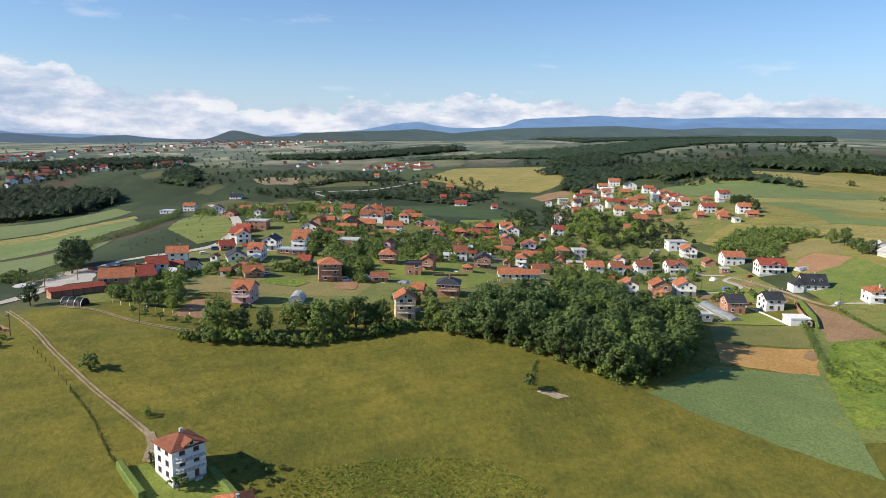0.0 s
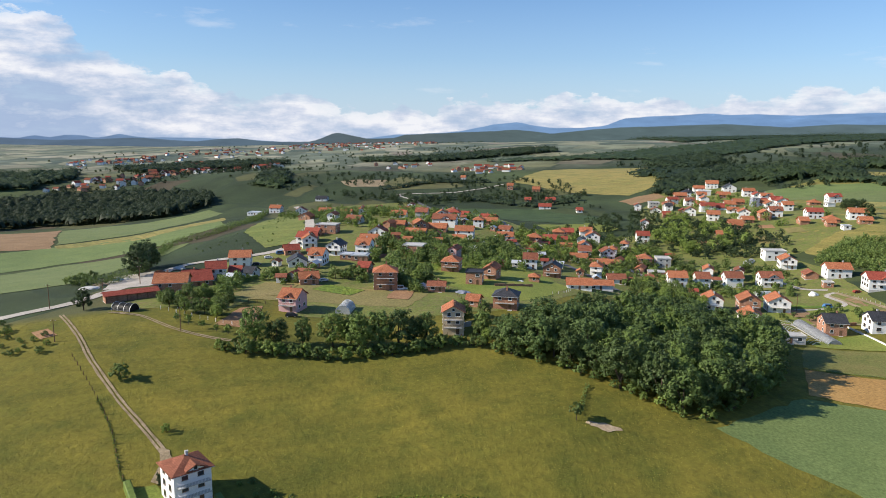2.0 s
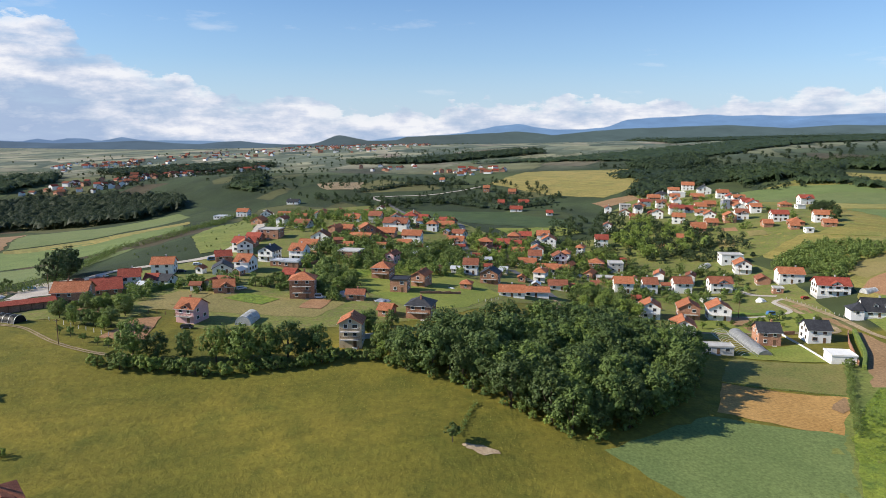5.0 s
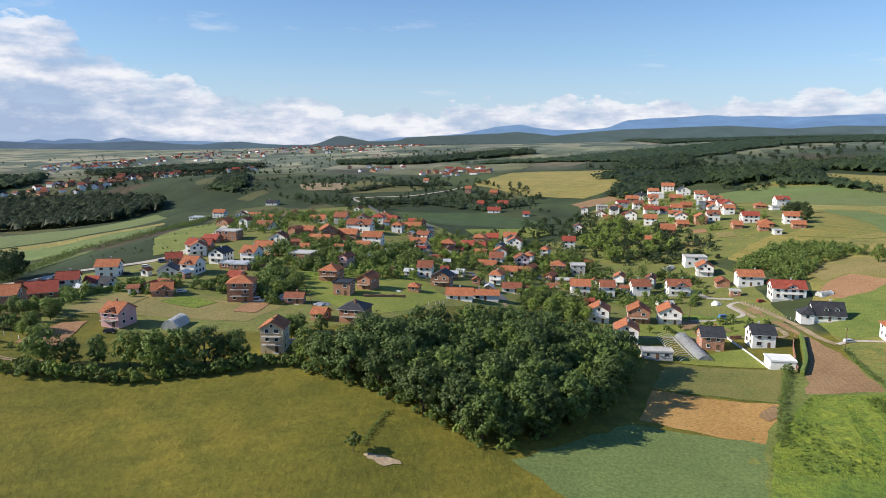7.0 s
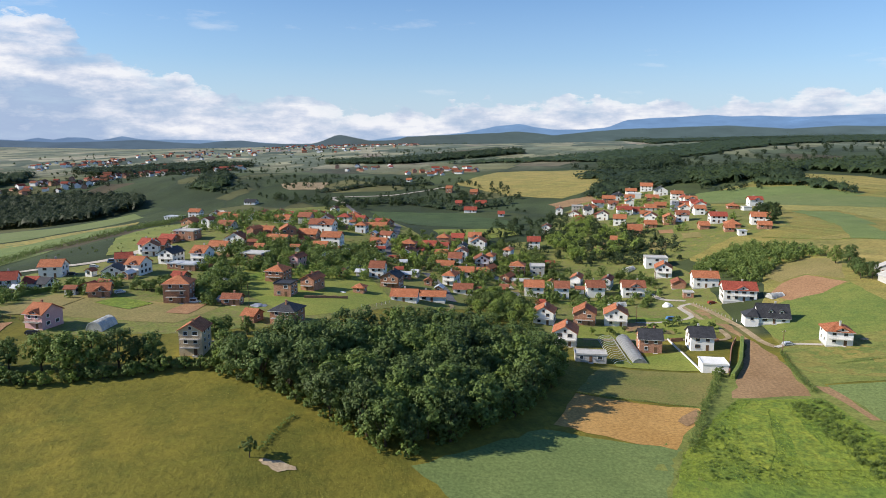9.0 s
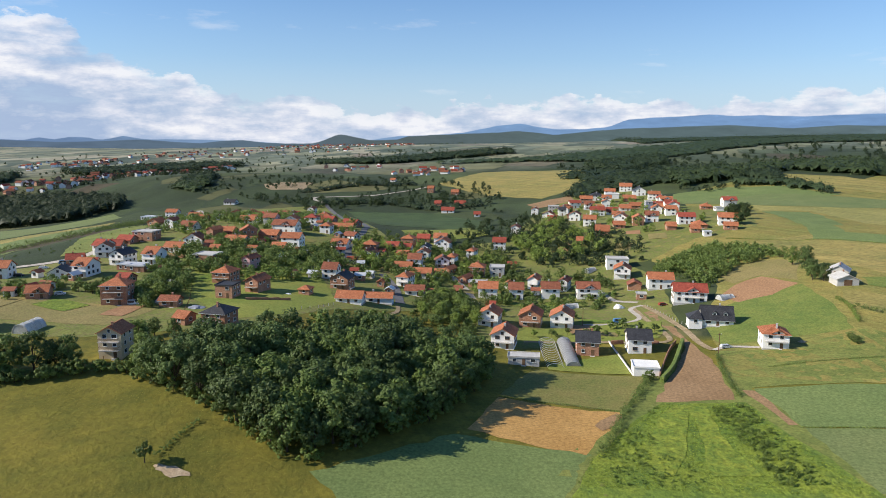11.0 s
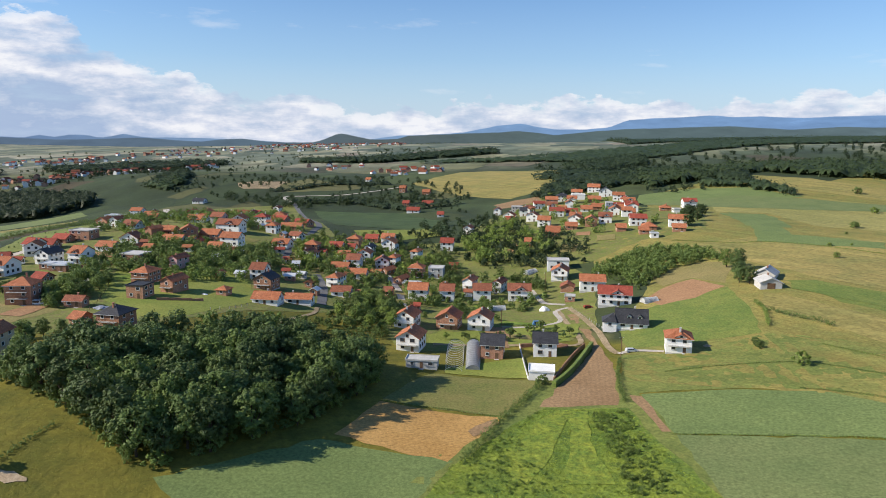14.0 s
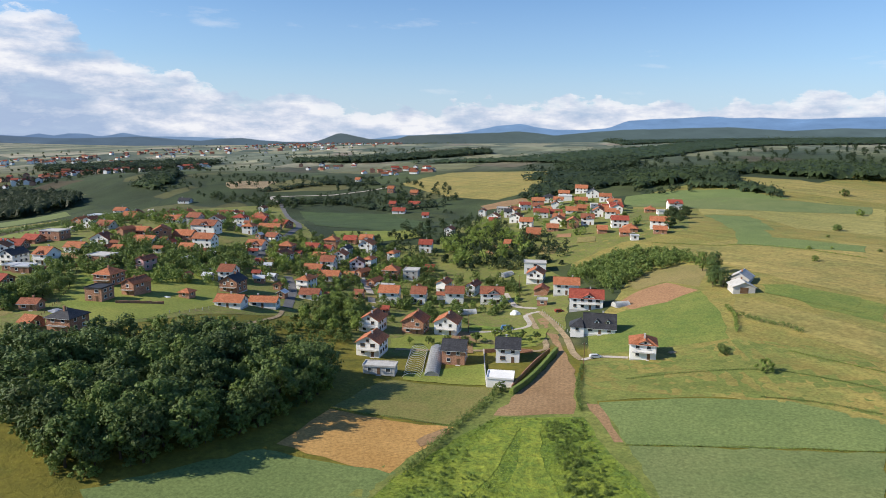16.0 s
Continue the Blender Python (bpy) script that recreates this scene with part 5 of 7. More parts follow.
house(78.7, 424.5, 7.9, 7.5, 2, 4, "front", "white", "brown")
house(59.0, 404.4, 9.7, 7.5, 1, -8, "gable", "white", "orange")
house(53.8, 470.8, 8.8, 7.5, 2, 83, "hip", "brick", "orange")
house(45.3, 375.5, 3.5, 3.5, 1, -12, "gable", "grey", "metal")
house(-9.7, 480.2, 4.4, 3.5, 1, 85, "gable", "brick", "metal")
house(-47.0, 399.2, 4.9, 3.5, 1, -1, "gable", "brick", "brown")
house(-11.4, 502.8, 3.6, 3.5, 1, -8, "gable", "grey", "brown")
house(118.9, 435.4, 4.7, 3.5, 1, -1, "gable", "brick", "red")
house(41.8, 366.9, 4.7, 3.5, 1, 3, "gable", "brick", "metal")
house(36.9, 395.5, 3.4, 3.5, 1, 7, "gable", "brick", "metal")
house(-45.9, 389.5, 4.1, 3.5, 1, 83, "gable", "brick", "brown")
house(9.7, 463.1, 3.6, 3.5, 1, 78, "gable", "brick", "metal")
house(42.7, 433.5, 3.3, 3.5, 1, -14, "gable", "brick", "red")
house(-29.3, 418.2, 3.3, 3.5, 1, -5, "gable", "grey", "orange")
house(-1.0, 405.2, 3.8, 3.5, 1, -13, "gable", "brick", "brown")
house(4.3, 401.3, 3.3, 3.5, 1, 10, "gable", "brick", "metal")
house(20.9, 355.7, 3.8, 3.5, 1, -10, "gable", "grey", "metal")
house(129.3, 378.3, 4.0, 3.5, 1, -3, "gable", "white", "brown")
house(78.8, 353.5, 3.2, 3.5, 1, -2, "gable", "brick", "orange")
house(115.9, 391.0, 4.9, 3.5, 1, 76, "gable", "white", "orange")
house(60.0, 343.4, 3.8, 3.5, 1, 83, "gable", "brick", "metal")
house(12.9, 350.7, 3.2, 3.5, 1, 82, "gable", "brick", "orange")
house(53.8, 357.5, 3.5, 3.5, 1, 83, "gable", "brick", "orange")
house(37.0, 377.1, 3.7, 3.5, 1, -0, "gable", "white", "red")
house(-1.6, 384.0, 4.3, 3.5, 1, -11, "gable", "brick", "metal")
house(20.6, 420.2, 4.8, 3.5, 1, 9, "gable", "grey", "red")
house(-22.4, 396.2, 4.7, 3.5, 1, 1, "gable", "white", "orange")
house(31.0, 401.7, 4.8, 3.5, 1, -5, "gable", "grey", "red")
house(-23.9, 415.1, 3.5, 3.5, 1, 82, "gable", "brick", "red")
house(-87.5, 335.2, 3.8, 3.5, 1, 81, "gable", "brick", "brown")
house(-84.3, 348.8, 3.6, 3.5, 1, 10, "gable", "white", "red")
house(-101.7, 282.7, 3.3, 3.5, 1, -13, "gable", "brick", "metal")
house(-74.6, 316.5, 4.6, 3.5, 1, 78, "gable", "brick", "metal")
house(-80.7, 284.4, 4.0, 3.5, 1, 6, "gable", "white", "brown")
house(-74.3, 297.3, 5.0, 3.5, 1, -13, "gable", "white", "brown")
house(-77.2, 291.1, 4.9, 3.5, 1, 78, "gable", "grey", "red")
house(-93.7, 320.2, 3.2, 3.5, 1, 79, "gable", "white", "brown")

# ---- trees and shrubs ----


def leaf_cloud(rnd, centres, radii, count, size, heart=None):
    """Many small leaf blades in clumps round the centres, turned out from the heart of the crown."""
    c = np.repeat(np.asarray(centres, float), count, 0)
    rr = np.repeat(np.asarray(radii, float), count)
    n = len(c)
    o = rnd.normal(size=(n, 3))
    o /= np.linalg.norm(o, axis=1)[:, None]
    pos = c + o * (rr * rnd.uniform(0.45, 1.0, n))[:, None]
    nor = o + rnd.normal(size=(n, 3)) * 0.55 + [0, 0, 0.35]
    if heart is not None:
        out = pos - np.asarray(heart)
        nor = o * 0.75 + out / np.linalg.norm(out, axis=1)[:, None] * 0.8 + rnd.normal(size=(n, 3)) * 0.34 + [0, 0, 0.1]
    nor /= np.linalg.norm(nor, axis=1)[:, None]
    u = np.cross(nor, rnd.normal(size=(n, 3)))
    u /= np.linalg.norm(u, axis=1)[:, None]
    v = np.cross(nor, u)
    s = size * rnd.uniform(0.6, 1.25, n)[:, None]
    quad = np.stack([pos - u * s, pos - v * s * 0.6, pos + u * s, pos + v * s * 0.6], 1)
    return quad.reshape(-1, 3)


def quads(n):
    return np.arange(n * 4).reshape(-1, 4).tolist()


def limb(bm, a, b, r0, r1, sides=6):
    a, b = Vector(a), Vector(b)
    d = (b - a).normalized()
    u = d.orthogonal().normalized()
    w = d.cross(u)
    rings = [[bm.verts.new(p + (u * math.cos(k * math.tau / sides) + w * math.sin(k * math.tau / sides)) * r) for k in range(sides)] for p, r in ((a, r0), (b, r1))]
    for k in range(sides):
        bm.faces.new((rings[0][k], rings[0][(k + 1) % sides], rings[1][(k + 1) % sides], rings[1][k]))


def tree_meshes(name, seed, kind, material):
    """Trunk and crown of one tree, one metre high in all; returns two meshes."""
    rnd = np.random.RandomState(seed)
    spread = {"tree": 0.36, "shrub": 0.55, "orchard": 0.40, "cypress": 0.17}[kind]
    low = {"tree": 0.10, "shrub": 0.02, "orchard": 0.30, "cypress": 0.03}[kind]
    lobes = {"tree": 16, "shrub": 10, "orchard": 7, "cypress": 9}[kind]
    centres, radii = [], []
    mid = low + (1 - low) * 0.5
    tall = (1 - low) * 0.5
    size_of = {"tree": 0.155, "shrub": 0.20, "orchard": 0.17, "cypress": 0.10}[kind]
    for i in range(lobes):
        # lobes spread evenly over an egg-shaped crown, widest below the middle
        up = 1 - 2 * (i + 0.5) / lobes
        a = i * 2.39996 + rnd.uniform(-0.4, 0.4)
        out = math.sqrt(max(0.05, 1 - up * up)) * rnd.uniform(0.7, 1.1)
        if kind != "cypress":
            out *= 1.12 - 0.25 * up
        lobe = size_of * rnd.uniform(0.8, 1.25)
        centre = np.array([math.cos(a) * out * (spread - lobe * 0.6), math.sin(a) * out * (spread - lobe * 0.6), mid + up * (tall - lobe * 0.7)])
        n = {"tree": 12, "shrub": 8, "orchard": 7, "cypress": 6}[kind]
        for k in range(n):
            o = rnd.normal(size=3)
            o /= np.linalg.norm(o)
            o[2] = o[2] * 0.8 + 0.15
            centres.append(centre + o * lobe * rnd.uniform(0.5, 1.0))
            radii.append(lobe * rnd.uniform(0.3, 0.48))
    centres = np.array(centres)
    centres[:, 2] = np.clip(centres[:, 2], low * 0.8 + 0.03, 0.98)
    count, size = {"tree": (17, 0.027), "shrub": (24, 0.050), "orchard": (18, 0.052), "cypress": (14, 0.05)}[kind]
    pts = leaf_cloud(rnd, centres, radii, count, size, (0, 0, mid - 0.12))
    crown = bpy.data.meshes.new("crown")
    crown.from_pydata(pts.tolist(), [], quads(len(pts) // 4))
    crown.materials.append(MATS[material])
    bm = bmesh.new()
    limb(bm, (0, 0, -0.03), (0.01, 0, low + 0.15), 0.028, 0.018)
    for i in range(5):
        a = i * math.tau / 5 + rnd.uniform(0, 1)
        limb(bm, (0.01, 0, low + rnd.uniform(0, 0.14)), (math.cos(a) * spread * 0.55, math.sin(a) * spread * 0.55, rnd.uniform(0.5, 0.75)), 0.013, 0.004, 4)
    limb(bm, (0.01, 0, low + 0.15), (0, 0, 0.8), 0.018, 0.005, 5)
    trunk = bpy.data.meshes.new("trunk")
    bm.to_mesh(trunk)
    bm.free()
    trunk.materials.append(MATS["bark"])
    return trunk, crown


STOCK = {}
for kind, key, material, count in (("tree", "grove", "leaf", 7), ("tree", "broadleaf_tree", "leaf_garden", 6), ("shrub", "shrub", "leaf_garden", 5), ("orchard", "orchard_tree", "leaf_garden", 4), ("tree", "dark", "leaf_dark", 4), ("cypress", "cypress", "leaf_dark", 2)):
    STOCK[key] = [tree_meshes(key, 11 * i + len(key), kind, material) for i in range(count)]


def plant(name, x, y, height, rnd, label, group, stock=None, wide=1.0):
    trunk, crown = rnd.choice(STOCK[stock or name])
    ob = new(name)
    w = height * wide * rnd.uniform(0.9, 1.15)
    ob.matrix_world = pose(x, y, ground_at(x, y) - 0.02, 0, 0, rnd.uniform(0, 360)) @ Matrix.Diagonal((w, w, height, 1))
    tagged(ob, label, "shrub" if name == "shrub" else "tree", group)
    for n, me in (("trunk", trunk), ("crown", crown)):
        c = new(n, me)
        c.parent = ob
    return ob


def inside(x, y, poly):
    res = False
    for (x0, y0), (x1, y1) in zip(poly, poly[1:] + poly[:1]):
        if (y0 > y) != (y1 > y) and x < (x1 - x0) * (y - y0) / (y1 - y0) + x0:
            res = not res
    return res


def is_free(x, y, margin):
    return all((x - a) ** 2 + (y - b) ** 2 > (r + margin) ** 2 for a, b, r in BOXES) and all((x - a) ** 2 + (y - b) ** 2 > r * r for a, b, r in ROADS)


def spots(poly, n, gap, rnd, clear=0.4):
    xs, ys = [p[0] for p in poly], [p[1] for p in poly]
    res = []
    for _ in range(n * 40):
        if len(res) >= n:
            break
        x, y = rnd.uniform(min(xs), max(xs)), rnd.uniform(min(ys), max(ys))
        if inside(x, y, poly) and all((x - a) ** 2 + (y - b) ** 2 > gap * gap for a, b in res) and is_free(x, y, clear):
            res.append((x, y))
    return res


def grove(name, poly, gap, low, high, label, group, near=False):
    rnd = random.Random(5)
    for x, y in spots(poly, 400, gap, rnd, 0.0):
        plant(name, x, y, rnd.uniform(low, high), rnd, label, group, "grove", 1.05)
    # undergrowth along the edge
    for (x0, y0), (x1, y1) in zip(poly, poly[1:] + poly[:1]):
        n = int(math.hypot(x1 - x0, y1 - y0) / 4)
        for i in range(n):
            k = (i + rnd.random()) / n
            x, y = x0 + (x1 - x0) * k + rnd.uniform(-1, 1), y0 + (y1 - y0) * k + rnd.uniform(-1, 1)
            if is_free(x, y, 0.5):
                plant("shrub", x, y, rnd.uniform(2.0, 4.5), rnd, "leafy undergrowth shrub at the edge of the grove", "grove shrubs", "shrub", 1.1)


def row(name, points, gap, low, high, stray, label, group):
    rnd = random.Random(len(points) + int(abs(points[0][0])))
    line = smooth_line(points, gap)
    for p in line:
        x, y = p.x + rnd.uniform(-stray, stray), p.y + rnd.uniform(-stray, stray)
        if is_free(x, y, -0.5):
            plant(name, x, y, rnd.uniform(low, high), rnd, label, group)


def scatter(name, poly, n, low, high, label, group):
    rnd = random.Random(n + int(abs(poly[0][0])))
    for x, y in spots(poly, n, (low + high) * 0.22, rnd):
        plant(name, x, y, rnd.uniform(low, high), rnd, label, group, "dark" if "dark" in label and name == "broadleaf_tree" else None, 1.1)


def hedgerow(name, points, width, low, high, label):
    """A tangled hedge nobody could count: leaf clumps along a line, in one mesh."""
    rnd = random.Random(len(points) + int(abs(points[0][1])))
    nrs = np.random.RandomState(len(points))
    centres, radii = [], []
    for p in smooth_line(points, 0.9):
        h = rnd.uniform(low, high)
        for k in range(7):
            x, y = p.x + rnd.uniform(-width, width) / 2, p.y + rnd.uniform(-width, width) / 2
            centres.append((x, y, ground_at(x, y) + h * rnd.uniform(0.1, 0.85)))
            radii.append(h * rnd.uniform(0.15, 0.3))
    pts = leaf_cloud(nrs, centres, radii, 9, 0.12 + 0.025 * high)
    ob = mesh_object(name, pts.tolist(), quads(len(pts) // 4), "leaf_garden")
    tagged(ob, label, "hedge", kind="stuff")


def woods(name, poly, gap, low, high, label):
    """Far woodland nobody could count: a closed canopy of domed crowns with leaf clumps, in one mesh."""
    r = np.random.RandomState(len(name) + 3)
    xs, ys = np.array([p[0] for p in poly]), np.array([p[1] for p in poly])

    def within(x, y):
        res = np.zeros(x.shape, bool)
        for a, b, c, d in zip(xs, ys, np.roll(xs, -1), np.roll(ys, -1)):
            if b != d:
                res ^= ((b > y) != (d > y)) & (x < (c - a) * (y - b) / (d - b) + a)
        return res

    # crowns on a jittered lattice
    nx, ny = int(np.ptp(xs) / gap) + 4, int(np.ptp(ys) / gap) + 4
    cx = xs.min() + gap * (np.arange(nx)[:, None] - 1.5 + r.uniform(-0.42, 0.42, (nx, ny)))
    cy = ys.min() + gap * (np.arange(ny)[None, :] - 1.5 + r.uniform(-0.42, 0.42, (nx, ny)))
    ch = r.uniform(low, high, (nx, ny))
    live = within(cx, cy)
    step = gap * 0.36
    gx, gy = np.meshgrid(np.arange(xs.min() - gap, xs.max() + gap, step), np.arange(ys.min() - gap, ys.max() + gap, step), indexing="ij")
    i, j = ((gx - xs.min()) / gap + 1.5).round().astype(int), ((gy - ys.min()) / gap + 1.5).round().astype(int)
    top = np.zeros(gx.shape)
    for di in (-1, 0, 1):
        for dj in (-1, 0, 1):
            a, b = np.clip(i + di, 0, nx - 1), np.clip(j + dj, 0, ny - 1)
            d2 = ((gx - cx[a, b]) ** 2 + (gy - cy[a, b]) ** 2) / (0.8 * gap) ** 2
            top = np.maximum(top, np.where(live[a, b], ch[a, b] * np.clip(1 - d2, 0, 1) ** 0.6, 0))
    keep = top > 0
    top = top * r.uniform(0.82, 1.06, top.shape)
    cell = keep[:-1, :-1] & keep[1:, :-1] & keep[1:, 1:] & keep[:-1, 1:]
    index = np.arange(gx.size).reshape(gx.shape)
    faces = np.stack([index[:-1, :-1][cell], index[1:, :-1][cell], index[1:, 1:][cell], index[:-1, 1:][cell]], 1)
    used, faces = np.unique(faces, return_inverse=True)
    x, y = gx.ravel()[used], gy.ravel()[used]
    verts = np.stack([x, y, ground(x, y) + top.ravel()[used] * 0.88], 1)
    # leaf clumps over the crowns
    lx, ly, lh = cx[live], cy[live], ch[live]
    centres = np.stack([lx, ly, ground(lx, ly) + lh - gap * 0.5], 1)
    count = int(max(5, min(48, 52000 / max(1, len(lx)))))
    pts = leaf_cloud(r, centres, np.full(len(lx), gap * 0.72), count, gap * 0.09)
    # leaves hanging down the wood's edge
    shut = live.copy()
    for axis in (0, 1):
        for way_round in (-1, 1):
            shut &= np.roll(live, way_round, axis)
    rim = live & ~shut
    rx, ry, rh = cx[rim], cy[rim], ch[rim]
    low_centres = np.concatenate([np.stack([rx, ry, ground(rx, ry) + rh * k], 1) for k in (0.25, 0.5)])
    pts = np.concatenate([pts, leaf_cloud(r, low_centres, np.full(len(rx) * 2, gap * 0.85), max(8, count // 2), gap * 0.11)])
    leaves = np.arange(len(pts)).reshape(-1, 4) + len(verts)
    ob = mesh_object(name, verts.tolist() + pts.tolist(), faces.reshape(-1, 4).tolist() + leaves.tolist(), "leaf_far", True)
    tagged(ob, label, "woods", kind="stuff")


def thicket(name, poly, n, low, high, label):
    """Garden trees too many to count: crowns with stems, in one mesh."""
    rnd = random.Random(n)
    nrs = np.random.RandomState(n)
    centres, radii = [], []
    for x, y in spots(poly, n, (low + high) * 0.16, rnd, -0.3):
        z, h = ground_at(x, y), rnd.uniform(low, high)
        w = h * rnd.uniform(0.36, 0.52)
        for k in range(15):
            a, q, up = rnd.uniform(0, math.tau), math.sqrt(rnd.random()) * w, rnd.uniform(0.16, 0.80)
            q *= 1.1 - 0.7 * up
            centres.append((x + math.cos(a) * q, y + math.sin(a) * q, z + h * up))
            radii.append(h * rnd.uniform(0.16, 0.24))
    dark = any(k in name for k in ("plain", "ridge", "valley", "west", "hill"))
    pts = leaf_cloud(nrs, centres, radii, 9 if dark else 14, (low + high) * (0.048 if dark else 0.040))
    ob = mesh_object(name, pts.tolist(), quads(len(pts) // 4), "leaf_far" if dark else "leaf_scrub" if "fallow" in name else "leaf_garden")
    tagged(ob, label, "trees", kind="stuff")


def far_village(name, poly, n, label):
    """Far houses in one mesh: walls, gable ends and tiled roofs."""
    rnd = random.Random(n)
    bm = bmesh.new()
    mats = ["white", "brick", "brown", "red"]
    for x, y in spots(poly, n, 11, rnd, 2.0):
        wall, tile = (0 if rnd.random() < 0.6 else 1), (2 if rnd.random() < 0.55 else 3)
        s = rnd.uniform(0.7, 1.1)
        w, d, h = rnd.uniform(3.8, 6.5), 4.0, rnd.choice((3.2, 5.4))
        start = len(bm.faces)
        v = box(bm, -w, w, -d, d, -2, h)
        for sgn, (p, q) in ((-1, (7, 4)), (1, (5, 6))):
            bm.faces.new((v[p], v[q], bm.verts.new((w * sgn, 0, h + 2.3))))
        k = len(bm.faces)
        solid(bm, ((-w - 0.5, -d - 0.6, h - 0.2), (w + 0.5, -d - 0.6, h - 0.2), (w + 0.5, 0, h + 2.6), (-w - 0.5, 0, h + 2.6)), 0.25)
        solid(bm, ((w + 0.5, d + 0.6, h - 0.2), (-w - 0.5, d + 0.6, h - 0.2), (-w - 0.5, 0, h + 2.6), (w + 0.5, 0, h + 2.6)), 0.25)
        bm.faces.ensure_lookup_table()
        for f in bm.faces[start:k]:
            f.material_index = wall
        for f in bm.faces[k:]:
            f.material_index = tile
        m = pose(x, y, ground_at(x, y), 0, 0, rnd.choice((0, 90)) + rnd.uniform(-25, 25)) @ Matrix.Scale(s, 4)
        for q in {q for f in bm.faces[start:] for q in f.verts}:
            q.co = m @ q.co
        BOXES.append((x, y, 6))
    me = bpy.data.meshes.new(name)
    bm.to_mesh(me)
    bm.free()
    for q in mats:
        me.materials.append(MATS[q])
    tagged(new(name, me), label, "village", kind="stuff")


def tufts(name, poly, n, material, size, label):
    """Grass tufts standing on the ground, as one object."""
    r = np.random.RandomState(n)
    px, py = np.array([p[0] for p in poly]), np.array([p[1] for p in poly])
    x, y = r.uniform(px.min(), px.max(), n), r.uniform(py.min(), py.max(), n)
    ok = np.zeros(n, bool)
    for a, b, c, d in zip(px, py, np.roll(px, -1), np.roll(py, -1)):
        if b != d:
            ok ^= ((b > y) != (d > y)) & (x < (c - a) * (y - b) / (d - b) + a)
    for a, b, q in BOXES + [(a, b, q - 1.0) for a, b, q in ROADS]:
        ok &= (x - a) ** 2 + (y - b) ** 2 > q * q
    x, y = x[ok], y[ok]
    k = len(x)
    z = ground(x, y)
    a = r.uniform(0, math.tau, k)
    w, h = size * r.uniform(0.6, 1.5, k), size * r.uniform(0.35, 0.9, k)
    lean = r.normal(size=(k, 2)) * 0.35 * size
    dx, dy = np.cos(a) * w, np.sin(a) * w
    p = np.stack([np.stack([x - dx, y - dy, z - 0.02], 1), np.stack([x + dx, y + dy, z - 0.02], 1),
                  np.stack([x + dx * 0.7 + lean[:, 0], y + dy * 0.7 + lean[:, 1], z + h], 1), np.stack([x - dx * 0.6 + lean[:, 0], y - dy * 0.6 + lean[:, 1], z + h * 0.8], 1)], 1).reshape(-1, 3)
    ob = mesh_object(name, p.tolist(), quads(k), material)
    tagged(ob, label, "grass", kind="stuff")


# ---- garden and yard things ----


def on_ground(x, y, turn=0.0, sink=0.0):
    return pose(x, y, ground_at(x, y) - sink, 0, 0, turn)


def heading(a, b):
    return math.degrees(math.atan2(b[1] - a[1], b[0] - a[0]))


def tunnel(points, width, height, cover, label, open_frame=False):
    """A hooped tunnel between two ground points: cover, end wall, hoops."""
    a, b = points[0], points[1]
    length = math.hypot(b[0] - a[0], b[1] - a[1])
    ob = new("polytunnel")
    ob.matrix_world = on_ground((a[0] + b[0]) / 2, (a[1] + b[1]) / 2, heading(a, b), 0.1)
    tagged(ob, label, "greenhouse")
    n = 12
    arc = [(math.cos(math.pi * i / n) * width / 2, math.sin(math.pi * i / n) * height) for i in range(n + 1)]
    if not open_frame:
        bm = bmesh.new()
        rings = []
        steps = max(2, int(length / 1.5))
        for s in range(steps + 1):
            x = -length / 2 + s * length / steps
            sag = 0.985 if s % 2 else 1.0
            rings.append([bm.verts.new((x, u * sag, v * sag)) for u, v in arc])
        for p, q in zip(rings, rings[1:]):
            for i in range(n):
                bm.faces.new((p[i], q[i], q[i + 1], p[i + 1]))
        for f in bm.faces:
            f.smooth = True
        bmesh.ops.solidify(bm, geom=bm.faces[:], thickness=0.03)
        bm.normal_update()
        part("cover", bm, cover, ob)
        for s in (-1, 1):
            bm = bmesh.new()
            f = bm.faces.new([bm.verts.new((s * (length / 2 - 0.05), u * 0.97, v * 0.97)) for u, v in arc])
            bmesh.ops.solidify(bm, geom=[f], thickness=0.03)
            bm.normal_update()
            part("end_wall", bm, cover, ob)
    count = max(3, int(length / 2.0))
    hoop = None
    for s in range(count + 1):
        if hoop is None:
            bm = bmesh.new()
            sections = [[bm.verts.new((x, u * k, v * k)) for x, k in ((-0.05, 1.0), (0.05, 1.0), (0.05, 1.04), (-0.05, 1.04))] for u, v in arc]
            for p, q in zip(sections, sections[1:]):
                for i in range(4):
                    bm.faces.new((p[i], p[(i + 1) % 4], q[(i + 1) % 4], q[i]))
            bmesh.ops.recalc_face_normals(bm, faces=bm.faces)
            bm.normal_update()
            c = part("hoop", bm, "metal", ob)
            hoop = c.data
        else:
            c = new("hoop", hoop)
            c.parent = ob
        c.matrix_local = pose(-length / 2 + s * length / count, 0, 0)
    if open_frame:
        for u in (-width / 2, width / 2):
            part("base_rail", boxes((-length / 2, length / 2, u - 0.06, u + 0.06, 0, 0.35)), "concrete", ob)
    return ob


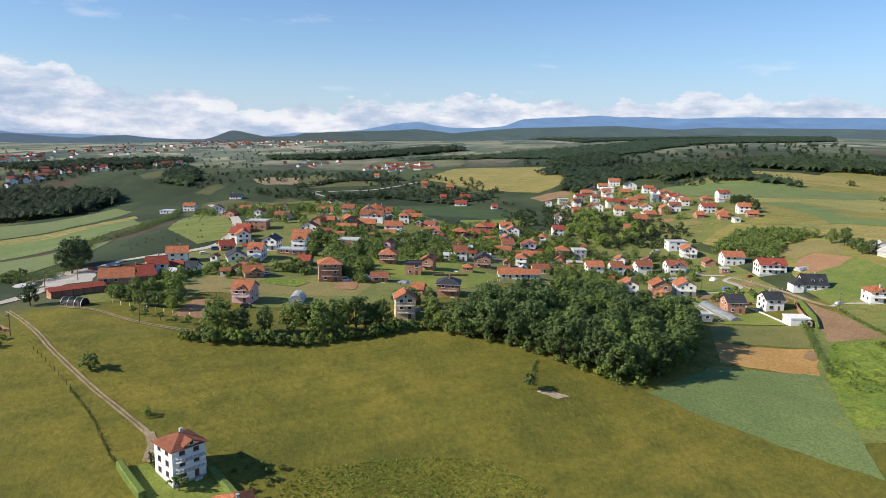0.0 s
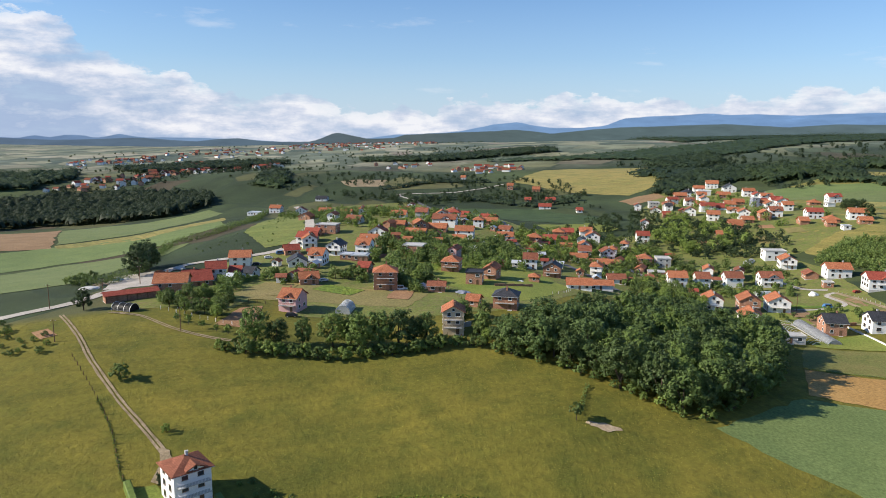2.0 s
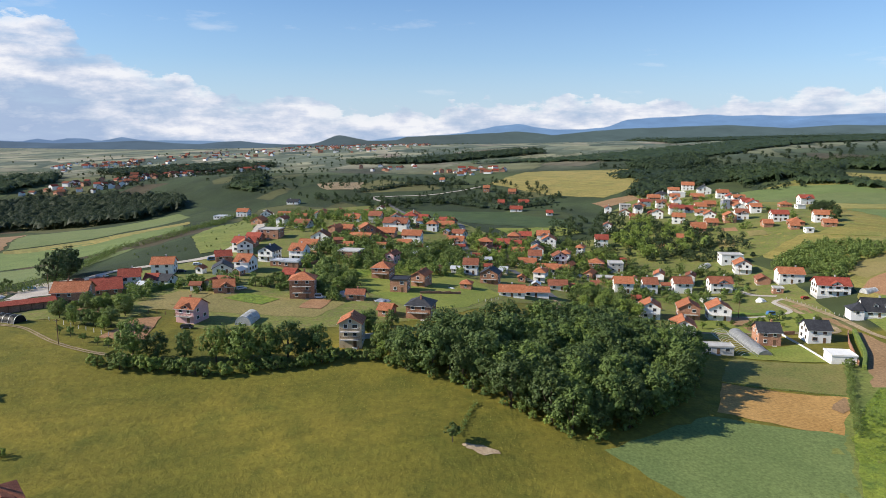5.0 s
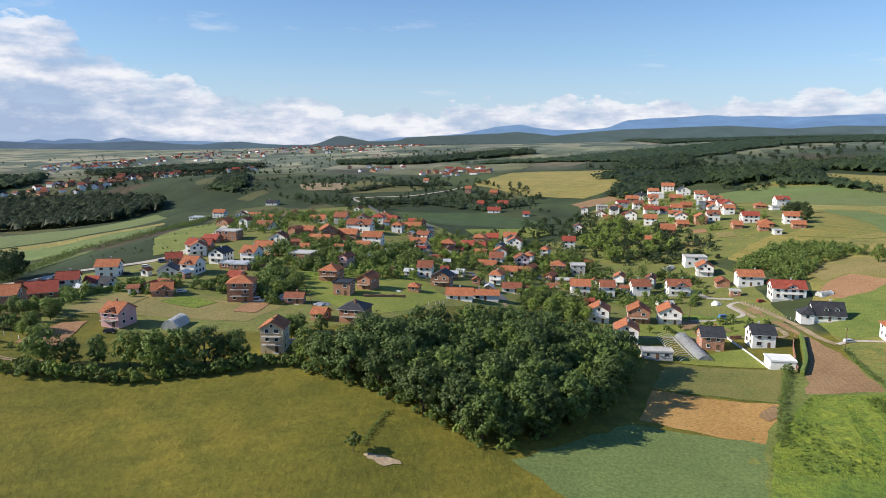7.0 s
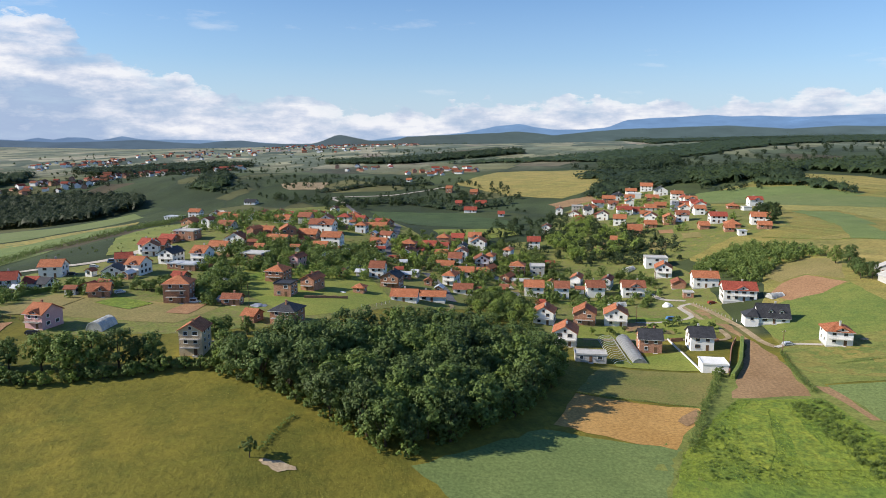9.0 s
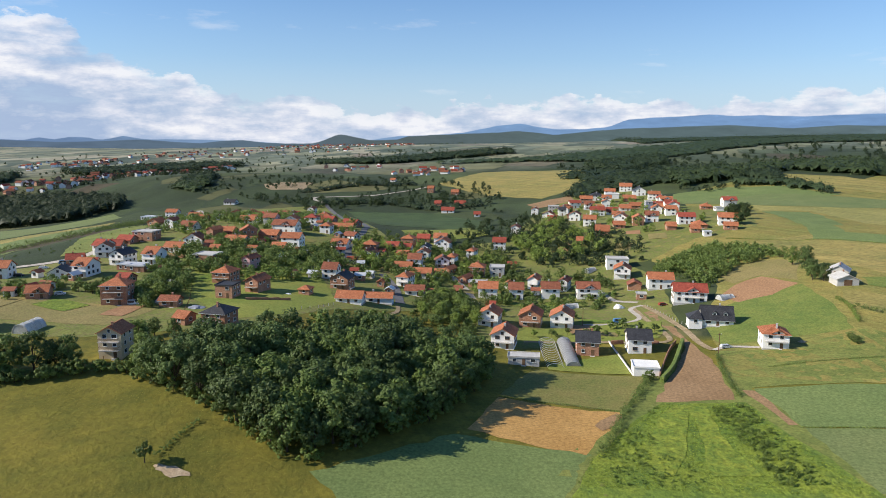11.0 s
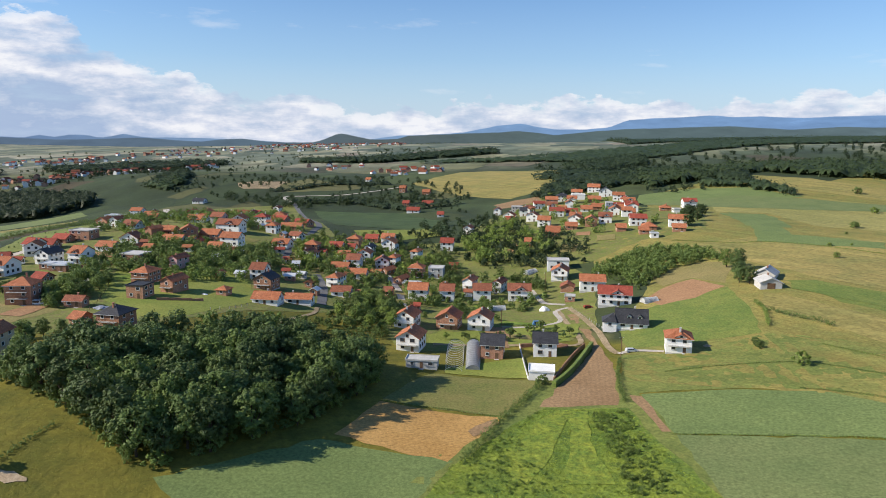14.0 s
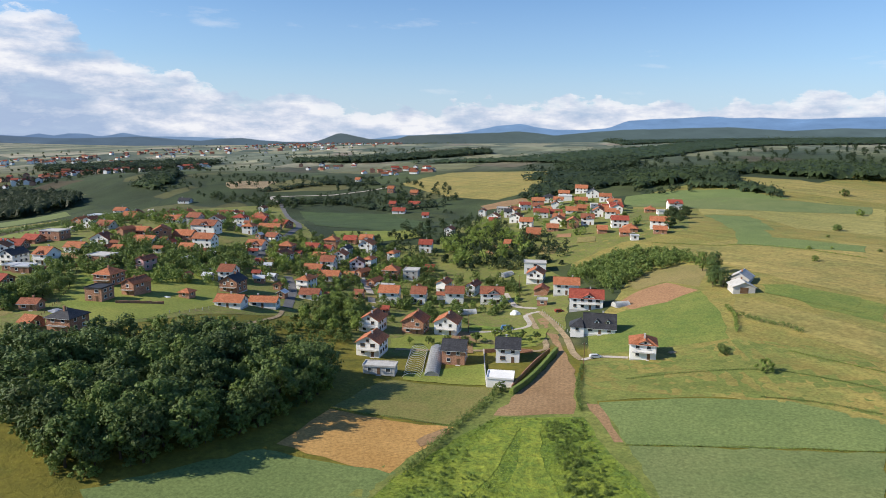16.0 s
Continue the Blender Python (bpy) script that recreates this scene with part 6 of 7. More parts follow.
def wall_run(points, height, material, label, thick=0.25):
    """A garden wall in straight lengths that follow the ground, with coping."""
    line = smooth_line(points, 4.0) if len(points) > 2 else [Vector((*p, 0)) for p in points]
    ob = new("garden_wall")
    c = line[len(line) // 2]
    ob.matrix_world = pose(c.x, c.y, ground_at(c.x, c.y))
    tagged(ob, label, "wall")
    for a, b in zip(line, line[1:]):
        n = max(1, int((b - a).length / 4.0))
        for i in range(n):
            p, q = a.lerp(b, i / n), a.lerp(b, (i + 1) / n)
            z = min(ground_at(p.x, p.y), ground_at(q.x, q.y))
            L = (q - p).length / 2 + thick / 2
            m = ob.matrix_world.inverted() @ pose((p.x + q.x) / 2, (p.y + q.y) / 2, z, 0, 0, heading(p, q))
            body = part("wall_panel", boxes((-L, L, -thick / 2, thick / 2, -0.5, height)), material, ob)
            body.matrix_local = m
            cap = part("coping", boxes((-L, L, -thick / 2 - 0.05, thick / 2 + 0.05, height, height + 0.08)), "brick" if material == "brick" else "concrete", body)
            BOXES.append(((p.x + q.x) / 2, (p.y + q.y) / 2, 1.6))


def fence(points, gap, height, material, label, rails=True):
    line = smooth_line(points, gap)
    ob = new("fence")
    c = line[len(line) // 2]
    ob.matrix_world = pose(c.x, c.y, ground_at(c.x, c.y))
    inv = ob.matrix_world.inverted()
    tagged(ob, label, "fence")
    post = None
    bars = bmesh.new()
    for i, p in enumerate(line):
        z = ground_at(p.x, p.y)
        m = inv @ pose(p.x, p.y, z, 0, 0, (i * 37) % 90)
        if post is None:
            q = part("post", boxes((-0.07, 0.07, -0.07, 0.07, -0.3, height)), material, ob)
            post = q.data
        else:
            q = new("post", post)
            q.parent = ob
        q.matrix_local = m
        if i and rails:
            o = line[i - 1]
            for k in (0.35, 0.65, 0.92):
                limb(bars, inv @ Vector((o.x, o.y, ground_at(o.x, o.y) + height * k)), inv @ Vector((p.x, p.y, z + height * k)), 0.02, 0.02, 4)
    if rails:
        bars.normal_update()
        part("wire", bars, "grey", ob)
    else:
        bars.free()


def utility_pole(points, height):
    x, y = points[0]
    ob = new("utility_pole")
    ob.matrix_world = on_ground(x, y, 20)
    tagged(ob, "slim weathered utility pole with a crossarm", "pole", "utility poles")
    bm = bmesh.new()
    limb(bm, (0, 0, -0.5), (0, 0, height), 0.16, 0.10, 8)
    bm.normal_update()
    part("pole", bm, "timber", ob)
    arm = part("crossarm", boxes((-0.8, 0.8, -0.06, 0.06, height - 0.6, height - 0.48)), "timber", ob)
    for u in (-0.65, 0, 0.65):
        bm = bmesh.new()
        limb(bm, (u, 0, height - 0.48), (u, 0, height - 0.25), 0.06, 0.04, 6)
        bm.normal_update()
        part("insulator", bm, "white", arm)


def car(points, turn, paint, label, van=False):
    x, y = points[0]
    ob = new("van" if van else "car")
    ob.matrix_world = on_ground(x, y, turn)
    tagged(ob, label, "car", "parked cars")
    L, W = (2.5, 0.95) if van else (2.1, 0.87)
    top = 1.95 if van else 1.42
    shape = [(-L, 0.35), (L, 0.35), (L, 0.75), (L * 0.55, 0.92), (L * 0.28, top), (-L * 0.8, top), (-L * 0.97, 0.95)]
    bm = bmesh.new()
    sides = [[bm.verts.new((u, s * W * (0.86 if v > 1.0 else 1.0), v)) for u, v in shape] for s in (-1, 1)]
    bm.faces.new(sides[0])
    bm.faces.new(sides[1][::-1])
    for i in range(len(shape)):
        k = (i + 1) % len(shape)
        bm.faces.new((sides[0][i], sides[1][i], sides[1][k], sides[0][k]))
    bmesh.ops.recalc_face_normals(bm, faces=bm.faces)
    bmesh.ops.bevel(bm, geom=bm.edges[:], offset=0.06, segments=2, affect="EDGES")
    bm.normal_update()
    part("body", bm, paint, ob)
    part("windscreen", boxes((L * 0.30, L * 0.50, -W * 0.8, W * 0.8, 1.0, top - 0.14)), "glass", ob)
    for s in (-1, 1):
        part("side_window", boxes((-L * 0.7, L * 0.28, s * W * 0.90 - 0.06, s * W * 0.90 + 0.06, 1.0, top - 0.12)), "glass", ob)
    for u in (-L * 0.62, L * 0.62):
        for s in (-1, 1):
            bm = bmesh.new()
            bmesh.ops.create_cone(bm, cap_ends=True, segments=14, radius1=0.34, radius2=0.34, depth=0.24, matrix=pose(u, s * (W - 0.1), 0.34, 90))
            bm.normal_update()
            wheel = part("wheel", bm, "black", ob)
            bm = bmesh.new()
            bmesh.ops.create_cone(bm, cap_ends=True, segments=10, radius1=0.2, radius2=0.2, depth=0.05, matrix=pose(u, s * (W + 0.035), 0.34, 90))
            bm.normal_update()
            part("rim", bm, "metal", wheel)


def pile(points, size, height, material, name, label):
    """A heap with a lumpy outline."""
    x, y = points[0]
    ob = new(name)
    ob.matrix_world = on_ground(x, y, 0, 0.1)
    tagged(ob, label, "heap")
    rnd = random.Random(int(abs(x) * 3))
    bm = bmesh.new()
    bmesh.ops.create_icosphere(bm, subdivisions=3, radius=1.0)
    for v in bm.verts:
        k = 1 + 0.35 * noise.noise(v.co * 1.7 + Vector((x, y, 0))) + 0.12 * noise.noise(v.co * 5)
        v.co = Vector((v.co.x * size * k, v.co.y * size * 0.7 * k, max(-0.1, v.co.z * height * k)))
    bm.normal_update()
    part("mound", bm, material, ob)


def clipped_hedge(points, width, height, label):
    """A clipped hedge: leafy blades over a trimmed core."""
    line = smooth_line(points, 1.2)
    rnd = np.random.RandomState(len(line))
    c = line[len(line) // 2]
    ob = new("hedge")
    z0 = ground_at(c.x, c.y)
    ob.matrix_world = pose(c.x, c.y, z0)
    tagged(ob, label, "hedge")
    bm = bmesh.new()
    rings = []
    for i, p in enumerate(line):
        d = (line[min(i + 1, len(line) - 1)] - line[max(i - 1, 0)]).normalized()
        ring = []
        for k, z in ((-0.5, 0.0), (-0.46, height - 0.12), (-0.34, height), (0.34, height), (0.46, height - 0.12), (0.5, 0.0)):
            x, y = p.x + d.y * k * width, p.y - d.x * k * width
            ring.append(bm.verts.new((x - c.x, y - c.y, ground_at(x, y) - z0 + z + rnd.uniform(-0.04, 0.04))))
        rings.append(ring)
    for a, b in zip(rings, rings[1:]):
        for k in range(5):
            bm.faces.new((a[k], a[k + 1], b[k + 1], b[k]))
    bm.faces.new(rings[0])
    bm.faces.new(rings[-1][::-1])
    bmesh.ops.recalc_face_normals(bm, faces=bm.faces)
    part("trimmed_body", bm, "leaf_garden", ob)
    centres, radii = [], []
    for p in line:
        for _ in range(int(10 * width)):
            x, y = p.x + rnd.uniform(-0.5, 0.5) * width * 0.8, p.y + rnd.uniform(-0.5, 0.5) * width * 0.8
            centres.append((x - c.x, y - c.y, ground_at(x, y) - z0 + rnd.uniform(0.2, height - 0.2)))
            radii.append(0.22)
    pts = leaf_cloud(rnd, centres, radii, 10, 0.09)
    crown = mesh_object("foliage", pts.tolist(), quads(len(pts) // 4), "leaf_garden", parent=ob)


far_village("western_village", [(-639.1, 972.3), (-638.9, 1085.5), (-595.1, 1184.3), (-693.7, 1480.7), (-590.7, 1572.6), (-487.9, 1580.0), (-417.1, 1428.3), (-472.8, 1259.6), (-527.8, 1148.0), (-506.4, 1007.4), (-593.7, 978.4)], 150, "dense far village of red roofs")
far_village("plain_village", [(-975.6, 1567.2), (-969.4, 1698.6), (-855.6, 1794.5), (-781.3, 1668.1), (-780.8, 1478.5), (-885.4, 1441.9)], 30, "far village on the plain")
far_village("ridge_village", [(-55.0, 1161.7), (-25.0, 1272.3), (46.0, 1260.1), (65.2, 1143.0), (3.0, 1077.7)], 26, "far village behind the yellow field")
far_village("slope_town", [(-694.4, 2351.8), (-1018.2, 4720.9), (-507.9, 4899.5), (-161.0, 2657.8), (-332.7, 1978.4), (-434.5, 1846.7)], 240, "far town spread over a hillside")
far_village("plain_town", [(-931.0, 1528.8), (-888.7, 1712.7), (-879.0, 2096.7), (-694.4, 2351.8), (-540.6, 1930.6), (-716.1, 1608.6), (-808.6, 1359.4)], 60, "pale far houses across the plain")
far_village("ridge_farms", [(-235.6, 1407.6), (-104.5, 1430.1), (-84.6, 1322.4), (-179.8, 1245.7)], 10, "small far farms on the plain")
grove("broadleaf_tree", [(8.6, 209.9), (35.8, 195.1), (51.2, 184.9), (61.5, 178.2), (70.2, 183.7), (82.5, 196.2), (94.6, 209.0), (100.6, 224.3), (105.5, 239.4), (97.8, 253.5), (83.0, 249.4), (68.6, 254.0), (53.7, 246.4), (40.8, 236.9), (17.7, 218.1), (10.5, 213.2)], 5.4, 9.5, 15.0, "dense dark green broadleaf tree of the grove", "grove trees", near=True)
for x, y, h, wide in ((-64.5, 202.0, 12.5, 0.9), (-58.0, 202.5, 9.0, 1.0), (-50.6, 205.0, 9.5, 0.8), (-41.5, 205.5, 11.5, 1.0), (-36.5, 209.0, 9.5, 1.1), (-33.0, 204.5, 12.5, 1.0),
                      (-27.5, 207.0, 12.5, 1.1), (-21.5, 210.0, 12.0, 1.05), (-17.0, 212.5, 9.0, 1.1), (-13.4, 213.5, 10.0, 0.9)):
    plant("broadleaf_tree", x, y, h, random.Random(int(h * 10 - x)), "tall dark green broadleaf tree at the meadow edge", "meadow edge trees", "grove", wide)
row("shrub", [(-72.9, 197.4), (-59.7, 196.6), (-44.5, 196.7), (-29.9, 200.7), (-15.1, 206.5), (-4.9, 211.9), (5.7, 212.9)], 2.2, 3.0, 5.0, 1.2, "dense dark hedge shrub along the meadow", "meadow edge shrubs")
row("broadleaf_tree", [(-0.6, 234.6), (7.1, 215.8), (-7.6, 239.8), (3.4, 241.0)], 8.0, 5.0, 9.0, 2.0, "round green tree behind the beige house", "grove edge trees")
hedgerow("field_edge_hedge", [(-176.4, 287.2), (-157.6, 281.1), (-158.6, 312.0), (-199.0, 434.1), (-187.5, 481.1), (-192.7, 567.3), (-222.4, 704.7)], 6.0, 3.0, 6.0, "green shrub on the field edge")
scatter("broadleaf_tree", [(-111.7, 234.9), (-103.1, 256.7), (-87.2, 249.3), (-83.9, 221.6), (-94.8, 222.1)], 26, 4.0, 7.0, "round green orchard tree in a garden", "orchard trees")
row("orchard_tree", [(-94.8, 215.7), (-85.0, 212.3), (-74.8, 209.7)], 6.0, 2.5, 4.0, 1.0, "small young fruit tree along the garden fence", "fence fruit trees")
scatter("broadleaf_tree", [(-165.1, 323.5), (-162.9, 340.4), (-150.2, 320.2), (-151.9, 301.6)], 4, 12.0, 15.0, "tall dark tree standing in the valley", "valley trees")
scatter("shrub", [(-181.0, 296.8), (-173.3, 301.7), (-160.6, 282.0), (-165.7, 273.9)], 5, 3.0, 6.0, "dark green shrub beside the road", "roadside shrubs")
scatter("broadleaf_tree", [(-133.8, 227.7), (-132.9, 227.6), (-131.9, 225.9), (-132.8, 226.0)], 1, 7.5, 8.0, "dense dark green round tree by the road", "")
scatter("shrub", [(-92.9, 174.6), (-92.6, 174.6), (-92.3, 174.0), (-92.6, 174.0)], 1, 4.6, 4.8, "round green bush alone in the meadow", "")
scatter("shrub", [(-71.4, 155.0), (-70.9, 155.1), (-70.7, 154.4), (-71.2, 154.3)], 1, 2.2, 2.4, "small shrub beside the dirt track", "")
scatter("shrub", [(235.3, 248.6), (235.8, 248.5), (235.4, 247.7), (235.0, 247.8)], 1, 4.2, 4.4, "round bush alone on the slope", "")
for x, y, h in ((255.8, 382.4, 9.5), (258.5, 374.6, 11.0), (252.0, 352.0, 8.5), (249.5, 345.5, 8.0), (252.6, 342.0, 8.5), (254.0, 361.0, 7.0)):
    plant("broadleaf_tree", x, y, h, random.Random(int(h * 7)), "dark green tree beside the old barn", "barn trees", "grove", 1.0)
hedgerow("slope_hedge", [(245.1, 301.5), (250.8, 292.1), (257.6, 284.7), (259.3, 279.8)], 1.2, 1.6, 2.6, "low dark green hedge shrub on the slope")
hedgerow("slope_hedge", [(244.6, 312.8), (243.8, 300.5), (238.9, 283.7)], 1.2, 1.5, 2.6, "green hedge shrub at the field corner")
scatter("shrub", [(221.5, 268.2), (231.8, 269.4), (228.7, 262.6), (221.9, 263.2)], 4, 1.4, 2.4, "low shrub on the grassy slope", "slope shrubs")
hedgerow("field_hedge", [(155.7, 243.7), (152.4, 235.9), (143.6, 217.0), (138.7, 204.1), (133.7, 193.0)], 2.2, 1.5, 2.8, "tangled green hedge beside the ploughed strip")
hedgerow("field_scrub", [(183.6, 264.3), (179.7, 244.1), (178.6, 227.2)], 1.2, 1.2, 2.2, "low green scrub beside the ploughed strip")
thicket("slope_orchard", [(192.9, 409.1), (224.9, 442.2), (260.3, 421.9), (260.6, 402.3), (233.9, 396.3), (208.5, 360.9), (207.4, 387.8)], 153, 4.0, 7.5, "green orchard tree on the slope behind the village")
thicket("slope_scrub_cover", [(192.3, 403.4), (224.5, 439.8), (259.2, 418.0), (234.5, 398.9), (207.6, 355.4)], 68, 2.0, 4.0, "green shrub on the slope behind the village")
thicket("upper_village_tree_cover", [(121.0, 490.0), (149.7, 559.3), (176.6, 509.0), (185.4, 473.5), (164.0, 449.5), (130.7, 448.7)], 44, 6.0, 10.0, "dark green tree among the upper houses")
thicket("upper_village_tree_cover", [(144.9, 603.5), (200.4, 767.8), (260.2, 745.8), (268.0, 639.3), (255.4, 513.3), (221.8, 486.8), (179.8, 498.6)], 57, 4.0, 8.0, "green garden tree between the upper houses")
scatter("broadleaf_tree", [(277.4, 559.9), (302.9, 587.2), (286.5, 519.6), (264.0, 487.6)], 12, 5.0, 9.0, "dark tree behind the hill farm", "hill farm trees")
woods("hill_wood", [(183.6, 767.8), (198.5, 737.8), (248.4, 783.5), (296.3, 787.1), (346.1, 812.5), (375.6, 754.9), (383.7, 723.6), (410.1, 809.0), (382.9, 897.5), (332.5, 930.0), (250.7, 875.6), (201.8, 822.7)], 8.5, 6.0, 10.0, "green wood above the upper village")
thicket("village_tree_cover", [(-57.1, 371.4), (-47.8, 427.7), (-6.7, 394.7), (13.3, 433.1), (32.0, 387.6), (20.8, 363.7), (-0.9, 362.5), (-20.4, 379.1), (-15.4, 328.5)], 136, 4.0, 8.0, "green garden tree among the village houses")
thicket("village_tree_cover", [(-77.6, 421.2), (-196.2, 654.4), (-154.3, 727.9), (-81.7, 704.2), (-2.1, 457.1), (-35.9, 453.4), (-74.0, 464.9)], 119, 4.0, 8.0, "dark green tree on the upper village edge")
thicket("village_tree_cover", [(15.5, 426.8), (36.4, 471.0), (74.1, 462.2), (117.3, 448.0), (107.1, 421.0), (72.4, 404.7), (43.9, 397.3)], 102, 3.5, 7.0, "green garden tree among the central houses")
thicket("village_tree_cover", [(80.7, 332.2), (89.9, 376.0), (140.9, 361.1), (161.9, 357.9), (147.1, 324.2), (111.6, 323.1), (105.2, 305.6)], 51, 3.0, 6.0, "garden tree between white houses")
scatter("orchard_tree", [(116.2, 291.2), (145.3, 306.0), (174.6, 317.7), (170.8, 294.0), (145.7, 291.3)], 24, 2.2, 4.2, "small garden fruit tree", "garden fruit trees")
scatter("broadleaf_tree", [(73.2, 314.8), (83.6, 352.9), (98.0, 332.3), (103.1, 304.6), (91.3, 297.7)], 26, 4.0, 7.5, "green tree at the grove's village edge", "grove edge trees")
thicket("village_tree_cover", [(-18.6, 269.1), (-34.6, 311.5), (-25.9, 324.9), (-42.6, 343.6), (-40.8, 320.8), (-40.9, 300.0)], 40, 4.0, 8.0, "dark green tree beside the brick houses")
scatter("broadleaf_tree", [(-33.5, 293.7), (-21.2, 321.6), (-16.7, 296.8), (-21.6, 284.5), (-32.1, 282.8)], 14, 4.5, 7.5, "green tree beside the brick house", "village trees")
scatter("orchard_tree", [(-64.3, 288.1), (-52.0, 314.5), (-45.5, 291.6), (-58.5, 295.0)], 18, 2.5, 5.0, "small fruit tree in the grass", "garden fruit trees")
thicket("village_tree_cover", [(-81.7, 439.2), (-90.2, 725.5), (-36.2, 502.9), (-32.0, 377.6), (-46.9, 372.1)], 51, 4.0, 8.0, "green tree in the upper gardens")
thicket("valley_tree_cover", [(-199.0, 845.5), (-101.1, 836.8), (-63.7, 798.7), (44.7, 833.5), (89.8, 761.7), (12.1, 797.7), (-68.1, 731.9)], 102, 4.0, 9.0, "dark tree in the valley hedges")
thicket("valley_scrub_cover", [(-62.1, 840.8), (-13.1, 934.9), (82.5, 844.4), (117.3, 689.9), (12.1, 797.7)], 102, 2.0, 5.0, "dark shrubs along the valley hedges")
thicket("slope_scrub", [(-171.4, 397.1), (-161.9, 467.2), (-187.1, 645.4), (-159.2, 621.7), (-117.8, 389.2), (-133.6, 360.7)], 51, 0.8, 1.8, "low shrub on the rough slope")
scatter("shrub", [(-155.4, 212.6), (-140.4, 210.6), (-126.1, 197.1), (-119.3, 178.5), (-130.4, 177.9)], 18, 1.0, 2.4, "low scrub in the rough corner", "meadow scrub")
hedgerow("meadow_scrub", [(30.5, 174.7), (32.0, 181.7), (34.3, 189.7)], 1.2, 0.8, 1.3, "dark line of low scrub in the meadow")
scatter("orchard_tree", [(28.8, 172.3), (29.3, 172.4), (29.4, 171.8), (28.9, 171.7)], 1, 4.5, 5.0, "thin bushy tree beside bare soil", "")
woods("slope_wood_east", [(253.0, 1144.9), (266.3, 947.0), (383.0, 1143.8), (395.5, 1273.3), (306.9, 1216.5)], 10.0, 7.0, 11.0, "dark wood behind the yellow field")
woods("plain_belt", [(-261.1, 1500.7), (-109.1, 1442.9), (99.6, 1572.2), (108.9, 1681.0), (-123.1, 1561.4), (-279.5, 1586.0)], 11.0, 6.0, 10.0, "long dark tree belt across the far plain")
woods("slope_clump", [(-305.6, 911.7), (-268.6, 913.9), (-272.3, 980.0), (-311.4, 1056.0), (-316.1, 967.9)], 9.0, 6.0, 10.0, "dark clump of trees on the bare slope")
woods("valley_line", [(-81.6, 785.4), (-19.7, 794.5), (56.2, 724.0), (109.3, 760.6), (108.0, 770.0), (56.0, 736.0), (-19.0, 806.0), (-83.0, 798.0)], 7.0, 4.0, 8.0, "dark line of trees along the valley fields")
woods("valley_line_upper", [(-124.7, 868.3), (-65.7, 948.8), (10.3, 937.5), (10.0, 948.0), (-70.0, 962.0), (-132.0, 874.0)], 7.0, 3.0, 6.0, "dark hedge line on the far slope")
woods("valley_woods", [(-549.3, 640.0), (-512.9, 764.3), (-409.6, 747.6), (-342.9, 744.1), (-316.4, 798.2), (-331.5, 845.8), (-472.2, 938.6), (-595.5, 940.2), (-692.2, 809.2)], 8.0, 11.0, 15.0, "dense dark woods on the valley side")
woods("far_woods", [(-768.1, 900.4), (-666.5, 998.7), (-677.8, 1118.8), (-747.9, 1252.9), (-846.7, 994.1)], 12.0, 9.0, 15.0, "dark far woods behind the western village")
woods("ridge_woods", [(-8.8, 1387.4), (185.3, 1371.3), (293.5, 1403.6), (470.5, 1487.7), (966.0, 2027.5), (2635.4, 4268.9), (1194.6, 1814.0), (773.8, 1556.5), (452.8, 1273.3), (327.8, 1201.9), (212.9, 1283.3)], 12.0, 5.0, 8.0, "long dark wood belt on the far ridge")
woods("ridge_woods_upper", [(842.4, 4895.3), (1376.7, 4788.9), (1799.9, 4659.1), (2540.6, 4323.1), (2541.7, 4322.5), (770.8, 1891.2), (438.3, 1620.1)], 15.0, 5.0, 8.0, "dark green wood on the ridge top")
woods("belt_woods", [(305.4, 841.6), (396.6, 857.9), (551.1, 1007.6), (620.3, 830.8), (550.7, 711.4), (473.8, 752.7), (431.8, 816.7), (367.6, 778.1), (300.9, 756.8)], 12.0, 7.0, 12.0, "wood belt between the fields")
woods("hedge_woods", [(354.9, 762.6), (398.5, 721.8), (408.4, 662.2), (397.8, 653.1), (381.1, 700.7), (345.8, 738.9)], 8.0, 5.0, 9.0, "dark hedge of trees along the hill field")
woods("belt_woods_west", [(-751.1, 1377.0), (-676.1, 1535.7), (-535.4, 1593.2), (-421.1, 1534.2), (-493.7, 1418.6), (-642.7, 1280.0)], 13.0, 8.0, 13.0, "dark tree belt above the western village")
woods("slope_woods", [(-300.7, 909.4), (-284.5, 954.2), (-253.9, 921.2), (-260.9, 873.5)], 12.0, 6.0, 10.0, "dark scrub woods on the slope")
woods("belt_woods_mid", [(-221.0, 1530.9), (-51.6, 1541.1), (66.3, 1599.9), (140.8, 1622.2), (153.5, 1516.0), (49.7, 1482.0), (-104.5, 1430.1)], 13.0, 7.0, 12.0, "dark tree belt across the plain")
woods("scrub_woods", [(197.4, 953.1), (255.5, 1028.2), (313.2, 883.1), (290.9, 829.5), (211.8, 849.4)], 14.0, 4.0, 8.0, "scattered scrub trees on the slope")
thicket("garden_tree_cover", [(5.1, 381.0), (48.8, 401.3), (85.6, 399.4), (120.5, 411.8), (162.6, 386.3), (169.4, 352.0), (119.9, 358.5), (86.0, 342.1), (64.8, 344.6), (39.7, 364.9)], 70, 3.5, 7.0, "garden trees and bushes round the central houses")
thicket("lane_tree_cover", [(69.2, 329.0), (82.4, 358.5), (95.1, 348.0), (107.1, 337.1), (105.8, 315.5), (93.3, 308.5)], 40, 3.0, 6.0, "green bushes in the gardens along the lane")
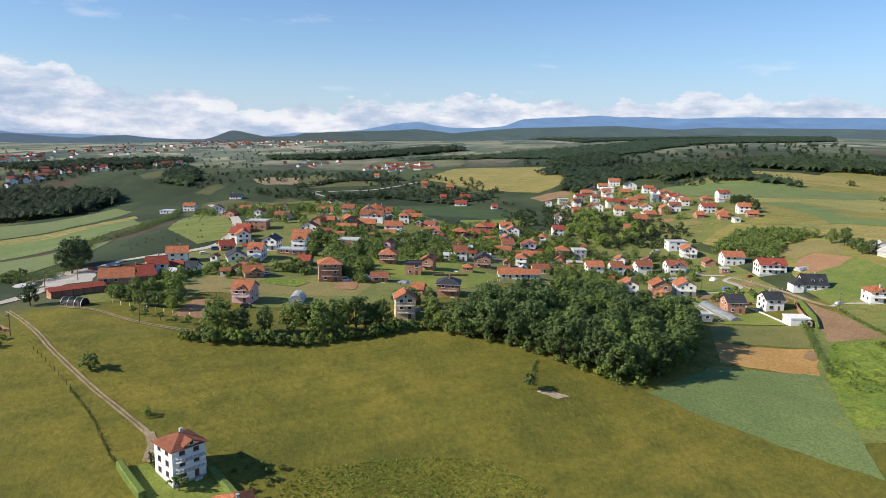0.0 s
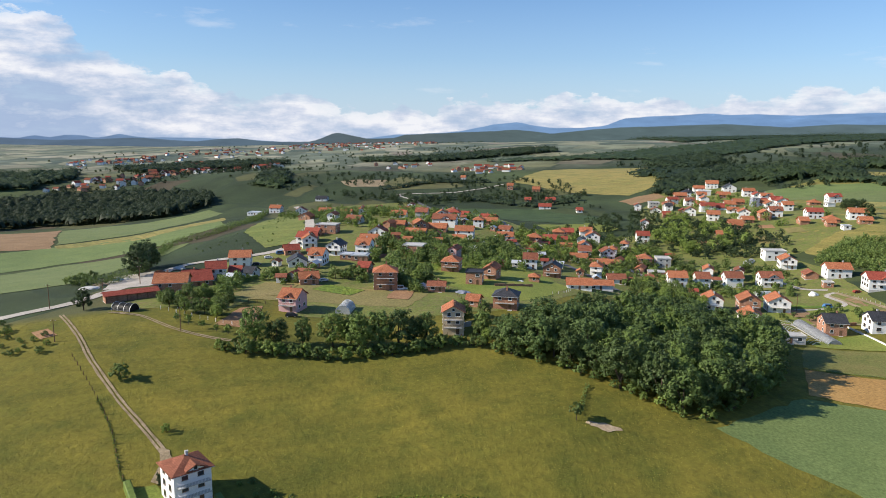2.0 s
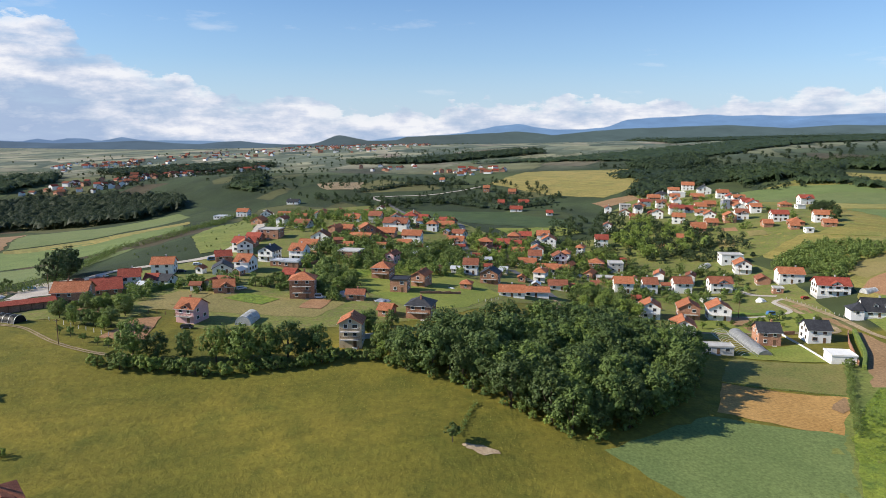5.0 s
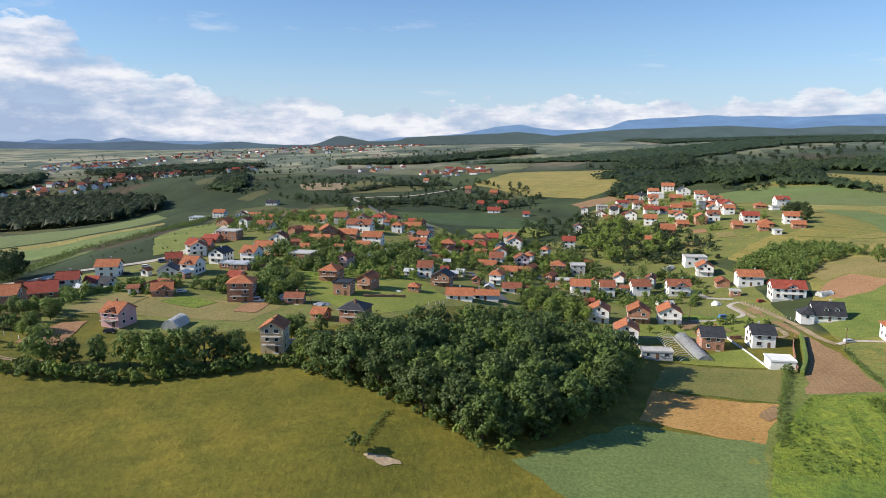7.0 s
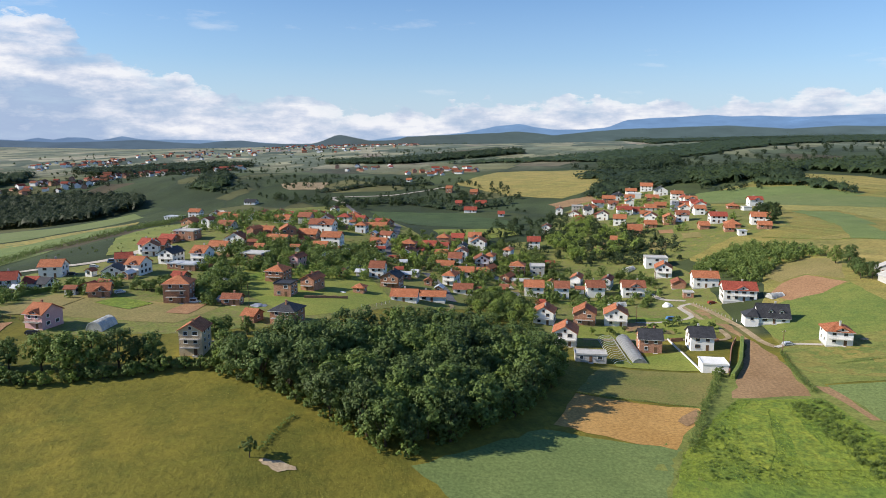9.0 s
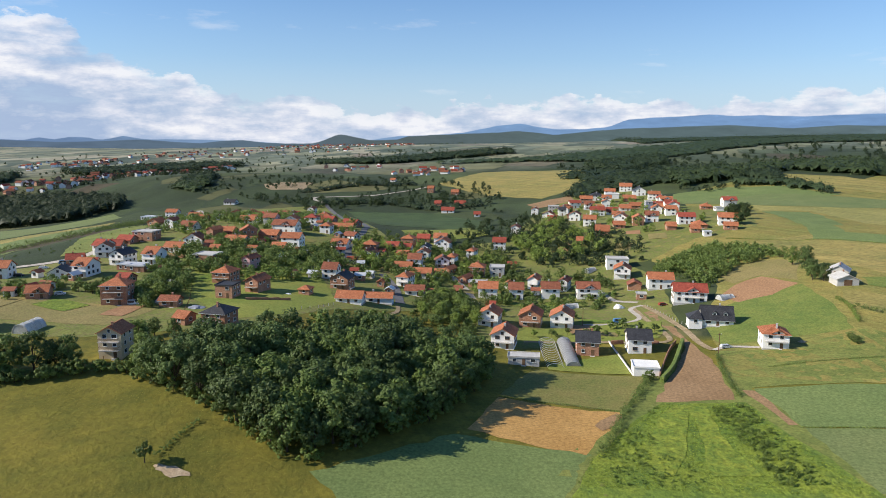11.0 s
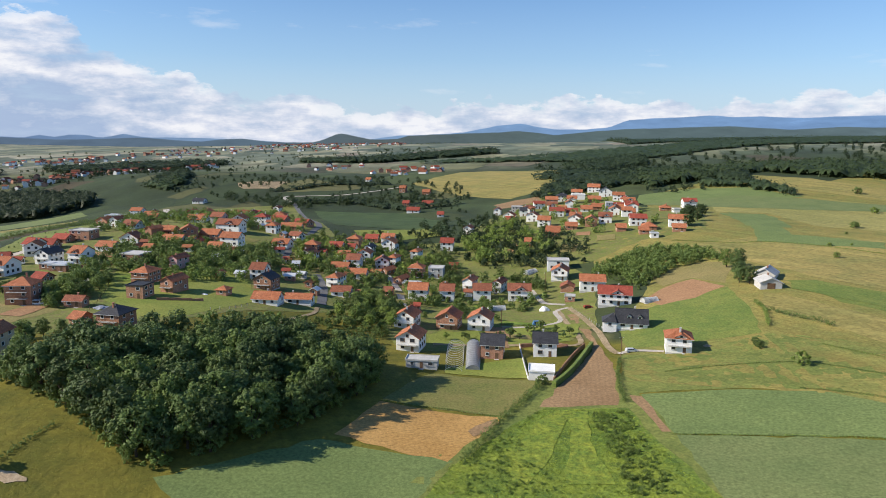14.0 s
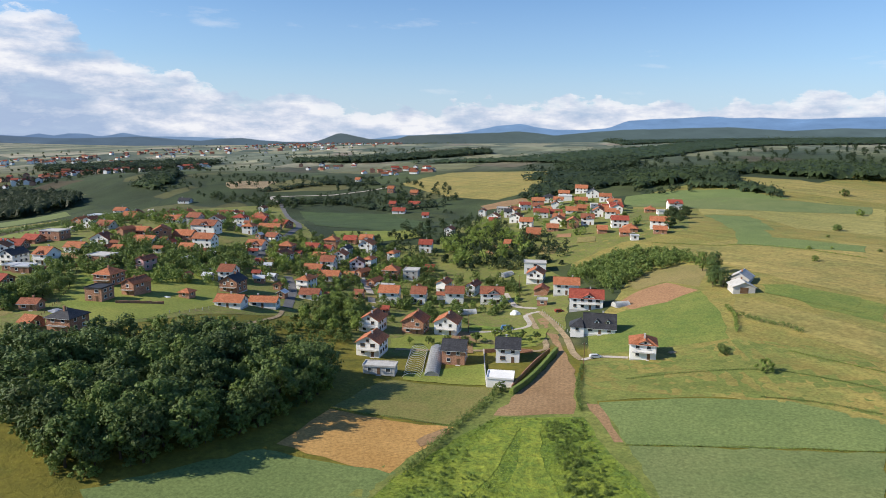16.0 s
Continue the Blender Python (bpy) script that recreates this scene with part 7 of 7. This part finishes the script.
thicket("roadside_tree_cover", [(-108.4, 281.3), (-93.8, 295.6), (-72.4, 311.1), (-45.0, 303.4), (-44.5, 286.2), (-66.6, 287.6), (-83.8, 272.3), (-96.9, 263.6)], 40, 3.0, 6.5, "bushes and small trees between the roadside houses")
thicket("plain_tree_cover", [(-256.1, 849.3), (-100.3, 929.1), (124.6, 768.8), (105.2, 904.5), (-34.6, 1051.6), (-210.4, 1027.1), (-271.8, 943.7)], 170, 4.0, 8.0, "scattered trees and hedges over the far slopes")
thicket("west_tree_cover", [(-631.8, 961.0), (-595.1, 1184.3), (-605.0, 1610.5), (-430.1, 1560.9), (-393.5, 1347.9), (-433.3, 1039.1), (-493.7, 981.8)], 200, 5.0, 11.0, "trees between the houses of the western village")
thicket("plain_far_tree_cover", [(-894.0, 1320.9), (-496.8, 1732.8), (-21.8, 2032.0), (8.2, 1690.0), (-235.1, 1329.8), (-365.1, 972.1)], 260, 4.0, 8.0, "trees and hedges scattered over the far plain")
thicket("plain_edge_tree_cover", [(-1218.4, 1721.7), (-947.1, 2393.1), (-196.8, 4931.6), (271.4, 4942.6), (-130.8, 2124.5), (-653.7, 1762.7), (-931.0, 1528.8)], 160, 5.0, 9.0, "wooded patches at the plain's edge")
thicket("ridge_tree_cover", [(180.1, 1142.7), (370.2, 1236.8), (580.7, 1318.6), (1041.8, 1552.4), (684.0, 939.5), (473.9, 995.6), (247.2, 947.0)], 160, 6.0, 12.0, "trees and hedges over the eastern slopes")
thicket("valley_tree_cover_low", [(115.9, 507.2), (149.8, 544.1), (200.0, 481.3), (198.1, 430.4), (163.6, 432.0), (132.0, 424.7)], 120, 3.0, 7.0, "dark trees and bushes in the valley below the upper village")
row("cypress", [(-64.1, 136.3), (-62.0, 134.2), (-59.5, 131.3)], 2.0, 2.6, 3.2, 0.1, "small dark clipped cypress against the house wall", "house cypresses")
scatter("cypress", [(-54.1, 129.5), (-53.9, 129.6), (-53.8, 129.2), (-54.0, 129.2)], 1, 4.6, 5.0, "tall dark cypress in front of the house", "")
scatter("orchard_tree", [(-55.6, 127.2), (-55.4, 127.2), (-55.3, 126.8), (-55.5, 126.8)], 1, 4.0, 4.2, "bushy green tree on the house lawn", "")
scatter("shrub", [(-51.4, 141.5), (-32.4, 135.9), (-26.2, 125.8), (-42.9, 125.3)], 14, 0.6, 1.6, "low weedy shrub in the meadow corner", "meadow scrub")
hedgerow("fence_scrub", [(-93.5, 164.6), (-82.8, 151.8), (-75.2, 140.3), (-70.5, 134.8)], 0.7, 0.25, 0.6, "low green scrub along the wire fence")
thicket("orchard_tree_cover", [(-60.0, 330.0), (-52.0, 400.0), (-20.0, 425.0), (12.0, 400.0), (30.0, 372.0), (24.0, 340.0), (2.0, 334.0), (-24.0, 345.0)], 120, 3.5, 7.0, "orchard trees and bushes between the village houses")
thicket("upper_garden_cover", [(-105.0, 420.0), (-150.0, 640.0), (-60.0, 700.0), (-5.0, 560.0), (20.0, 480.0), (-10.0, 445.0), (-60.0, 440.0)], 190, 4.5, 8.5, "dense garden trees of the upper village")
thicket("central_garden_cover", [(15.0, 380.0), (20.0, 480.0), (60.0, 500.0), (115.0, 480.0), (122.0, 425.0), (165.0, 410.0), (170.0, 378.0), (110.0, 380.0), (60.0, 376.0)], 190, 3.5, 7.5, "dense garden trees between the central houses")
thicket("valley_garden_cover", [(60.0, 500.0), (90.0, 580.0), (140.0, 640.0), (165.0, 560.0), (200.0, 470.0), (180.0, 432.0), (120.0, 440.0)], 120, 4.0, 8.5, "dark trees and scrub in the valley between the villages")
thicket("grove_edge_cover", [(98.0, 262.0), (72.0, 262.0), (66.0, 290.0), (80.0, 322.0), (100.0, 306.0), (102.0, 284.0)], 60, 2.5, 5.5, "bushes and young trees behind the grove")
thicket("fallow_scrub", [(168.0, 221.0), (177.9, 221.2), (179.2, 198.2), (181.1, 178.8), (171.1, 178.2), (168.6, 199.2)], 150, 0.8, 1.9, "dark green weedy scrub on the fallow ground")
thicket("fallow_scrub_low", [(145.3, 208.7), (149.4, 218.9), (155.1, 222.9), (149.1, 210.3), (148.4, 195.4), (152.4, 193.6), (155.8, 179.8), (135.9, 179.5), (134.0, 190.0)], 110, 0.5, 1.3, "tangled green scrub beside the crop field")
hedgerow("slope_bank", [(228.5, 230.8), (241.2, 225.8), (253.7, 216.8)], 1.2, 0.3, 0.7, "dark weedy bank between slope fields")
hedgerow("slope_bank", [(195.4, 250.1), (211.0, 251.6), (235.5, 250.0), (252.2, 240.2), (264.1, 228.2)], 1.0, 0.25, 0.6, "weedy bank line across the pasture")
hedgerow("slope_bank", [(249.2, 263.8), (258.4, 253.8), (270.8, 240.5)], 1.0, 0.25, 0.6, "weedy bank line above the pasture")
hedgerow("crop_bank", [(187.3, 206.5), (211.9, 203.4), (247.3, 197.6)], 0.8, 0.2, 0.5, "low weedy line between the cereal fields")
hedgerow("plot_bank", [(109.5, 225.1), (127.6, 223.4), (143.7, 219.1)], 0.8, 0.2, 0.5, "green grass line beside the tan field")
hedgerow("slope_line", [(248.7, 458.3), (278.9, 440.3), (293.9, 438.8), (315.4, 424.2), (338.0, 395.7)], 1.5, 0.3, 0.9, "dark weedy line across the golden slope")
for x, y, h in ((362.6, 478.6, 4.5), (366.0, 482.0, 3.5), (311.6, 390.7, 3.2), (451.7, 655.0, 6.5), (420.3, 565.5, 5.0), (156.7, 244.9, 3.4)):
    plant("shrub", x, y, h, random.Random(int(x)), "round dark bush alone in the fields", "field bushes", "shrub", 1.1)
scatter("shrub", [(347.5, 489.7), (407.5, 513.0), (337.9, 380.7), (302.4, 382.5)], 5, 1.5, 2.6, "round shrub on the golden slope", "slope shrubs")
thicket("hill_tree_cover", [(292.6, 742.4), (352.3, 743.1), (360.5, 716.3), (311.7, 685.4)], 26, 3.0, 6.0, "scattered trees on the hill pasture")
tunnel([(134.6, 258.1), (134.2, 287.5)], 5.0, 2.1, "film_old", "greyish plastic polytunnel greenhouse in the garden")
tunnel([(128.3, 256.0), (127.7, 286.4)], 6.0, 1.9, "film", "bare metal hoops of an uncovered polytunnel", True)
tunnel([(139.3, 349.0), (147.0, 350.9)], 4.0, 2.2, "film", "small white polytunnel between gardens")
tunnel([(205.4, 333.5), (211.8, 336.3)], 4.0, 2.2, "film", "white polytunnel beside the bare soil field")
tunnel([(-45.2, 238.3), (-45.1, 247.6)], 5.5, 3.2, "film", "pale plastic polytunnel behind the meadow trees")
tunnel([(-122.1, 227.8), (-114.5, 225.6)], 4.5, 2.6, "black", "black plastic covered tunnel shed beside the barn")
tunnel([(159.7, 419.2), (165.1, 425.8)], 4.0, 2.4, "metal", "grey arched shelter behind the houses")
tunnel([(84.8, 347.5), (86.7, 353.7)], 4.0, 2.2, "film", "low pale polytunnel among the trees")
wall_run([(174.5, 282.8), (169.4, 271.9), (164.0, 257.2), (160.2, 246.0)], 1.6, "brick", "red brick garden wall round the white house")
wall_run([(151.2, 288.1), (151.8, 265.6), (152.5, 249.2)], 0.7, "white", "low white garden wall beside the lawn")
wall_run([(151.6, 285.1), (156.1, 286.2)], 1.5, "brick", "red brick wall behind the unfinished house")
wall_run([(164.2, 284.3), (168.5, 283.5)], 1.5, "brick", "red brick wall beside the grey-roofed house")
wall_run([(11.2, 368.0), (18.8, 379.7), (26.6, 394.8)], 1.4, "concrete", "pale concrete garden wall in the village")
wall_run([(10.5, 441.1), (16.7, 453.7), (20.8, 465.3)], 1.2, "white", "white garden wall beside the asphalt road")
wall_run([(9.3, 294.9), (25.6, 300.6)], 1.2, "brick", "low brick garden wall across the lawn")
wall_run([(-54.2, 342.9), (-43.2, 353.4)], 1.2, "brick", "long low brick wall behind the lawn")
fence([(176.4, 343.6), (180.6, 322.5), (184.7, 303.4)], 2.6, 1.0, "concrete", "pale concrete post fence along the dirt road", False)
fence([(-106.7, 228.7), (-93.0, 222.5), (-80.7, 218.1), (-71.1, 215.0)], 3.2, 1.3, "white", "white post fence round the lower garden", False)
fence([(-112.1, 184.9), (-93.5, 164.6), (-82.8, 151.8), (-75.2, 140.3), (-70.5, 134.8)], 3.0, 1.2, "timber", "thin wire fence with timber posts through the meadow", False)
fence([(-92.8, 249.9), (-81.7, 246.0), (-71.8, 244.5)], 3.0, 1.3, "timber", "timber post fence behind the pink house", False)
fence([(33.4, 288.7), (38.7, 294.0), (42.6, 303.1)], 3.0, 1.2, "concrete", "pale post fence across the lawn", False)
clipped_hedge([(-70.5, 134.8), (-66.1, 129.2), (-62.2, 124.4)], 1.6, 1.8, "clipped green hedge round the hillside house garden")
clipped_hedge([(-50.3, 133.6), (-46.3, 129.0), (-43.0, 124.8)], 1.6, 1.6, "clipped green hedge beside the house lawn")
clipped_hedge([(-100.9, 259.4), (-97.7, 278.4), (-93.3, 290.5)], 1.2, 1.8, "dark clipped hedge beside the gravel yard")
clipped_hedge([(177.1, 283.6), (172.1, 269.6), (166.5, 254.8), (159.9, 242.2)], 1.4, 1.8, "dark hedge along the brick garden wall")
utility_pole([(-148.0, 230.7)], 9.0)
utility_pole([(-139.9, 279.6)], 8.0)
utility_pole([(-90.4, 207.8)], 8.0)
utility_pole([(-138.1, 248.0)], 7.5)
utility_pole([(-123.3, 194.5)], 7.0)
utility_pole([(167.8, 382.3)], 10.0)
utility_pole([(144.8, 314.9)], 8.0)
utility_pole([(184.2, 265.3)], 8.0)
utility_pole([(79.2, 457.2)], 9.0)
utility_pole([(94.0, 431.9)], 9.0)
car([(-29.2, 280.1)], 10, "white", "white van parked on the dry grass", True)
car([(-63.9, 289.3)], 30, "white", "white car parked beside the small house")
car([(-61.7, 231.8)], 5, "black", "dark car parked beside the pink house")
car([(189.1, 272.4)], 8, "metal", "pale grey car parked beside the gravel driveway")
car([(183.4, 340.0)], 15, "red", "red car parked behind the garden wall")
car([(160.3, 318.5)], 5, "blue_paint", "blue van parked beside the garden drive", True)
car([(-103.9, 340.0)], 20, "white", "white car parked on the village road")
car([(-101.1, 351.8)], 25, "blue_paint", "blue van parked in the roadside yard", True)
car([(-104.0, 322.6)], 15, "black", "dark car parked in the roadside yard")
pile([(-157.1, 292.6)], 3.0, 1.5, "blue_paint", "tarpaulin_heap", "blue tarpaulin heap beside the gravel yard")
pile([(-156.9, 271.4)], 4.5, 1.0, "grey", "rubble_heap", "grey rubble heap beside the road")
pile([(-157.6, 281.1)], 3.5, 1.2, "soilpale", "gravel_heap", "pale gravel heap beside the road")
pile([(-145.4, 308.9)], 3.0, 1.6, "orange", "tile_heap", "orange heap of roof tiles in the yard")
pile([(-141.0, 320.1)], 3.0, 1.2, "concrete", "sand_heap", "pale sand heap in the yard")
pile([(-153.5, 294.4)], 2.5, 1.0, "grey", "rubble_heap", "grey heap beside the bare soil")
pile([(164.6, 343.0)], 2.2, 2.0, "film", "covered_heap", "pale plastic covered heap beside the lane")
pile([(-20.4, 285.4)], 3.0, 2.2, "concrete", "covered_heap", "pale covered heap beside the brick house")
pile([(32.3, 171.6)], 1.0, 0.4, "soilpale", "stone_heap", "small pale stone heap in the meadow")
pile([(214.1, 270.9)], 1.4, 0.7, "soilpale", "stone_heap", "pale rubble heap beside the lone house")
tufts("meadow_grass", [(-148.4, 179.6), (-142.9, 216.1), (-118.1, 212.5), (-63.7, 194.3), (-40.9, 202.0), (2.7, 208.6), (25.9, 200.0), (62.3, 176.6), (107.4, 130.3), (65.2, 151.7), (-52.9, 111.5), (-103.7, 110.6)], 45000, "grass_blade", 0.12, "rough olive meadow grass tufts")
tufts("fore_weeds", [(-34.6, 128.0), (-31.4, 135.4), (-16.9, 139.0), (0.7, 141.5), (13.5, 140.3), (26.0, 130.0), (10.0, 112.0), (-30.0, 112.0)], 9000, "weed_blade", 0.24, "lush green weeds in the lower meadow")
tufts("weed_grass", [(155.9, 224.9), (178.6, 222.6), (180.7, 206.0), (189.3, 174.8), (126.3, 179.1), (131.8, 192.4), (143.9, 210.4)], 22000, "weed_blade", 0.26, "tall lush yellow-green weeds")
wall_run([(-2.7, 229.1), (0.5, 230.5)], 1.6, "concrete", "grey concrete yard wall beside the beige house")
wall_run([(-50.2, 343.4), (-41.6, 353.9)], 1.2, "brick", "low brick yard wall beside the garages")
wall_run([(11.3, 377.6), (22.3, 395.9)], 1.2, "concrete", "pale concrete wall above the lawn")
pile([(-4.3, 278.8)], 3.2, 1.0, "slategrey", "tarpaulin_heap", "blue-grey tarpaulin covered heap beside the path")
pile([(-33.2, 321.1)], 2.2, 1.6, "film", "covered_heap", "pale round covered heap beside the trees")
pile([(21.0, 312.8)], 1.6, 0.6, "film", "covered_heap", "low white covered heap on the lawn")
fence([(-19.8, 311.6), (-10.2, 286.0), (-3.0, 263.3)], 3.0, 1.2, "timber", "dark timber post fence along the path", False)
fence([(-6.9, 219.8), (2.0, 218.7), (7.7, 216.7)], 3.0, 1.1, "timber", "dark post fence below the beige house", False)
